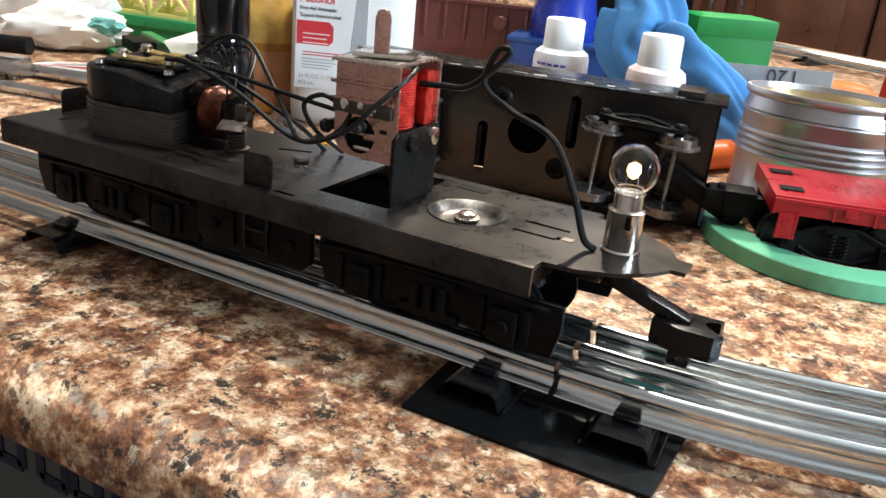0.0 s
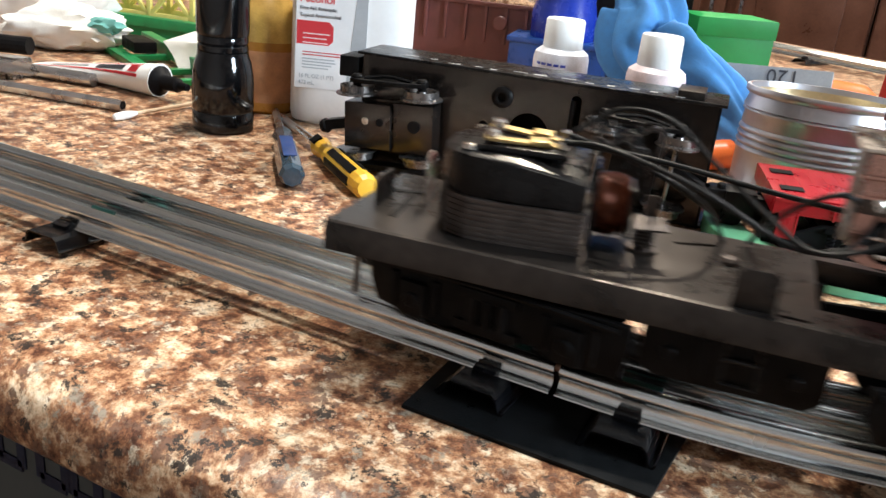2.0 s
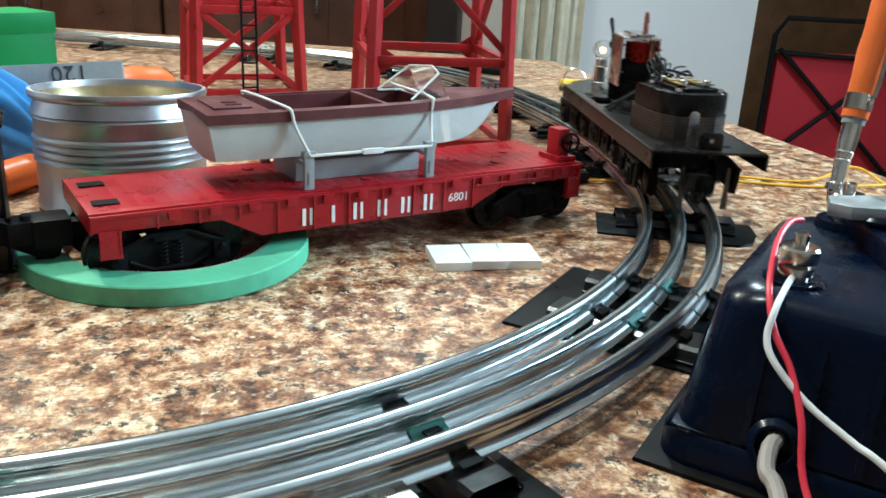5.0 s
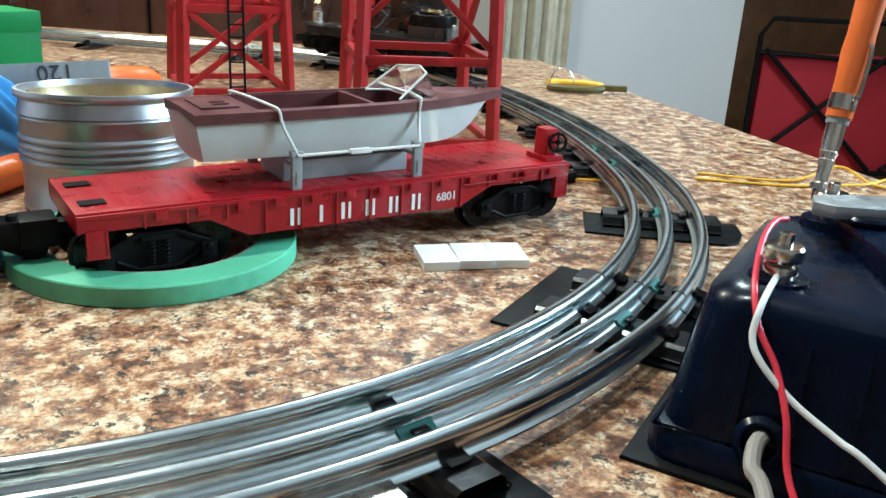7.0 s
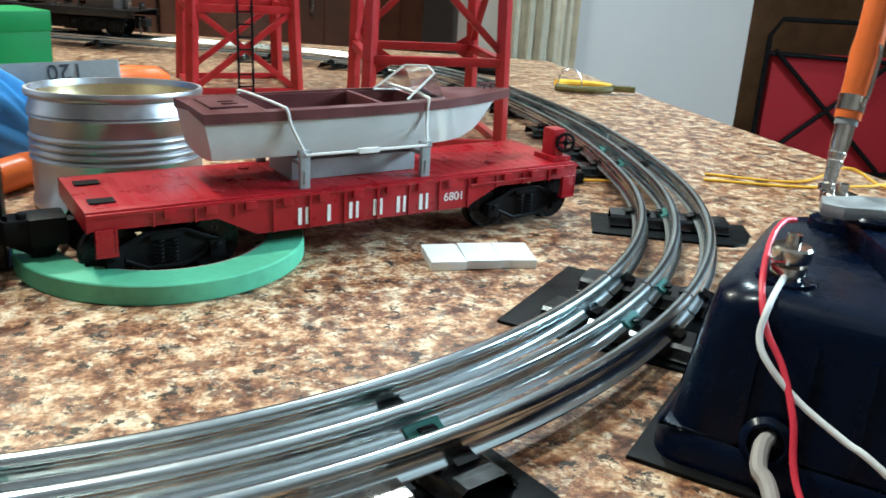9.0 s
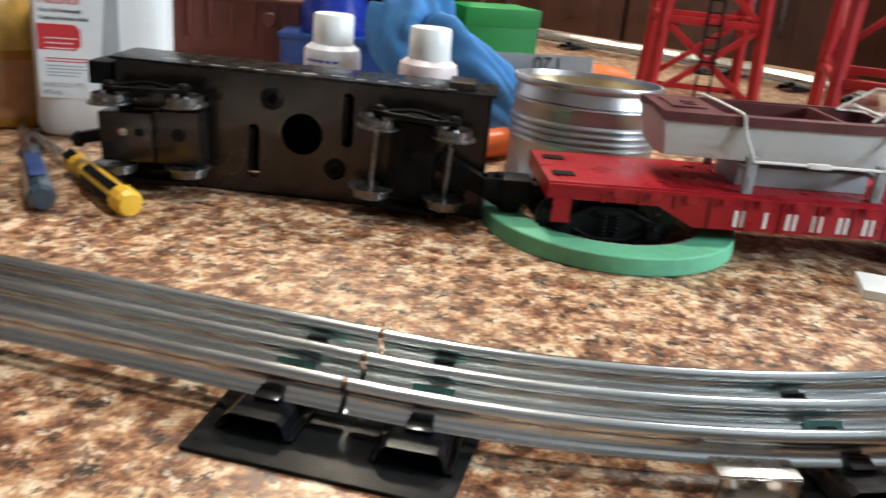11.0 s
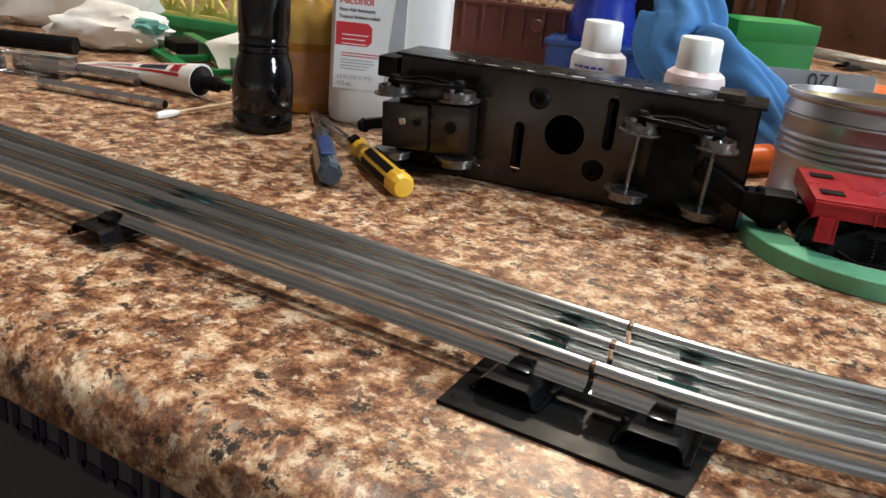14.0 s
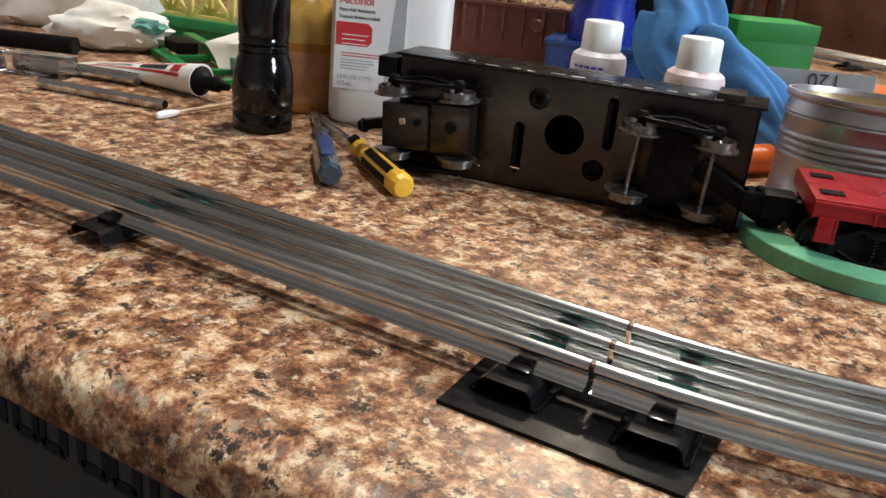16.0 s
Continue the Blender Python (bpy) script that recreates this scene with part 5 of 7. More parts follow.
    lathe(bm, [(0, -0.004), (0.0035, -0.002), (0.0045, 0.001), (0.0025, 0.004), (0, 0.005)], 14, pose(-0.0135, -0.012, 0.0235, 0, 70, 0))
    part("coupler", bm, BLACKMET, root)


mat_frame = mat("brown-black sheet steel", (0.040, 0.033, 0.029), 0.23, 0.8, 0.5, 26, 0.06, shine=0.3)
WHEELMET = mat("sintered wheel iron", (0.15, 0.14, 0.135), 0.27, 0.85, 0.3, 120, 0.15)
side_frame_chassis()


def tin_can():
    root = thing("tin_can", pose(0.0365, 0.310, 0.0023, -2.9, 0, 0), "empty ribbed tinplate food can with open top", "tin can")
    r = 0.0452
    prof = [(0, 0.0008), (r - 0.002, 0.0008), (r + 0.0008, 0.0), (r + 0.0010, 0.003), (r, 0.004), (r, 0.0245)]
    for k in range(4):
        z = 0.0262 + k * 0.0040
        prof += [(r + 0.0003, z - 0.0012), (r + 0.0011, z - 0.0003), (r + 0.0011, z + 0.0003), (r + 0.0002, z + 0.0014), (r - 0.0004, z + 0.0020)]
    prof += [(r + 0.0001, 0.0412), (r - 0.0003, 0.0478), (r + 0.0008, 0.0489), (r + 0.0008, 0.0495), (r - 0.0001, 0.0503), (r + 0.0009, 0.0512), (r - 0.0009, 0.0572), (r - 0.0010, 0.0585), (r + 0.0012, 0.0597), (r + 0.0017, 0.0616), (r + 0.0012, 0.0635), (r - 0.0006, 0.0635), (r - 0.0012, 0.0600)]
    bm = bmesh.new()
    lathe(bm, prof, 72)
    bm.faces.ensure_lookup_table()
    caps = [f for f in bm.faces if len(f.verts) > 20 and f.calc_center_median().z > 0.05]
    bmesh.ops.delete(bm, geom=caps, context="FACES_ONLY")
    part("wall", bm, CAN, root, sharp=50)
    bm = bmesh.new()
    lathe(bm, [(0, 0.002), (r - 0.0016, 0.002), (r - 0.0016, 0.045), (r - 0.0022, 0.047), (r - 0.0016, 0.049), (r - 0.0022, 0.0515), (r - 0.0016, 0.054), (r - 0.0013, 0.060)], 72)
    bm.faces.ensure_lookup_table()
    caps = [f for f in bm.faces if len(f.verts) > 20 and f.calc_center_median().z > 0.03]
    bmesh.ops.delete(bm, geom=caps, context="FACES_ONLY")
    part("lining", bm, CANIN, root, "gold lacquered inside", sharp=50)


tin_can()


def tape_ring():
    root = thing("tape_roll", pose(0.0625, 0.2195, 0), "thin roll of green paper masking tape lying flat", "tape roll")
    bm = bmesh.new()
    a, b, h = 0.0490, 0.0668, 0.0092
    lathe(bm, [(a, 0), (b - 0.0006, 0), (b, 0.0006), (b, h - 0.0006), (b - 0.0006, h), (a, h), (a, 0)], 96)
    big = [f for f in bm.faces if len(f.verts) > 20]
    bmesh.ops.delete(bm, geom=big, context="FACES_ONLY")
    part("tape", bm, GREENTAPE, root)
    bm = bmesh.new()
    lathe(bm, [(a - 0.0014, 0.0002), (a - 0.0001, 0.0002), (a - 0.0001, h - 0.0003), (a - 0.0014, h - 0.0003), (a - 0.0014, 0.0002)], 96)
    big = [f for f in bm.faces if len(f.verts) > 20]
    bmesh.ops.delete(bm, geom=big, context="FACES_ONLY")
    part("core", bm, KRAFT, root)


tape_ring()


def strut(bm, a, b, w):
    """A square bar from a to b."""
    a, b = Vector(a), Vector(b)
    d = b - a
    m = Matrix.Translation((a + b) / 2) @ d.to_track_quat("Z", "Y").to_matrix().to_4x4()
    box(bm, w, w, d.length, (0, 0, 0), w * 0.18, m)


def tower(m, half, height, taper, label, ladder, bar_z, braces, w=0.0052):
    root = thing("toy_gantry_tower", m, label, "toy tower", "red gantry towers")
    lo = [(-half, -half), (half, -half), (half, half), (-half, half)]

    def at(k, z):
        f = 1 - taper * z / height
        x, y = lo[k % 4]
        return (x * f, y * f, z)
    for k in range(4):
        bm = bmesh.new()
        strut(bm, at(k, 0), at(k, height), w)
        part("leg", bm, TOWERRED, root)
    for z in bar_z:
        for k in range(4):
            bm = bmesh.new()
            strut(bm, at(k, z), at(k + 1, z), w * 0.8)
            part("cross_bar", bm, TOWERRED, root)
            bm = bmesh.new()
            p = Vector(at(k, z))
            q = Vector(at(k + 1, z)) - p
            q.normalize()
            prism(bm, [(0, -w * 1.6), (w * 1.9, -w * 0.4), (w * 1.9, w * 0.4), (0, w * 1.6)], -0.0006, 0.0006, Matrix.Translation(p) @ Matrix(((q.x, 0, q.y, 0), (q.y, 0, -q.x, 0), (0, 1, 0, 0), (0, 0, 0, 1))))
            part("gusset", bm, TOWERRED, root)
    for k, z0, z1, cross in braces:
        for a, b in (((k, k + 1), (k + 1, k)) if cross else ((k + 1, k),)):
            bm = bmesh.new()
            strut(bm, at(a, z0), at(b, z1), w * 0.62)
            part("brace", bm, TOWERRED, root)
    bm = bmesh.new()
    for k in range(4):
        strut(bm, at(k, 0.003), at(k + 1, 0.003), 0.006)
    part("base", bm, TOWERRED, root)
    if ladder:
        bm = bmesh.new()
        for x in (-0.007, 0.007):
            strut(bm, (x, -half - 0.004, 0.0), (x, -half * (1 - taper) - 0.004, height), 0.0022)
        part("ladder_rail", bm, DULL, root, "black ladder rails")
        for k in range(int(height / 0.012)):
            z = 0.008 + k * 0.012
            y = -half * (1 - taper * z / height) - 0.004
            bm = bmesh.new()
            tube(bm, [(-0.007, y, z), (0.007, y, z)], 0.0009, 6, 1, False)
            part("ladder_rung", bm, DULL, root)


tower(pose(0.121, 0.735, 0, 0, 0, 6), 0.052, 0.32, 0.24, "red enamelled toy tower with lattice bracing and black ladder", True, (0.082, 0.160, 0.24, 0.318), [(0, 0.004, 0.082, True), (2, 0.004, 0.082, True), (0, 0.082, 0.160, False), (2, 0.082, 0.160, False), (0, 0.16, 0.24, True), (1, 0.16, 0.24, True)], 0.0095)
tower(pose(0.262, 0.5, 0, 0, 0, -4), 0.054, 0.32, 0.16, "red enamelled toy tower with open diagonal bracing", False, (0.066, 0.170, 0.24, 0.318), [(0, 0.072, 0.170, False), (2, 0.072, 0.170, False), (1, 0.072, 0.170, False), (3, 0.072, 0.170, False), (0, 0.17, 0.24, True)], 0.0085)


# ---- bottles and tools ----
def alcohol_bottle():
    root = thing("alcohol_bottle", pose(-0.270, 0.262, 0, 0, 0, 25), "white plastic rubbing alcohol bottle with printed label", "bottle")
    bm = bmesh.new()
    w, d = 0.041, 0.027

    def ring(s, z):
        return [(s * w * math.copysign(abs(math.cos(t)) ** 0.45, math.cos(t)), s * d * math.copysign(abs(math.sin(t)) ** 0.45, math.sin(t)), z) for t in [2 * math.pi * i / 48 for i in range(48)]]
    rows = [ring(s, z) for s, z in ((0.90, 0.0), (0.97, 0.002), (1.0, 0.007), (1.0, 0.130), (0.97, 0.138), (0.85, 0.148), (0.5, 0.158), (0.33, 0.161), (0.33, 0.172))]
    vs = [[bm.verts.new(p) for p in r] for r in rows]
    for a, b in zip(vs, vs[1:]):
        for i in range(48):
            bm.faces.new((a[i], a[(i + 1) % 48], b[(i + 1) % 48], b[i]))
    bm.faces.new(vs[0][::-1])
    bm.faces.new(vs[-1])
    part("body", bm, BOTTLE, root)
    bm = bmesh.new()
    cyl(bm, 0.0155, 0.018, (0, 0, 0.182), "z", 28, 0.001)
    part("cap", bm, WHITEPLASTIC, root)
    y = -d - 0.0004
    bm = bmesh.new()
    box(bm, 0.048, 0.0004, 0.105, (-0.011, y, 0.078))
    lab = part("label", bm, LABELWHITE, root, "printed paper label in white, grey and red")
    bm = bmesh.new()
    prism(bm, [(0.000, 0.026), (0.013, 0.026), (0.013, 0.128), (0.009, 0.128)], -0.0001, 0.0001, pose(0, y - 0.0003, 0) @ UPRIGHT)
    part("swoosh", bm, LABELGREY, lab)
    for body, size, z, ink in (("Isopropyl", 0.0078, 0.0905, REDINK), ("Alcohol", 0.0078, 0.0825, REDINK), ("First Aid Antiseptic", 0.0034, 0.0775, DARKINK), ("Topical Antimicrobial", 0.0034, 0.0730, DARKINK), ("16 FL OZ (1 PT)", 0.0038, 0.0325, LABELGREY), ("473 mL", 0.0038, 0.0280, LABELGREY)):
        text_mesh("print", body, size, 0.0001, ink, lab, pose(-0.0325, y - 0.0004, z, 90, 0, 0), 0.95)
    bm = bmesh.new()
    prism(bm, [(-0.0342, 0.0640), (-0.0125, 0.0640), (-0.0095, 0.0670), (-0.0095, 0.0765), (-0.0125, 0.0795), (-0.0342, 0.0795)], -0.0001, 0.0001, pose(0, y - 0.0003, -0.009) @ UPRIGHT)
    part("red_panel", bm, REDINK, lab)
    for z, x1, ink, h in ((0.0622, -0.012, LETTERWHITE, 0.0006), (0.0592, -0.014, LETTERWHITE, 0.0006), (0.0562, -0.013, LETTERWHITE, 0.0006), (0.0500, -0.002, REDINK, 0.0006), (0.0482, -0.003, REDINK, 0.0006), (0.0455, -0.008, LABELGREY, 0.0007), (0.0435, -0.007, LABELGREY, 0.0007), (0.0415, -0.010, LABELGREY, 0.0007), (0.0395, -0.012, LABELGREY, 0.0007)):
        bm = bmesh.new()
        box(bm, x1 + 0.0300, 0.0002, h, ((x1 - 0.0300) / 2, y - 0.0005, z))
        part("print_bar", bm, ink, lab)


alcohol_bottle()


def turned(name, m, label, category, rows, group=""):
    """A turned thing out of parts: name, profile, material, label."""
    root = thing(name, m, label, category, group)
    for nm, prof, mt, lb in rows:
        bm = bmesh.new()
        lathe(bm, prof, 36)
        part(nm, bm, mt, root, lb)
    return root


turned("oil_bottle", pose(-0.333, 0.246, 0), "squat bottle of amber oil with a black cap", "bottle", [
    ("body", [(0, 0), (0.023, 0), (0.0245, 0.002), (0.0245, 0.050), (0, 0.050)], AMBER, "bottle full of brown oil"),
    ("shoulder", [(0, 0.0501), (0.0245, 0.0501), (0.0245, 0.062), (0.0225, 0.071), (0.013, 0.080), (0.010, 0.083), (0, 0.083)], mat("golden clear plastic", (0.52, 0.33, 0.08), 0.2, shine=0.6), "empty golden upper part"),
    ("cap", [(0, 0.0825), (0.0125, 0.0825), (0.0125, 0.104), (0.011, 0.106), (0, 0.106)], DULL, "black screw cap"),
    ("label", [(0.0249, 0.008), (0.0249, 0.044), (0.0246, 0.044), (0.0246, 0.008)], mat("faded orange label", (0.46, 0.22, 0.10), 0.6), "")])
turned("flashlight", pose(-0.3105, 0.1745, 0) @ Matrix.Diagonal((1.07, 1.07, 1.0, 1)), "glossy black metal flashlight standing on its head", "flashlight", [
    ("head", [(0, 0), (0.0170, 0), (0.0183, 0.0012), (0.0183, 0.012), (0.0177, 0.0130), (0.0184, 0.0142), (0.0184, 0.030), (0.0178, 0.038), (0.0166, 0.0445), (0.0152, 0.0480), (0.0150, 0.0505), (0.0140, 0.0515), (0, 0.0515)], GLOSSBLACK, ""),
    ("collar", [(0, 0.0515), (0.0149, 0.0515), (0.0149, 0.0545), (0.0140, 0.0555), (0.0149, 0.0565), (0.0149, 0.0600), (0.0142, 0.0612), (0, 0.0612)], GLOSSBLACK, ""),
    ("barrel", [(0, 0.0612), (0.0152, 0.0612), (0.0156, 0.064), (0.0156, 0.118), (0.013, 0.121), (0, 0.121)], GLOSSBLACK, ""),
    ("tail", [(0, 0.121), (0.0135, 0.121), (0.0135, 0.131), (0.012, 0.133), (0, 0.133)], DULL, "")])


def paint_bottle(m, label, ink):
    root = turned("small_bottle", m, label, "bottle", [
        ("body", [(0, 0), (0.0175, 0), (0.019, 0.002), (0.019, 0.052), (0.0190, 0.060), (0.0180, 0.064), (0.0140, 0.067), (0, 0.067)], mat("frosted bottle", (0.70, 0.70, 0.74) if ink is BLUEINK else (0.72, 0.60, 0.60), 0.35), ""),
        ("cap", [(0, 0.067), (0.0134, 0.067), (0.0136, 0.068), (0.0132, 0.0852), (0.0124, 0.0864), (0, 0.0864)], WHITEPLASTIC, "white ribbed screw cap")], "small bottles behind the chassis")
    for k in range(3):
        bm = bmesh.new()
        for i in range(5):
            a = radians(-120 + i * 14 + k * 3)
            box(bm, 0.0034, 0.0004, 0.0016, (0, 0, 0), 0, pose(0.0191 * math.cos(a), 0.0191 * math.sin(a), 0.057 - k * 0.004, 0, 0, math.degrees(a) + 90))
        part("print_bar", bm, ink, root)


paint_bottle(pose(-0.136, 0.318, 0), "small milky bottle with white cap and blue print", BLUEINK)
paint_bottle(pose(-0.0655, 0.3045, 0), "small pinkish milky bottle with white cap", REDINK)


def screwdriver(m, L, grip, label, blue):
    root = thing("screwdriver", m, label, "screwdriver", "screwdrivers on the worktop")
    bm = bmesh.new()
    r = 0.0072 if blue else 0.0071
    prof = [(0, 0), (r * 0.75, 0.0008), (r, 0.004), (r, grip * 0.62), (r * 0.66, grip * 0.78), (r * 0.92, grip * 0.93), (r * 0.7, grip), (0, grip)]
    lathe(bm, prof, 8 if blue else 12, pose(0, 0, r, 0, 90, 0))
    part("grip", bm, BLUEGLASS if blue else YELLOW, root, sharp=20)
    bm = bmesh.new()
    tube(bm, [(grip - 0.003, 0, r), (L, 0, 0.0035)], 0.0026, 10, 1, False)
    part("shaft", bm, STEEL, root)
    bm = bmesh.new()
    if blue:
        box(bm, grip * 0.45, 0.0075, 0.0006, (grip * 0.42, 0, 2 * r - 0.0001), 0.0002)
        part("grip_panel", bm, mat("dull blue panel", (0.02, 0.05, 0.17), 0.4), root)
    else:
        for a in (58, 122, 0):
            box(bm, grip * 0.46, 0.0046, 0.0016, (grip * 0.38, 0, 0), 0.0005, pose(0, 0, r, a - 90, 0, 0) @ pose(0, 0, r * 0.93))
        box(bm, 0.008, 0.0065, 0.0016, (grip * 0.93, 0, 0), 0.0005, pose(0, 0, r, -32, 0, 0) @ pose(0, 0, r * 0.86))
        part("grip_panel", bm, DULL, root, "black rubber inlays")


screwdriver(pose(-0.1580, 0.1150, 0, 0, 0, 143.5), 0.175, 0.088, "yellow screwdriver with black grip inlays", False)
screwdriver(pose(-0.1975, 0.1025, 0, 0, 0, 132), 0.170, 0.092, "screwdriver with clear blue acetate handle", True)


def rod(name, a, b, r, mt, label, category, seg=8, group=""):
    """A straight slender tool lying from a to b."""
    root = thing(name, Matrix.Translation(a), label, category, group)
    bm = bmesh.new()
    d = Vector(b) - Vector(a)
    tube(bm, [(0, 0, 0), d], r, seg, 1, False)
    part("shaft", bm, mt, root, sharp=20)
    return root, d


PALESTICK = mat("pale birch stick", (0.66, 0.52, 0.36), 0.7, 0.0, 0.1)
root, d = rod("cotton_swab", (-0.3670, 0.1395, 0.0028), (-0.3640, 0.2060, 0.0030), 0.0013, PALESTICK, "cotton swab with white tip", "cotton swab", 8)
bm = bmesh.new()
lathe(bm, [(0, -0.006), (0.0022, -0.004), (0.0028, 0.002), (0.0024, 0.009), (0.0012, 0.014), (0, 0.014)], 14, d.to_track_quat("Z", "Y").to_matrix().to_4x4())
part("tip", bm, PAPER, root, "white cotton tip")
root, d = rod("hobby_file", (-0.3840, 0.1575, 0.0042), (-0.4870, 0.1345, 0.0042), 0.0042, STEEL, "hexagonal steel tool handle", "tool", 6)
bm = bmesh.new()
cyl(bm, 0.0030, 0.0012, (0, 0, 0), "z", 6, m=d.to_track_quat("Z", "Y").to_matrix().to_4x4())
part("end_cap", bm, DULL, root)
root, d = rod("knife_handle", (-0.4550, 0.1950, 0.0052), (-0.5600, 0.1720, 0.0052), 0.0050, STEEL, "round aluminium hobby knife handle", "tool", 16)


def glue_tube():
    root = thing("glue_tube", pose(-0.4020, 0.2090, 0.0, 0, 0, 177) @ Matrix.Scale(0.95, 4), "white glue tube with red and black print and black cap", "glue tube")
    bm = bmesh.new()
    vs = []
    for i in range(13):
        u = i / 12
        ry, rz = 0.0125 + 0.006 * u, 0.0118 * (1 - u) + 0.0012
        vs.append([bm.verts.new((u * 0.150, ry * math.cos(2 * math.pi * k / 20), rz + rz * math.sin(2 * math.pi * k / 20))) for k in range(20)])
    for a, b in zip(vs, vs[1:]):
        for k in range(20):
            bm.faces.new((a[k], a[(k + 1) % 20], b[(k + 1) % 20], b[k]))
    bm.faces.new(vs[0][::-1])
    bm.faces.new(vs[-1])
    body = part("body", bm, WHITEPLASTIC, root)
    bm = bmesh.new()
    lathe(bm, [(0.0118, 0), (0.0070, 0.004), (0.0058, 0.006), (0.0055, 0.020), (0.0035, 0.022), (0.0028, 0.030), (0, 0.031)], 16, pose(0, 0, 0.0125, 0, -90, 0))
    part("cap", bm, DULL, root, "black nozzle cap")
    for y0, mt, w, x0, x1 in ((-0.0125, REDINK, 0.0012, 0.012, 0.140), (-0.0045, REDINK, 0.0012, 0.012, 0.140), (-0.0085, DARKINK, 0.0045, 0.030, 0.062), (-0.0085, REDINK, 0.0055, 0.014, 0.024), (-0.0085, LABELGREY, 0.0020, 0.072, 0.120)):
        bm = bmesh.new()
        q = []
        for i in range(7):
            x = x0 + (x1 - x0) * i / 6
            u = x / 0.15
            ry, rz = 0.0125 + 0.006 * u, 0.0118 * (1 - u) + 0.0012
            pair = []
            for y in (y0 - w / 2, y0 + w / 2):
                yy = max(-0.98, min(0.98, -y / ry))
                pair.append(bm.verts.new((x, yy * ry * 1.01, rz + rz * math.sqrt(1 - yy * yy) * 1.01 + 0.0004)))
            q.append(pair)
        for a, b in zip(q, q[1:]):
            bm.faces.new((a[0], a[1], b[1], b[0]))
        bmesh.ops.solidify(bm, geom=bm.faces[:], thickness=0.0002)
        part("print_bar", bm, mt, body)


glue_tube()


def crumple(name, m, size, label, category, mt, seed, stain=False):
    """A crumpled sheet or tissue."""
    bm = bmesh.new()
    bmesh.ops.create_icosphere(bm, subdivisions=4, radius=1.0)
    off = Vector((seed, seed * 2.3, 0))
    for v in bm.verts:
        n = v.co.normalized()
        f = 1 + 0.35 * noise.noise(n * 1.6 + off) + 0.30 * abs(noise.noise(n * 2.6 + off)) + 0.22 * abs(noise.noise(n * 5 + off)) + 0.10 * abs(noise.noise(n * 11 + off)) + 0.03 * noise.noise(n * 24 + off)
        v.co = Vector((n.x * size[0] * f, n.y * size[1] * f, max(0.0, size[2] * (0.55 + n.z * f * 0.6))))
    root = thing(name, m, label, category)
    part("sheet", bm, mt, root, sharp=55)
    if stain:
        bm = bmesh.new()
        bmesh.ops.create_icosphere(bm, subdivisions=3, radius=1.0)
        for v in bm.verts:
            n = v.co.normalized()
            f = 1 + 0.5 * noise.noise(n * 3 + off)
            v.co = Vector((n.x * 0.018 * f + size[0] * 0.75, n.y * 0.008 * f - size[1] * 0.55, size[2] * 0.75 + n.z * 0.008 * f))
        part("stain", bm, TEALSTAIN, root, "teal paint smear")


crumple("tissue", pose(-0.600, 0.288, 0, 0, 0, 32), (0.048, 0.024, 0.032), "crumpled white tissue with teal paint smears", "tissue", PAPER, 1.7, True)
crumple("paper_sheet", pose(-0.72, 0.335, 0.0, 0, 0, 38), (0.075, 0.020, 0.075), "creased white sheet of paper", "paper", PAPER, 4.1)


def folded_paper():
    """A stiff folded paper standing on its point, creased down the middle."""
    root = thing("folded_paper", pose(-0.448, 0.280, 0.0), "stiff folded white paper standing behind the flashlight", "paper")
    bm = bmesh.new()
    low = [(0.004, -0.004, 0.0), (0.036, 0.030, 0.0), (0.050, 0.052, 0.0)]
    mid = [(-0.020, -0.002, 0.026), (0.024, 0.018, 0.028), (0.056, 0.060, 0.030)]
    top = [(-0.012, 0.012, 0.031), (0.020, 0.040, 0.048), (0.058, 0.076, 0.060)]
    rows = [[bm.verts.new(p) for p in r] for r in (low, mid, top)]
    for a, b in zip(rows, rows[1:]):
        for i in range(2):
            bm.faces.new((a[i], a[i + 1], b[i + 1], b[i]))
    bmesh.ops.subdivide_edges(bm, edges=bm.edges[:], cuts=5, use_grid_fill=True)
    for v in bm.verts:
        v.co.y += 0.0025 * noise.noise(v.co * 60) + 0.001 * noise.noise(v.co * 170)
    bmesh.ops.solidify(bm, geom=bm.faces[:], thickness=0.0008)
    part("sheet", bm, PAPER, root, sharp=40)


folded_paper()


def green_frame():
    """A low green enamelled frame lying behind the glue tube."""
    root = thing("green_toy_frame", pose(-0.490, 0.292, 0, 0, 0, -27), "low green enamelled toy frame lying on the worktop", "toy frame")
    bm = bmesh.new()
    box(bm, 0.185, 0.010, 0.012, (0.0, 0.018, 0.010), 0.0015)
    part("side_rail", bm, GREENMET, root)
    bm = bmesh.new()
    box(bm, 0.185, 0.012, 0.006, (0.0, -0.020, 0.0035), 0.0012)
    part("side_rail", bm, GREENMET, root)
    for x in (-0.085, -0.02, 0.045, 0.088):
        bm = bmesh.new()
        box(bm, 0.009, 0.034, 0.005, (x, -0.001, 0.0045), 0.001)
        part("cross_bar", bm, GREENMET, root)
    bm = bmesh.new()
    box(bm, 0.040, 0.020, 0.010, (-0.040, -0.004, 0.0125), 0.002)
    part("block", bm, DULL, root, "black block in the frame")


green_frame()
rod("marker_pen", (-0.561, 0.222, 0.0125), (-0.70, 0.160, 0.0125), 0.0075, DULL, "thick black marker pen", "pen", 14)
bm = bmesh.new()
box(bm, 0.036, 0.020, 0.012, (0, 0, 0.006), 0.003)
single("clear_case", bm, GLASS, pose(-0.530, 0.162, 0.0005, 0, 0, 20) @ Matrix.Diagonal((1.6, 1.3, 1.3, 1)), "small clear plastic case", "case")


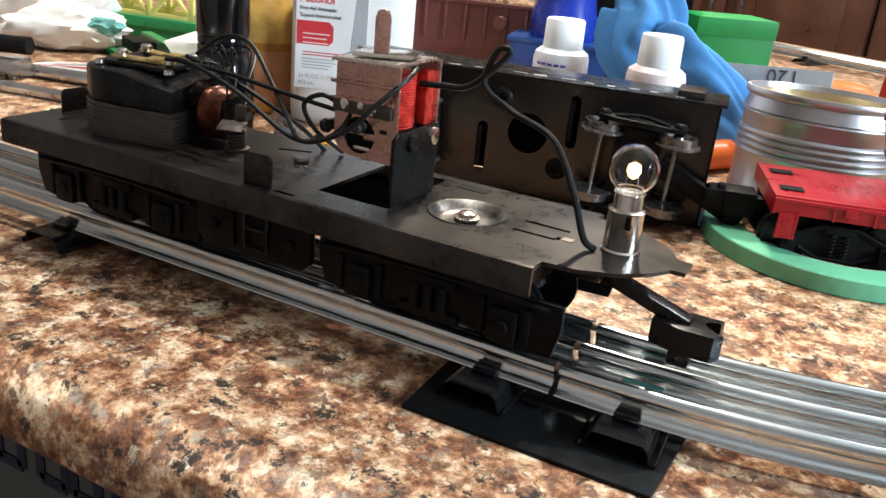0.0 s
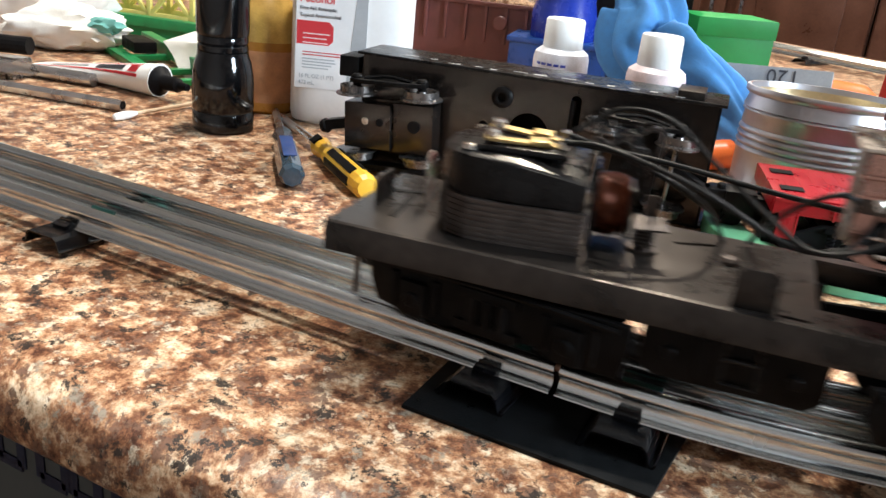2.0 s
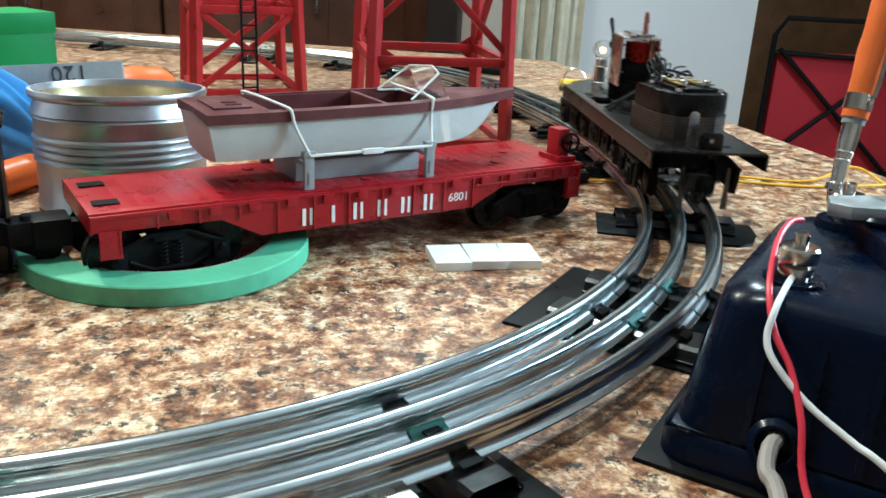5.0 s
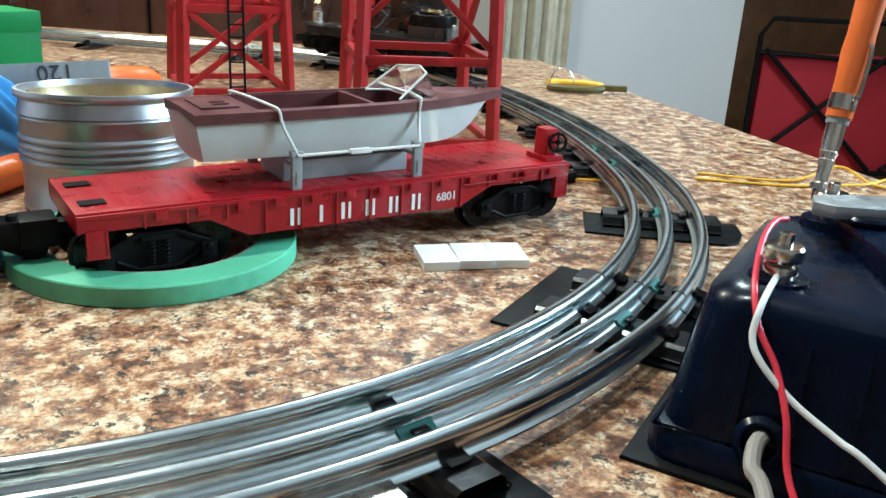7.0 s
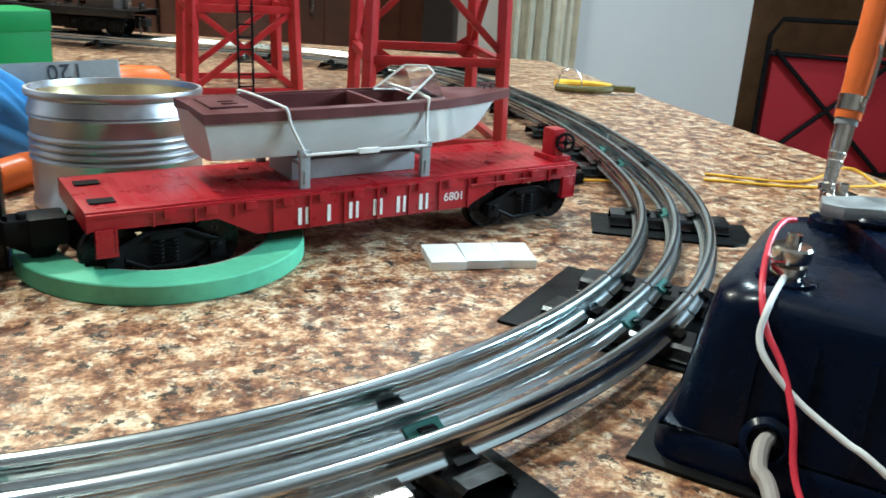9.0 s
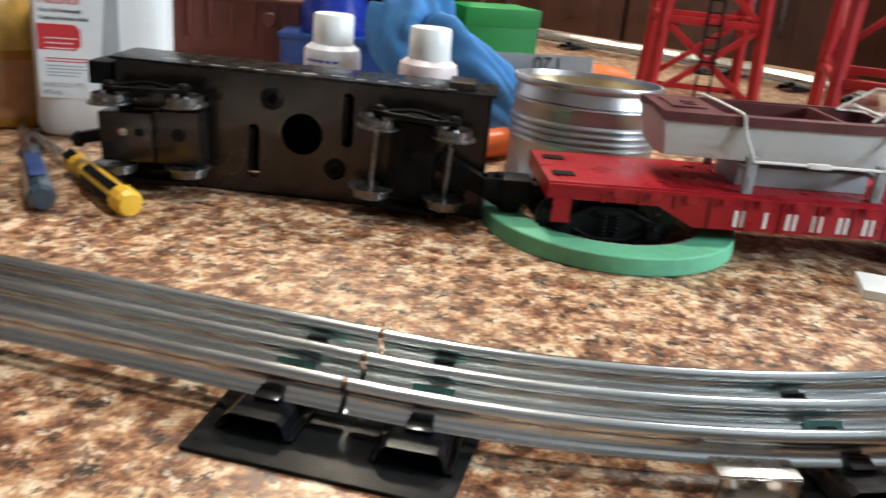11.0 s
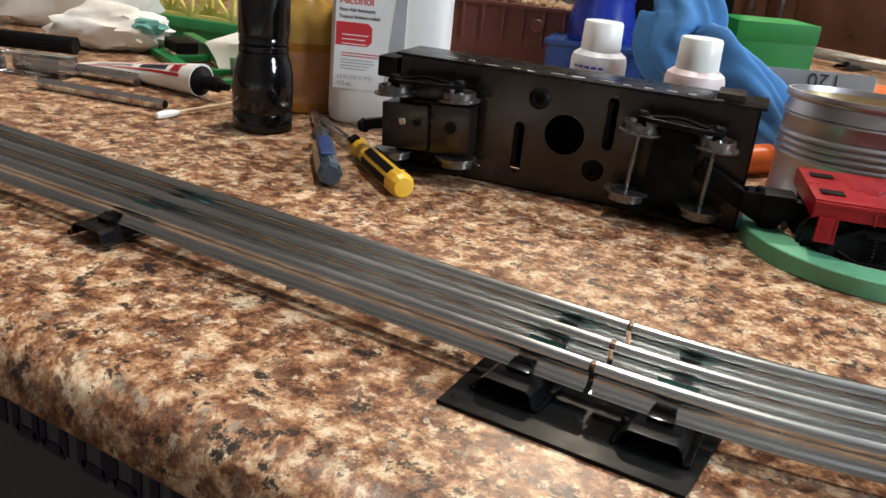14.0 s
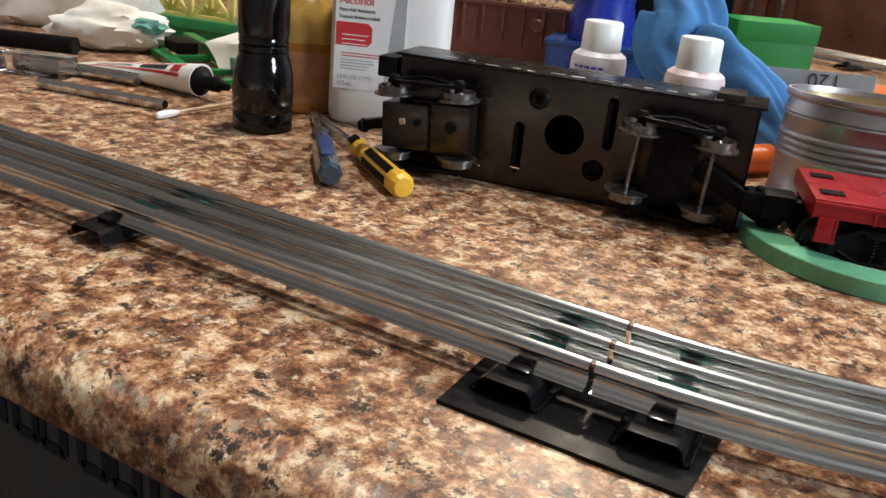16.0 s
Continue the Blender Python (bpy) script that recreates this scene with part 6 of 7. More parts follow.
def girder_toy():
    """Yellow lattice bridge piece standing on a green base."""
    root = thing("toy_girder", pose(-0.60, 0.43, 0, 0, 0, 12), "pale yellow lattice toy girder on a green base", "toy girder")
    bm = bmesh.new()
    box(bm, 0.26, 0.055, 0.014, (0.0, 0, 0.007), 0.002)
    box(bm, 0.26, 0.012, 0.010, (0.0, -0.030, 0.016), 0.001)
    part("base", bm, GREENMET, root, "green enamelled base")
    for y in (-0.016, 0.020):
        bm = bmesh.new()
        for z in (0.020, 0.075):
            box(bm, 0.25, 0.004, 0.007, (0, y, z), 0.0006)
        part("chord", bm, PALEYELLOW, root)
        for k in range(6):
            x = -0.125 + k * 0.05
            bm = bmesh.new()
            strut(bm, (x, y, 0.018), (x, y, 0.076), 0.005)
            if k < 5:
                strut(bm, (x, y, 0.020), (x + 0.05, y, 0.075), 0.0042)
                strut(bm, (x + 0.05, y, 0.020), (x, y, 0.075), 0.0042)
            part("lattice", bm, PALEYELLOW, root)


girder_toy()


def hopper_car():
    root = thing("toy_hopper_car", pose(-0.340, 0.545, 0, 0, 0, 14), "oxide-red toy hopper car filled with tan gravel", "toy hopper car")
    bm = bmesh.new()
    prism(bm, [(-0.085, 0.030), (-0.060, 0.012), (0.060, 0.012), (0.085, 0.030), (0.085, 0.068), (-0.085, 0.068)], -0.030, 0.030, UPRIGHT, 0.001)
    part("body", bm, HOPPER, root)
    for k in range(9):
        for y in (-0.0315, 0.0315):
            bm = bmesh.new()
            box(bm, 0.003, 0.003, 0.036, (-0.080 + k * 0.02, y, 0.050), 0.0006)
            part("rib", bm, HOPPER, root)
    for sx, sy, x, y in ((0.176, 0.005, 0, -0.031), (0.176, 0.005, 0, 0.031), (0.005, 0.057, -0.086, 0), (0.005, 0.057, 0.086, 0)):
        bm = bmesh.new()
        box(bm, sx, sy, 0.004, (x, y, 0.0685), 0.001)
        part("top_rail", bm, HOPPER, root)
    bm = bmesh.new()
    for k in range(260):
        x, y = random.uniform(-0.08, 0.08), random.uniform(-0.026, 0.026)
        bmesh.ops.create_icosphere(bm, subdivisions=1, radius=random.uniform(0.0025, 0.0045), matrix=pose(x, y, 0.0685 + 0.006 * math.cos(x * 18) * random.uniform(0.4, 1)))
    tagged(part("gravel", bm, GRAVEL, root, "tan gravel load"), kind="stuff")
    for x in (-0.055, 0.055):
        for dx in (-0.014, 0.014):
            for y in (-0.018, 0.018):
                bm = bmesh.new()
                wheel(bm, (x + dx, y, 0.0122), 0.0105, 0.006, 1)
                part("wheel", bm, DULL, root)
        bm = bmesh.new()
        cyl(bm, 0.007, 0.004, (x, -0.034, 0.052), "y", 18, 0.001)
        part("handwheel", bm, HOPPER, root)


hopper_car()


def blue_spray():
    root = thing("blue_tub", pose(-0.212, 0.520, 0, 0, 0, 14), "translucent blue plastic tub with a dark blue bottle in it", "tub")
    bm = bmesh.new()
    box(bm, 0.088, 0.060, 0.046, (0, 0, 0.023), 0.004)
    box(bm, 0.092, 0.064, 0.005, (0, 0, 0.046), 0.0015)
    part("tub", bm, mat("blue tub plastic", (0.012, 0.045, 0.19), 0.3), root)
    bm = bmesh.new()
    lathe(bm, [(0, 0.046), (0.028, 0.046), (0.030, 0.05), (0.030, 0.070), (0.027, 0.083), (0.029, 0.098), (0.029, 0.14), (0.02, 0.15), (0, 0.15)], 36)
    part("bottle", bm, BLUE, root, "shiny dark blue bottle")


blue_spray()


def cloth():
    """A twisted cloth that hangs from above, bulges, and trails down to the worktop beside the can."""
    root = thing("blue_cloth", Matrix(), "crumpled blue cotton cloth hanging in folds", "cloth")
    line = [(-0.140, 0.425, 0.172), (-0.126, 0.408, 0.140), (-0.112, 0.396, 0.112), (-0.100, 0.386, 0.092), (-0.099, 0.378, 0.072), (-0.074, 0.374, 0.053), (-0.040, 0.371, 0.038), (-0.018, 0.362, 0.022), (-0.010, 0.352, 0.012)]
    wide = [0.022, 0.021, 0.020, 0.023, 0.031, 0.029, 0.024, 0.018, 0.011]
    n, seg = 9, 72
    path = glide(line, n)
    bm = bmesh.new()
    rings = []
    for i, p in enumerate(path):
        u = i / n
        k = min(int(u), len(wide) - 2)
        r = wide[k] + (wide[k + 1] - wide[k]) * (u - k)
        d = (path[min(i + 1, len(path) - 1)] - path[max(i - 1, 0)]).normalized()
        side = d.cross(Vector((0, 1, 0))).normalized()
        out = side.cross(d)
        ring = []
        for j in range(seg):
            t = 2 * math.pi * j / seg
            q = Vector((math.cos(t), math.sin(t), u * 0.55))
            f = 1 + 0.17 * math.sin(5 * t + u * 0.9) + 0.10 * math.sin(9 * t - u * 1.3) + 0.30 * noise.noise(q * 1.5) + 0.07 * noise.noise(q * 5)
            v = p + (side * math.cos(t) + out * math.sin(t) * 0.62) * r * f
            ring.append(bm.verts.new((v.x, v.y, max(0.0008, v.z))))
        rings.append(ring)
    for a, b in zip(rings, rings[1:]):
        for j in range(seg):
            bm.faces.new((a[j], a[(j + 1) % seg], b[(j + 1) % seg], b[j]))
    bm.faces.new(rings[0])
    bm.faces.new(rings[-1][::-1])
    part("fabric", bm, CLOTH, root, sharp=80)


cloth()


def small_goods():
    root = thing("green_box", pose(-0.083, 0.600, 0.0, 0, 0, 36) @ Matrix.Diagonal((1.08, 1.08, 1.21, 1)), "bright green card box with a white printed end", "box")
    bm = bmesh.new()
    box(bm, 0.070, 0.050, 0.058, (0, 0, 0.029), 0.0012)
    part("carton", bm, GREENBOX, root)
    bm = bmesh.new()
    box(bm, 0.072, 0.052, 0.014, (0, 0, 0.0605), 0.0012)
    part("lid", bm, GREENBOX, root)
    bm = bmesh.new()
    for k in range(3):
        box(bm, 0.0004, 0.026 - k * 0.006, 0.007, (0.0353, 0, 0.042 - k * 0.013))
    part("print_bar", bm, LETTERWHITE, root)
    # block with a printed number, upside down, on the roll of tools behind the can
    root = thing("number_block", pose(-0.0085, 0.410, 0.0485, 0, -3.5, 2) @ Matrix.Scale(1.12, 4), "grey block printed with a number upside down", "block")
    bm = bmesh.new()
    box(bm, 0.072, 0.014, 0.0142, (0, 0, 0.0071), 0.0005, pose(0, 0, 0, -12, 0, 0))
    part("slab", bm, GREY, root)
    text_mesh("number", "120", 0.0128, 0.0001, DARKINK, root, pose(0.017, -0.0045, 0.01365, 102, 180, 0), 1.05)
    bm = bmesh.new()
    box(bm, 0.060, 0.030, 0.0476, (-0.008, 0.423, 0.0238), 0.003)
    single("black_box", bm, DULL, Matrix(), "plain black box behind the can", "box")
    # orange toy with black trucks
    root = thing("orange_toy_car", pose(0.030, 0.520, 0, 0, 0, 10), "small orange toy car with dark wheels", "toy car")
    bm = bmesh.new()
    lathe(bm, [(0, -0.030), (0.012, -0.029), (0.018, -0.020), (0.019, 0), (0.018, 0.020), (0.012, 0.029), (0, 0.030)], 28, pose(0, 0, 0.030, 0, 90, 0))
    part("body", bm, ORANGE, root)
    bm = bmesh.new()
    cyl(bm, 0.007, 0.003, (0.024, -0.0155, 0.030), "y", 18, 0.001)
    part("cap", bm, DULL, root)
    for x in (-0.018, 0.018):
        bm = bmesh.new()
        cyl(bm, 0.008, 0.032, (x, 0, 0.008), "y", 18, 0.001)
        part("wheel", bm, DULL, root)
    for x, y in ((-0.022, 0.71), (0.035, 0.715)):
        root = thing("loose_truck", pose(x, y, 0, 0, 0, 8), "loose black toy railway truck", "toy truck", "loose trucks")
        bm = bmesh.new()
        box(bm, 0.034, 0.024, 0.008, (0, 0, 0.012), 0.002)
        part("side_frame", bm, DULL, root)
        for dx in (-0.011, 0.011):
            bm = bmesh.new()
            cyl(bm, 0.0075, 0.030, (dx, 0, 0.0075), "y", 16, 0.001)
            part("wheel", bm, DULL, root)
    # orange thing low behind the chassis end
    bm = bmesh.new()
    cyl(bm, 0.010, 0.036, (0, 0, 0.010), "x", 20, 0.002)
    single("orange_tube", bm, ORANGE, pose(-0.026, 0.338, 0, 0, 0, 60), "orange plastic tube between chassis and can", "tube")
    # three pale tiles
    for k, (dx, lift) in enumerate(((0, 0), (0.0185, 0.0003), (0.037, 0.0))):
        bm = bmesh.new()
        box(bm, 0.0178, 0.0265, 0.0046, (0, 0, 0.0023), 0.0005)
        single("plastic_tile", bm, WHITEPLASTIC, pose(0.1955 + dx * 0.985, 0.1905 - 0.0008 * k, lift, 0, 0, -3 - 2 * k), "small pale grey rectangular plastic block", "block", "row of pale blocks")
    # dark carton behind the cloth
    bm = bmesh.new()
    box(bm, 0.11, 0.05, 0.17, (0, 0, 0.085), 0.002)
    single("dark_carton", bm, DULL, pose(-0.178, 0.625, 0, 0, 0, 14), "tall black carton with faint lettering", "carton")


small_goods()


# ---- power pack and its wires ----
def power_pack():
    root = thing("power_pack", pose(0.2050, 0.0113, 0, 0, 0, -46), "navy blue moulded toy train transformer with ribbed sides and screw terminals", "transformer")
    # u along the front, v to the back
    U, V = 0.165, 0.135

    def inset(d):
        return [(d, d), (U - d, d), (U - d, V - d), (d, V - d)]
    bm = bmesh.new()
    prism(bm, inset(0.0), 0.0, 0.0016, bev=0.0005)
    part("skirt", bm, DULL, root, "thin black base flange")
    bm = bmesh.new()
    rows = [(0.0045, 0.0016), (0.0052, 0.0100), (0.0066, 0.0118), (0.0078, 0.0125), (0.0135, 0.050), (0.0155, 0.0550), (0.0205, 0.058)]
    vs = [[bm.verts.new((x, y, z)) for x, y in inset(d)] for d, z in rows]
    for a, b in zip(vs, vs[1:]):
        for i in range(4):
            bm.faces.new((a[i], a[(i + 1) % 4], b[(i + 1) % 4], b[i]))
    bm.faces.new(vs[0][::-1])
    bm.faces.new(vs[-1])
    es = [e for e in bm.edges if abs(e.verts[0].co.z - e.verts[1].co.z) > 0.0008]
    bmesh.ops.bevel(bm, geom=es, offset=0.011, segments=5, affect="EDGES", profile=0.5)
    body = part("case", bm, NAVY, root, sharp=40)
    for k in range(8):
        bm = bmesh.new()
        strut(bm, (0.030 + k * 0.0155, 0.0076, 0.014), (0.030 + k * 0.0155, 0.0126, 0.047), 0.0024)
        part("rib", bm, NAVY, body)
    for k in range(6):
        bm = bmesh.new()
        strut(bm, (0.0076, 0.030 + k * 0.0155, 0.014), (0.0126, 0.030 + k * 0.0155, 0.047), 0.0024)
        part("rib", bm, NAVY, body)
    bm = bmesh.new()
    prism(bm, [(0.034, 0.106), (0.066, 0.034), (0.134, 0.034), (0.134, 0.106)], 0.0575, 0.0665, bev=0.002)
    part("dial_plate", bm, NAVY, body)
    for k in range(4):
        bm = bmesh.new()
        box(bm, 0.022 - k * 0.004, 0.0018, 0.0004, (0.085 + k * 0.006, 0.050 - k * 0.006, 0.0667))
        part("raised_print", bm, NAVY, body)
    bm = bmesh.new()
    cyl(bm, 0.011, 0.003, (0.050, 0.088, 0.068), "z", 28, 0.001)
    part("lever_boss", bm, NAVY, body)
    bm = bmesh.new()
    prism(bm, [(-0.012, -0.004), (-0.006, -0.0085), (0.010, -0.0085), (0.080, -0.0055), (0.080, 0.0055), (0.006, 0.0075), (-0.008, 0.0065)], 0.0680, 0.0730, pose(0.042, 0.086, 0, 0, 0, 30), 0.002)
    part("control_lever", bm, ALU, root, "cast aluminium control lever")
    for x, y, z in ((0.0320, 0.0330, 0.0560), (0.037, 0.1040, 0.0580)):
        bm = bmesh.new()
        lathe(bm, [(0, 0), (0.0095, 0), (0.009, 0.003), (0, 0.003)], 24, pose(x, y, z))
        part("boss", bm, NAVY, body)
        bm = bmesh.new()
        prof = [(0, 0.003), (0.0040, 0.003), (0.0040, 0.0040), (0.0054, 0.0045), (0.0054, 0.0068), (0.0035, 0.0074), (0.0057, 0.0082), (0.0060, 0.0088), (0.0060, 0.0122), (0.0054, 0.0130), (0.0022, 0.0132), (0.0022, 0.0165), (0, 0.0170)]
        lathe(bm, prof, 26, pose(x, y, z))
        part("terminal_screw", bm, NICKEL, root, "knurled nickel terminal nut")
    bm = bmesh.new()
    lathe(bm, [(0.0078, 0), (0.0078, 0.004), (0.0060, 0.006), (0.0052, 0.006), (0.0052, 0.0)], 22, pose(0.0385, 0.0085, 0.016, 72, 0, 0))
    part("cable_gland", bm, NAVY, body)

    def w(x, y, z):
        return root.matrix_basis @ Vector((x, y, z))
    for nm, pts, r, mt, lb in (
            ("red_wire", [w(0.0275, 0.0660, 0.0680), w(0.0250, 0.0580, 0.0686), w(0.0241, 0.0440, 0.0657), w(0.0269, 0.0220, 0.0589), w(0.0319, 0.0100, 0.0500), w(0.0389, 0.0030, 0.0425), w(0.0448, -0.0060, 0.0328), w(0.0513, -0.0180, 0.0173), w(0.075, -0.045, 0.0014)], 0.0010, CABRED, "red insulated wire running down from a terminal"),
            ("white_wire", [w(0.0325, 0.0320, 0.0612), w(0.0315, 0.0230, 0.0589), w(0.0310, 0.0120, 0.0552), w(0.0310, 0.0060, 0.0486), w(0.0348, 0.0020, 0.0434), w(0.0450, -0.0020, 0.0362), w(0.0579, -0.0070, 0.0313), w(0.0706, -0.0130, 0.0275), w(0.12, -0.03, 0.0014)], 0.0010, CABWHITE, "white insulated wire running down from a terminal"),
            ("power_cord", [w(0.0385, 0.012, 0.0170), w(0.0385, 0.0050, 0.0187), w(0.0380, 0.0000, 0.0183), w(0.0392, -0.0080, 0.0157), w(0.0436, -0.0140, 0.0136), w(0.055, -0.040, 0.003)], 0.0024, CABGREY, "grey power cord leaving the transformer")):
        bm = bmesh.new()
        tube(bm, pts, r, 10, 8)
        part(nm, bm, mt, root, lb, root.matrix_basis.inverted())
    return root


PACK = power_pack()


def orange_pen():
    a = Vector((0.3066, 0.0662, 0.0640))
    b = Vector((0.3234, 0.0780, 0.1377))
    d = (b - a)
    d.normalize()
    m = Matrix.Translation(a) @ d.to_track_quat("Z", "Y").to_matrix().to_4x4() @ Matrix.Scale(0.76, 4) @ pose(0, 0, 0, 0, 0, 165)
    root = thing("precision_screwdriver", m, "orange pocket screwdriver with chrome clip standing upright", "screwdriver")
    for nm, prof, mt in (("tip", [(0, 0), (0.0022, 0.001), (0.0030, 0.006), (0.0046, 0.007), (0.0046, 0.010), (0.0030, 0.011), (0.0034, 0.018), (0, 0.018)], NICKEL),
                         ("chuck", [(0, 0.018), (0.0034, 0.018), (0.0040, 0.022), (0.0036, 0.0225), (0.0044, 0.026), (0.0040, 0.0265), (0.0046, 0.031), (0.0046, 0.040), (0, 0.040)], NICKEL),
                         ("collar", [(0, 0.040), (0.0054, 0.040), (0.0054, 0.043), (0, 0.043)], GREY),
                         ("barrel", [(0, 0.043), (0.0062, 0.043), (0.0064, 0.062), (0.0072, 0.075), (0.0066, 0.085), (0.0072, 0.11), (0.0066, 0.125), (0, 0.127)], ORANGE),
                         ("band", [(0, 0.047), (0.0066, 0.047), (0.0066, 0.0545), (0, 0.0545)], NICKEL)):
        bm = bmesh.new()
        lathe(bm, prof, 24)
        part(nm, bm, mt, root)
    bm = bmesh.new()
    tube(bm, [(0.0066, -0.002, 0.050), (0.0086, -0.003, 0.056), (0.0088, -0.003, 0.074), (0.0075, -0.003, 0.079)], 0.0011, 8, 5)
    part("clip", bm, NICKEL, root)


orange_pen()


def far_clutter():
    # yellow lamp wires
    for k, pts in enumerate(([(0.44, 0.345, 0.001), (0.50, 0.318, 0.0012), (0.545, 0.322, 0.010), (0.56, 0.300, 0.0014), (0.58, 0.28, 0.001)], [(0.43, 0.330, 0.001), (0.49, 0.306, 0.001), (0.55, 0.300, 0.002), (0.585, 0.315, 0.001)],
                             [(0.295, 0.345, 0.001), (0.315, 0.352, 0.009), (0.335, 0.345, 0.004), (0.40, 0.342, 0.0012)], [(0.296, 0.325, 0.001), (0.315, 0.332, 0.006), (0.338, 0.330, 0.002), (0.41, 0.328, 0.0012)])):
        bm = bmesh.new()
        tube(bm, pts, 0.0011, 8, 8)
        single("yellow_wire", bm, YELLOW, Matrix(), "thin yellow wire lying on the worktop", "wire", "yellow wires")
    bm = bmesh.new()
    box(bm, 0.030, 0.022, 0.008, (0, 0, 0.004), 0.002)
    single("connector", bm, DULL, pose(0.318, 0.335, 0, 0, 0, 20), "black wire connector beside the track", "connector")
    # pliers
    root = thing("pliers", pose(0.480, 0.728, 0, 0, 0, -18) @ Matrix.Scale(0.85, 4), "wire pliers with yellow grips", "pliers")
    bm = bmesh.new()
    tube(bm, [(0, 0.006, 0.010), (0.020, 0.014, 0.010), (0.055, 0.010, 0.010), (0.075, 0.002, 0.009)], 0.005, 10, 6)
    part("grip", bm, YELLOW, root)
    bm = bmesh.new()
    tube(bm, [(0, -0.006, 0.006), (0.020, -0.016, 0.006), (0.055, -0.012, 0.006), (0.075, -0.002, 0.007)], 0.005, 10, 6)
    box(bm, 0.035, 0.010, 0.008, (0.090, 0, 0.008), 0.002)
    part("jaw", bm, mat("dark olive grip", (0.10, 0.085, 0.025), 0.4), root)
    bm = bmesh.new()
    for k in range(14):
        a, b = math.pi * k / 14, math.pi * (k + 1) / 14
        tube(bm, [(0.018 + 0.016 * math.cos(a), -0.004, 0.010 + 0.022 * math.sin(a)), (0.018 + 0.016 * math.cos(b), -0.004, 0.010 + 0.022 * math.sin(b))], 0.0008, 6, 1, False)
    part("wire_loop", bm, STEEL, root)
    root, d = rod("black_pen", (0.455, 0.825, 0.007), (0.395, 0.885, 0.007), 0.0062, DULL, "black pen with red and steel end", "pen", 14)
    bm = bmesh.new()
    lathe(bm, [(0, 0), (0.006, 0.001), (0.007, 0.006), (0.005, 0.012), (0, 0.013)], 16, Matrix.Translation(d) @ d.to_track_quat("Z", "Y").to_matrix().to_4x4())
    part("tip", bm, NICKEL, root)
    bm = bmesh.new()
    tube(bm, [d * 0.55 + Vector((0, 0, 0.006)), d * 0.8 + Vector((0, 0, 0.006))], 0.0016, 8, 1, False)
    part("clip", bm, REDINK, root)
    # curtain at the end of the wall
    root = thing("curtain", pose(0.80, 1.84, -0.4), "cream patterned curtain hanging in folds", "curtain")
    bm = bmesh.new()
    cols = []
    for i in range(61):
        x = i / 60 * 0.20
        y = 0.012 * math.sin(x * 150) + 0.006 * math.sin(x * 330 + 1)
        cols.append([bm.verts.new((x, y, z)) for z in (0.0, 0.8, 1.7)])
    for a, b in zip(cols, cols[1:]):
        for j in range(2):
            bm.faces.new((a[j], a[j + 1], b[j + 1], b[j]))
    bmesh.ops.solidify(bm, geom=bm.faces[:], thickness=0.002)
    part("fabric", bm, CURTAIN, root, sharp=80)
    # oak panel behind the chair
    bm = bmesh.new()
    box(bm, 1.6, 0.06, 1.5, (2.40, 2.60, -0.14), 0.004)
    single("oak_panelling", bm, OAK, Matrix(), "brown wooden panelling", "panelling", kind="structure")
    # folding chair
    root = thing("folding_chair", pose(1.66, 1.98, -0.89, 0, 0, -12) @ Matrix.Diagonal((1, 1, 0.955, 1)), "folded red canvas camp chair with black tube frame", "chair")
    bm = bmesh.new()
    box(bm, 0.85, 0.03, 0.36, (0.45, 0, 0.67), 0.01)
    part("canvas", bm, CHAIRCLOTH, root, "red canvas panel")
    for pts in ([(0.0, -0.03, 0.0), (0.0, -0.03, 0.90), (0.03, -0.03, 0.95), (0.85, -0.03, 0.95)], [(0.02, -0.035, 0.52), (0.40, -0.035, 0.86)], [(0.02, -0.035, 0.86), (0.40, -0.035, 0.50)], [(0.44, -0.035, 0.50), (0.85, -0.035, 0.84)], [(0.44, -0.035, 0.86), (0.85, -0.035, 0.50)], [(0.0, -0.03, 0.49), (0.88, -0.03, 0.49)], [(0.0, -0.03, 0.85), (0.88, -0.03, 0.82)]):
        bm = bmesh.new()
        tube(bm, pts, 0.0075, 10, 1, False)
        part("tube", bm, DULL, root)
    bm = bmesh.new()
    tube(bm, [(0.88, -0.03, 0.0), (0.88, -0.03, 0.95)], 0.011, 10, 1, False)
    part("tube", bm, DULL, root)
    # carton under the overhang of the worktop, seen past the front edge
    root = thing("storage_carton", pose(-0.30, -0.060, -0.875), "grey carton with dark blue print standing under the worktop edge", "carton")
    bm = bmesh.new()
    box(bm, 0.62, 0.14, 0.845, (0, 0.07, 0.4225), 0.003)
    part("carton_body", bm, CARTON, root)
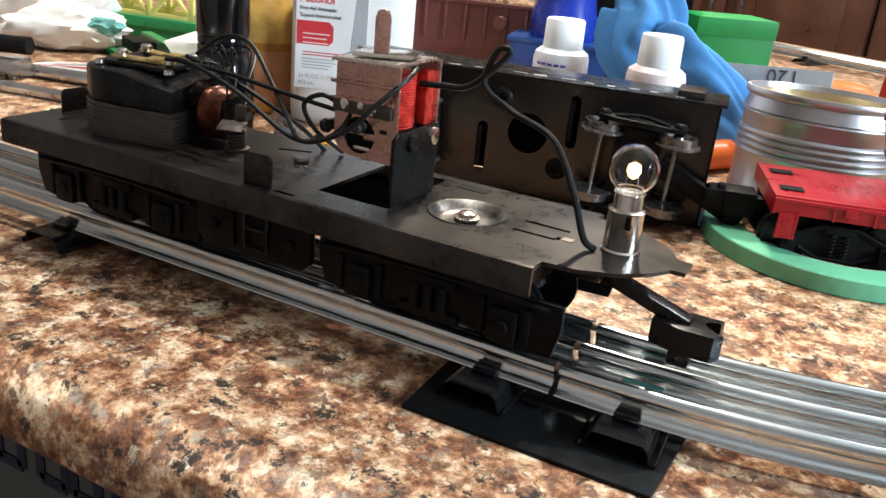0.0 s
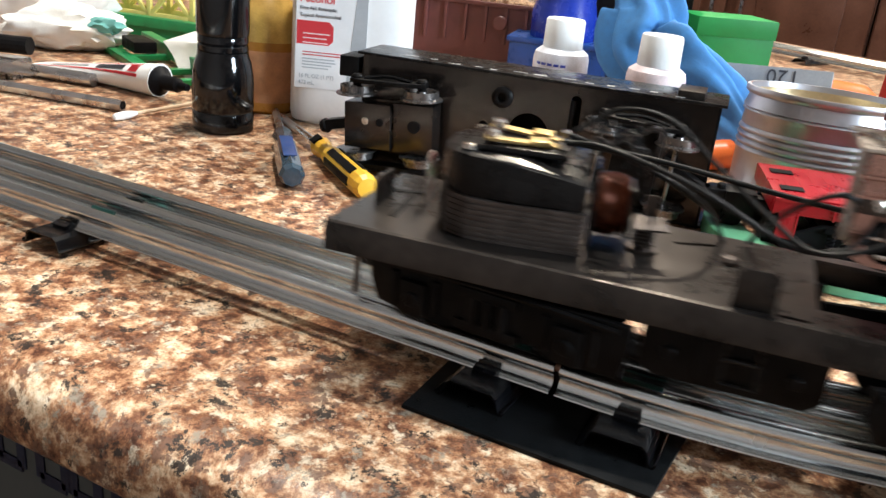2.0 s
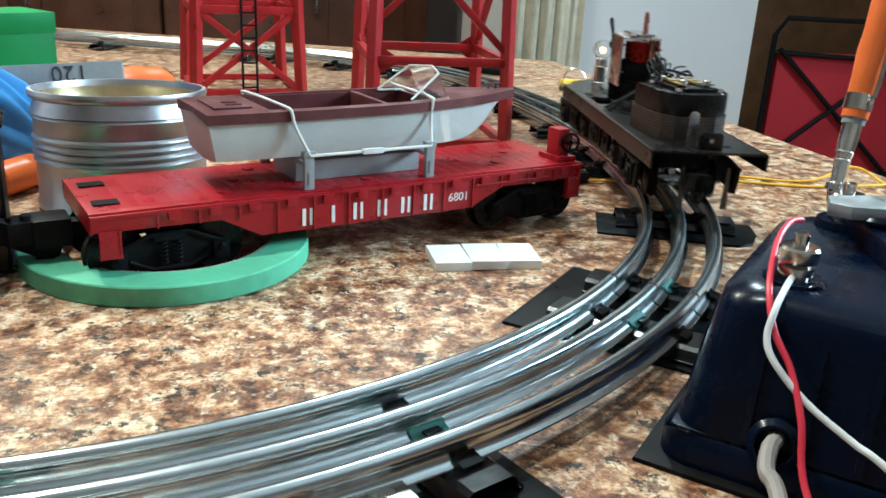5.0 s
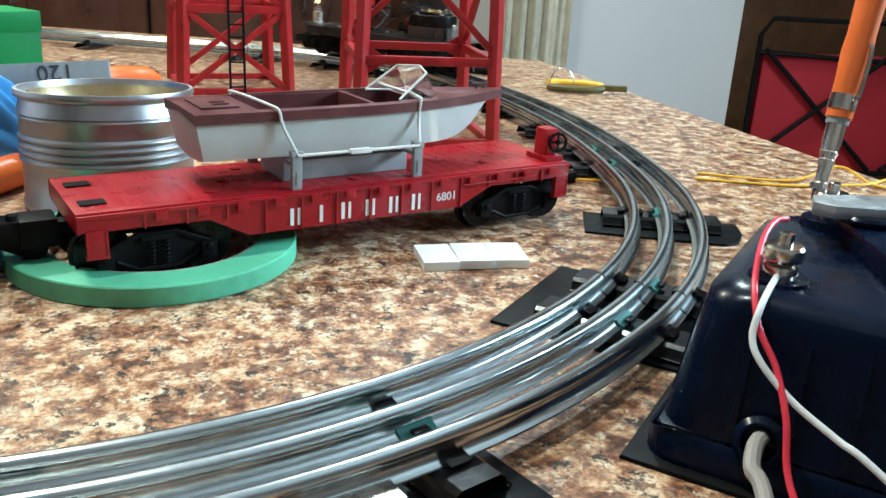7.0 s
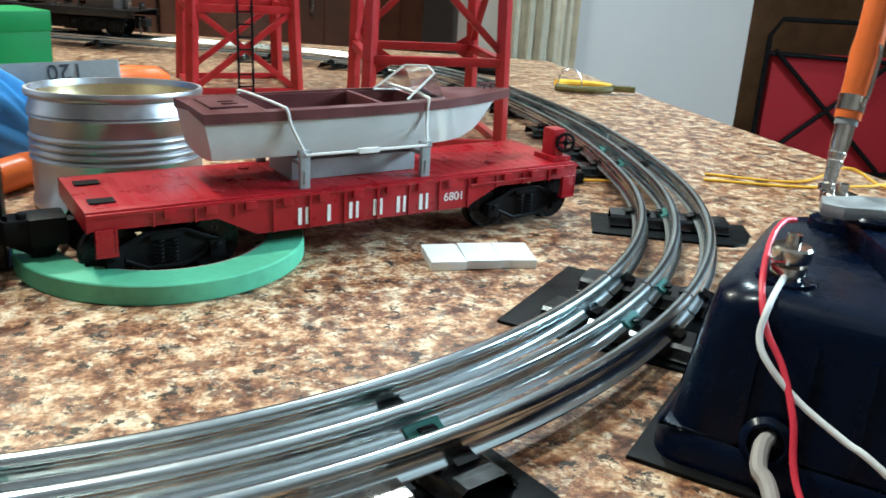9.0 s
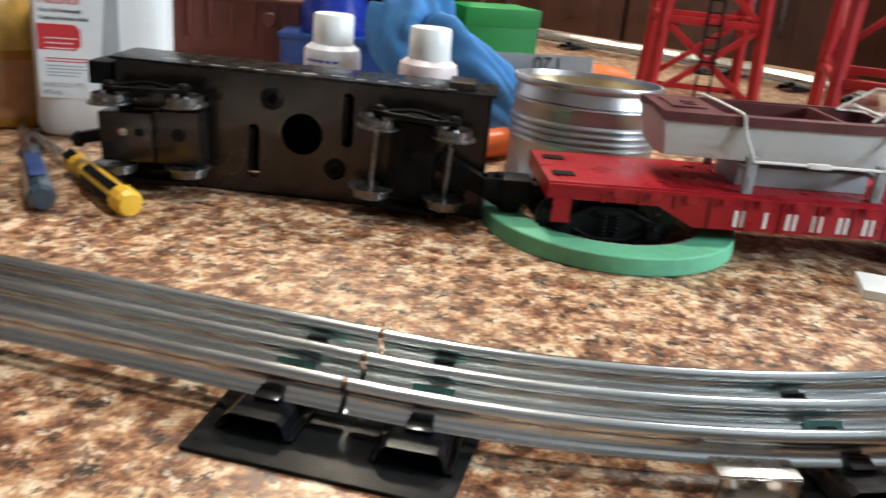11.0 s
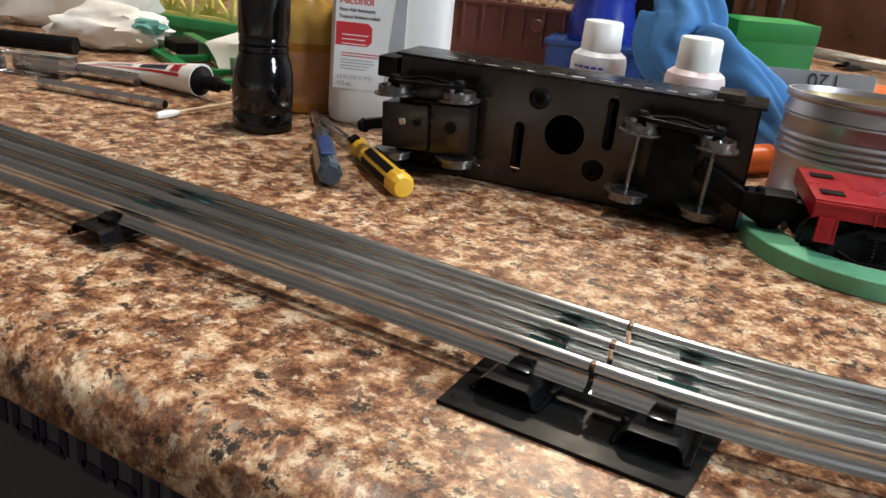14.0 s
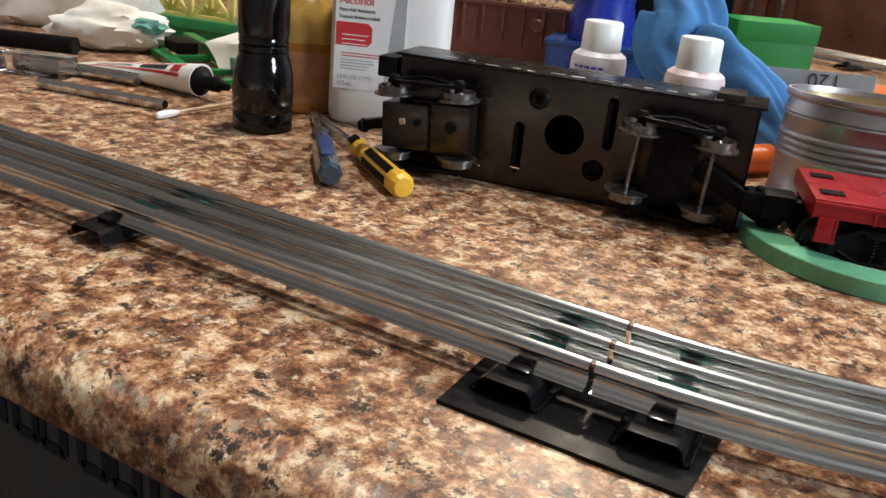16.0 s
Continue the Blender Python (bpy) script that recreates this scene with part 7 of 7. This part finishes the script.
    for x, w in ((0.052, 0.0), (0.068, 0.014), (0.086, 0.014), (0.112, 0.015), (0.131, 0.014), (0.148, 0.0), (0.160, 0.0), (0.178, 0.014), (0.198, 0.014)):
        bm = bmesh.new()
        for dx in ((-w / 2, w / 2) if w else (0.0,)):
            box(bm, 0.0050, 0.0008, 0.052, (x + dx, -0.0004, 0.816), 0)
        if w:
            box(bm, w, 0.0008, 0.0055, (x, -0.0004, 0.7905), 0)
        part("print_bar", bm, NAVYINK, root)


far_clutter()


def motions():
    """The chassis runs along the track; its trucks turn under it."""
    times = [0.0, 0.5, 0.7, 1.0, 1.5, 2.0, 2.5, 3.0, 3.5, 4.0, 4.5, 5.0, 5.5, 7.3, 8.2, 10.3, 13.0, 16.0]
    dist = [-0.115, -0.114, -0.111, -0.097, -0.035, 0.045, 0.131, 0.196, 0.260, 0.343, 0.428, 0.533, 0.650, 1.130, 1.350, 1.84, 2.45, 3.0]

    def along(t):
        k = max(i for i in range(len(times)) if times[i] <= t)
        if k == len(times) - 1:
            return dist[-1]
        n = len(times)
        h = times[k + 1] - times[k]
        u = (t - times[k]) / h

        def slope(i):
            if i == 0 or i == n - 1:
                return 0.0 if i == 0 else 0.2
            return (dist[i + 1] - dist[i - 1]) / (times[i + 1] - times[i - 1])
        a, b = slope(k) * h, slope(k + 1) * h
        return (2 * u ** 3 - 3 * u * u + 1) * dist[k] + (u ** 3 - 2 * u * u + u) * a + (3 * u * u - 2 * u ** 3) * dist[k + 1] + (u ** 3 - u * u) * b

    body, front, rear = [], [], []
    for i in range(161):
        t = i / 10
        s = along(t)
        x1, y1, a1 = rail_at(s + 0.073)
        x0, y0, a0 = rail_at(s - 0.066)
        a = math.atan2(y1 - y0, x1 - x0)
        f = 0.066 / 0.139
        body.append((t, pose(x0 + (x1 - x0) * f, y0 + (y1 - y0) * f, 0, 0, 0, math.degrees(a))))
        front.append((t, pose(0.073, 0, 0, 0, 0, math.degrees(a1 - a))))
        rear.append((t, pose(-0.066, 0, 0, 0, 0, math.degrees(a0 - a))))
    walk(CHASSIS, body)
    walk(FRONT_TRUCK, front)
    walk(REAR_TRUCK, rear)


motions()
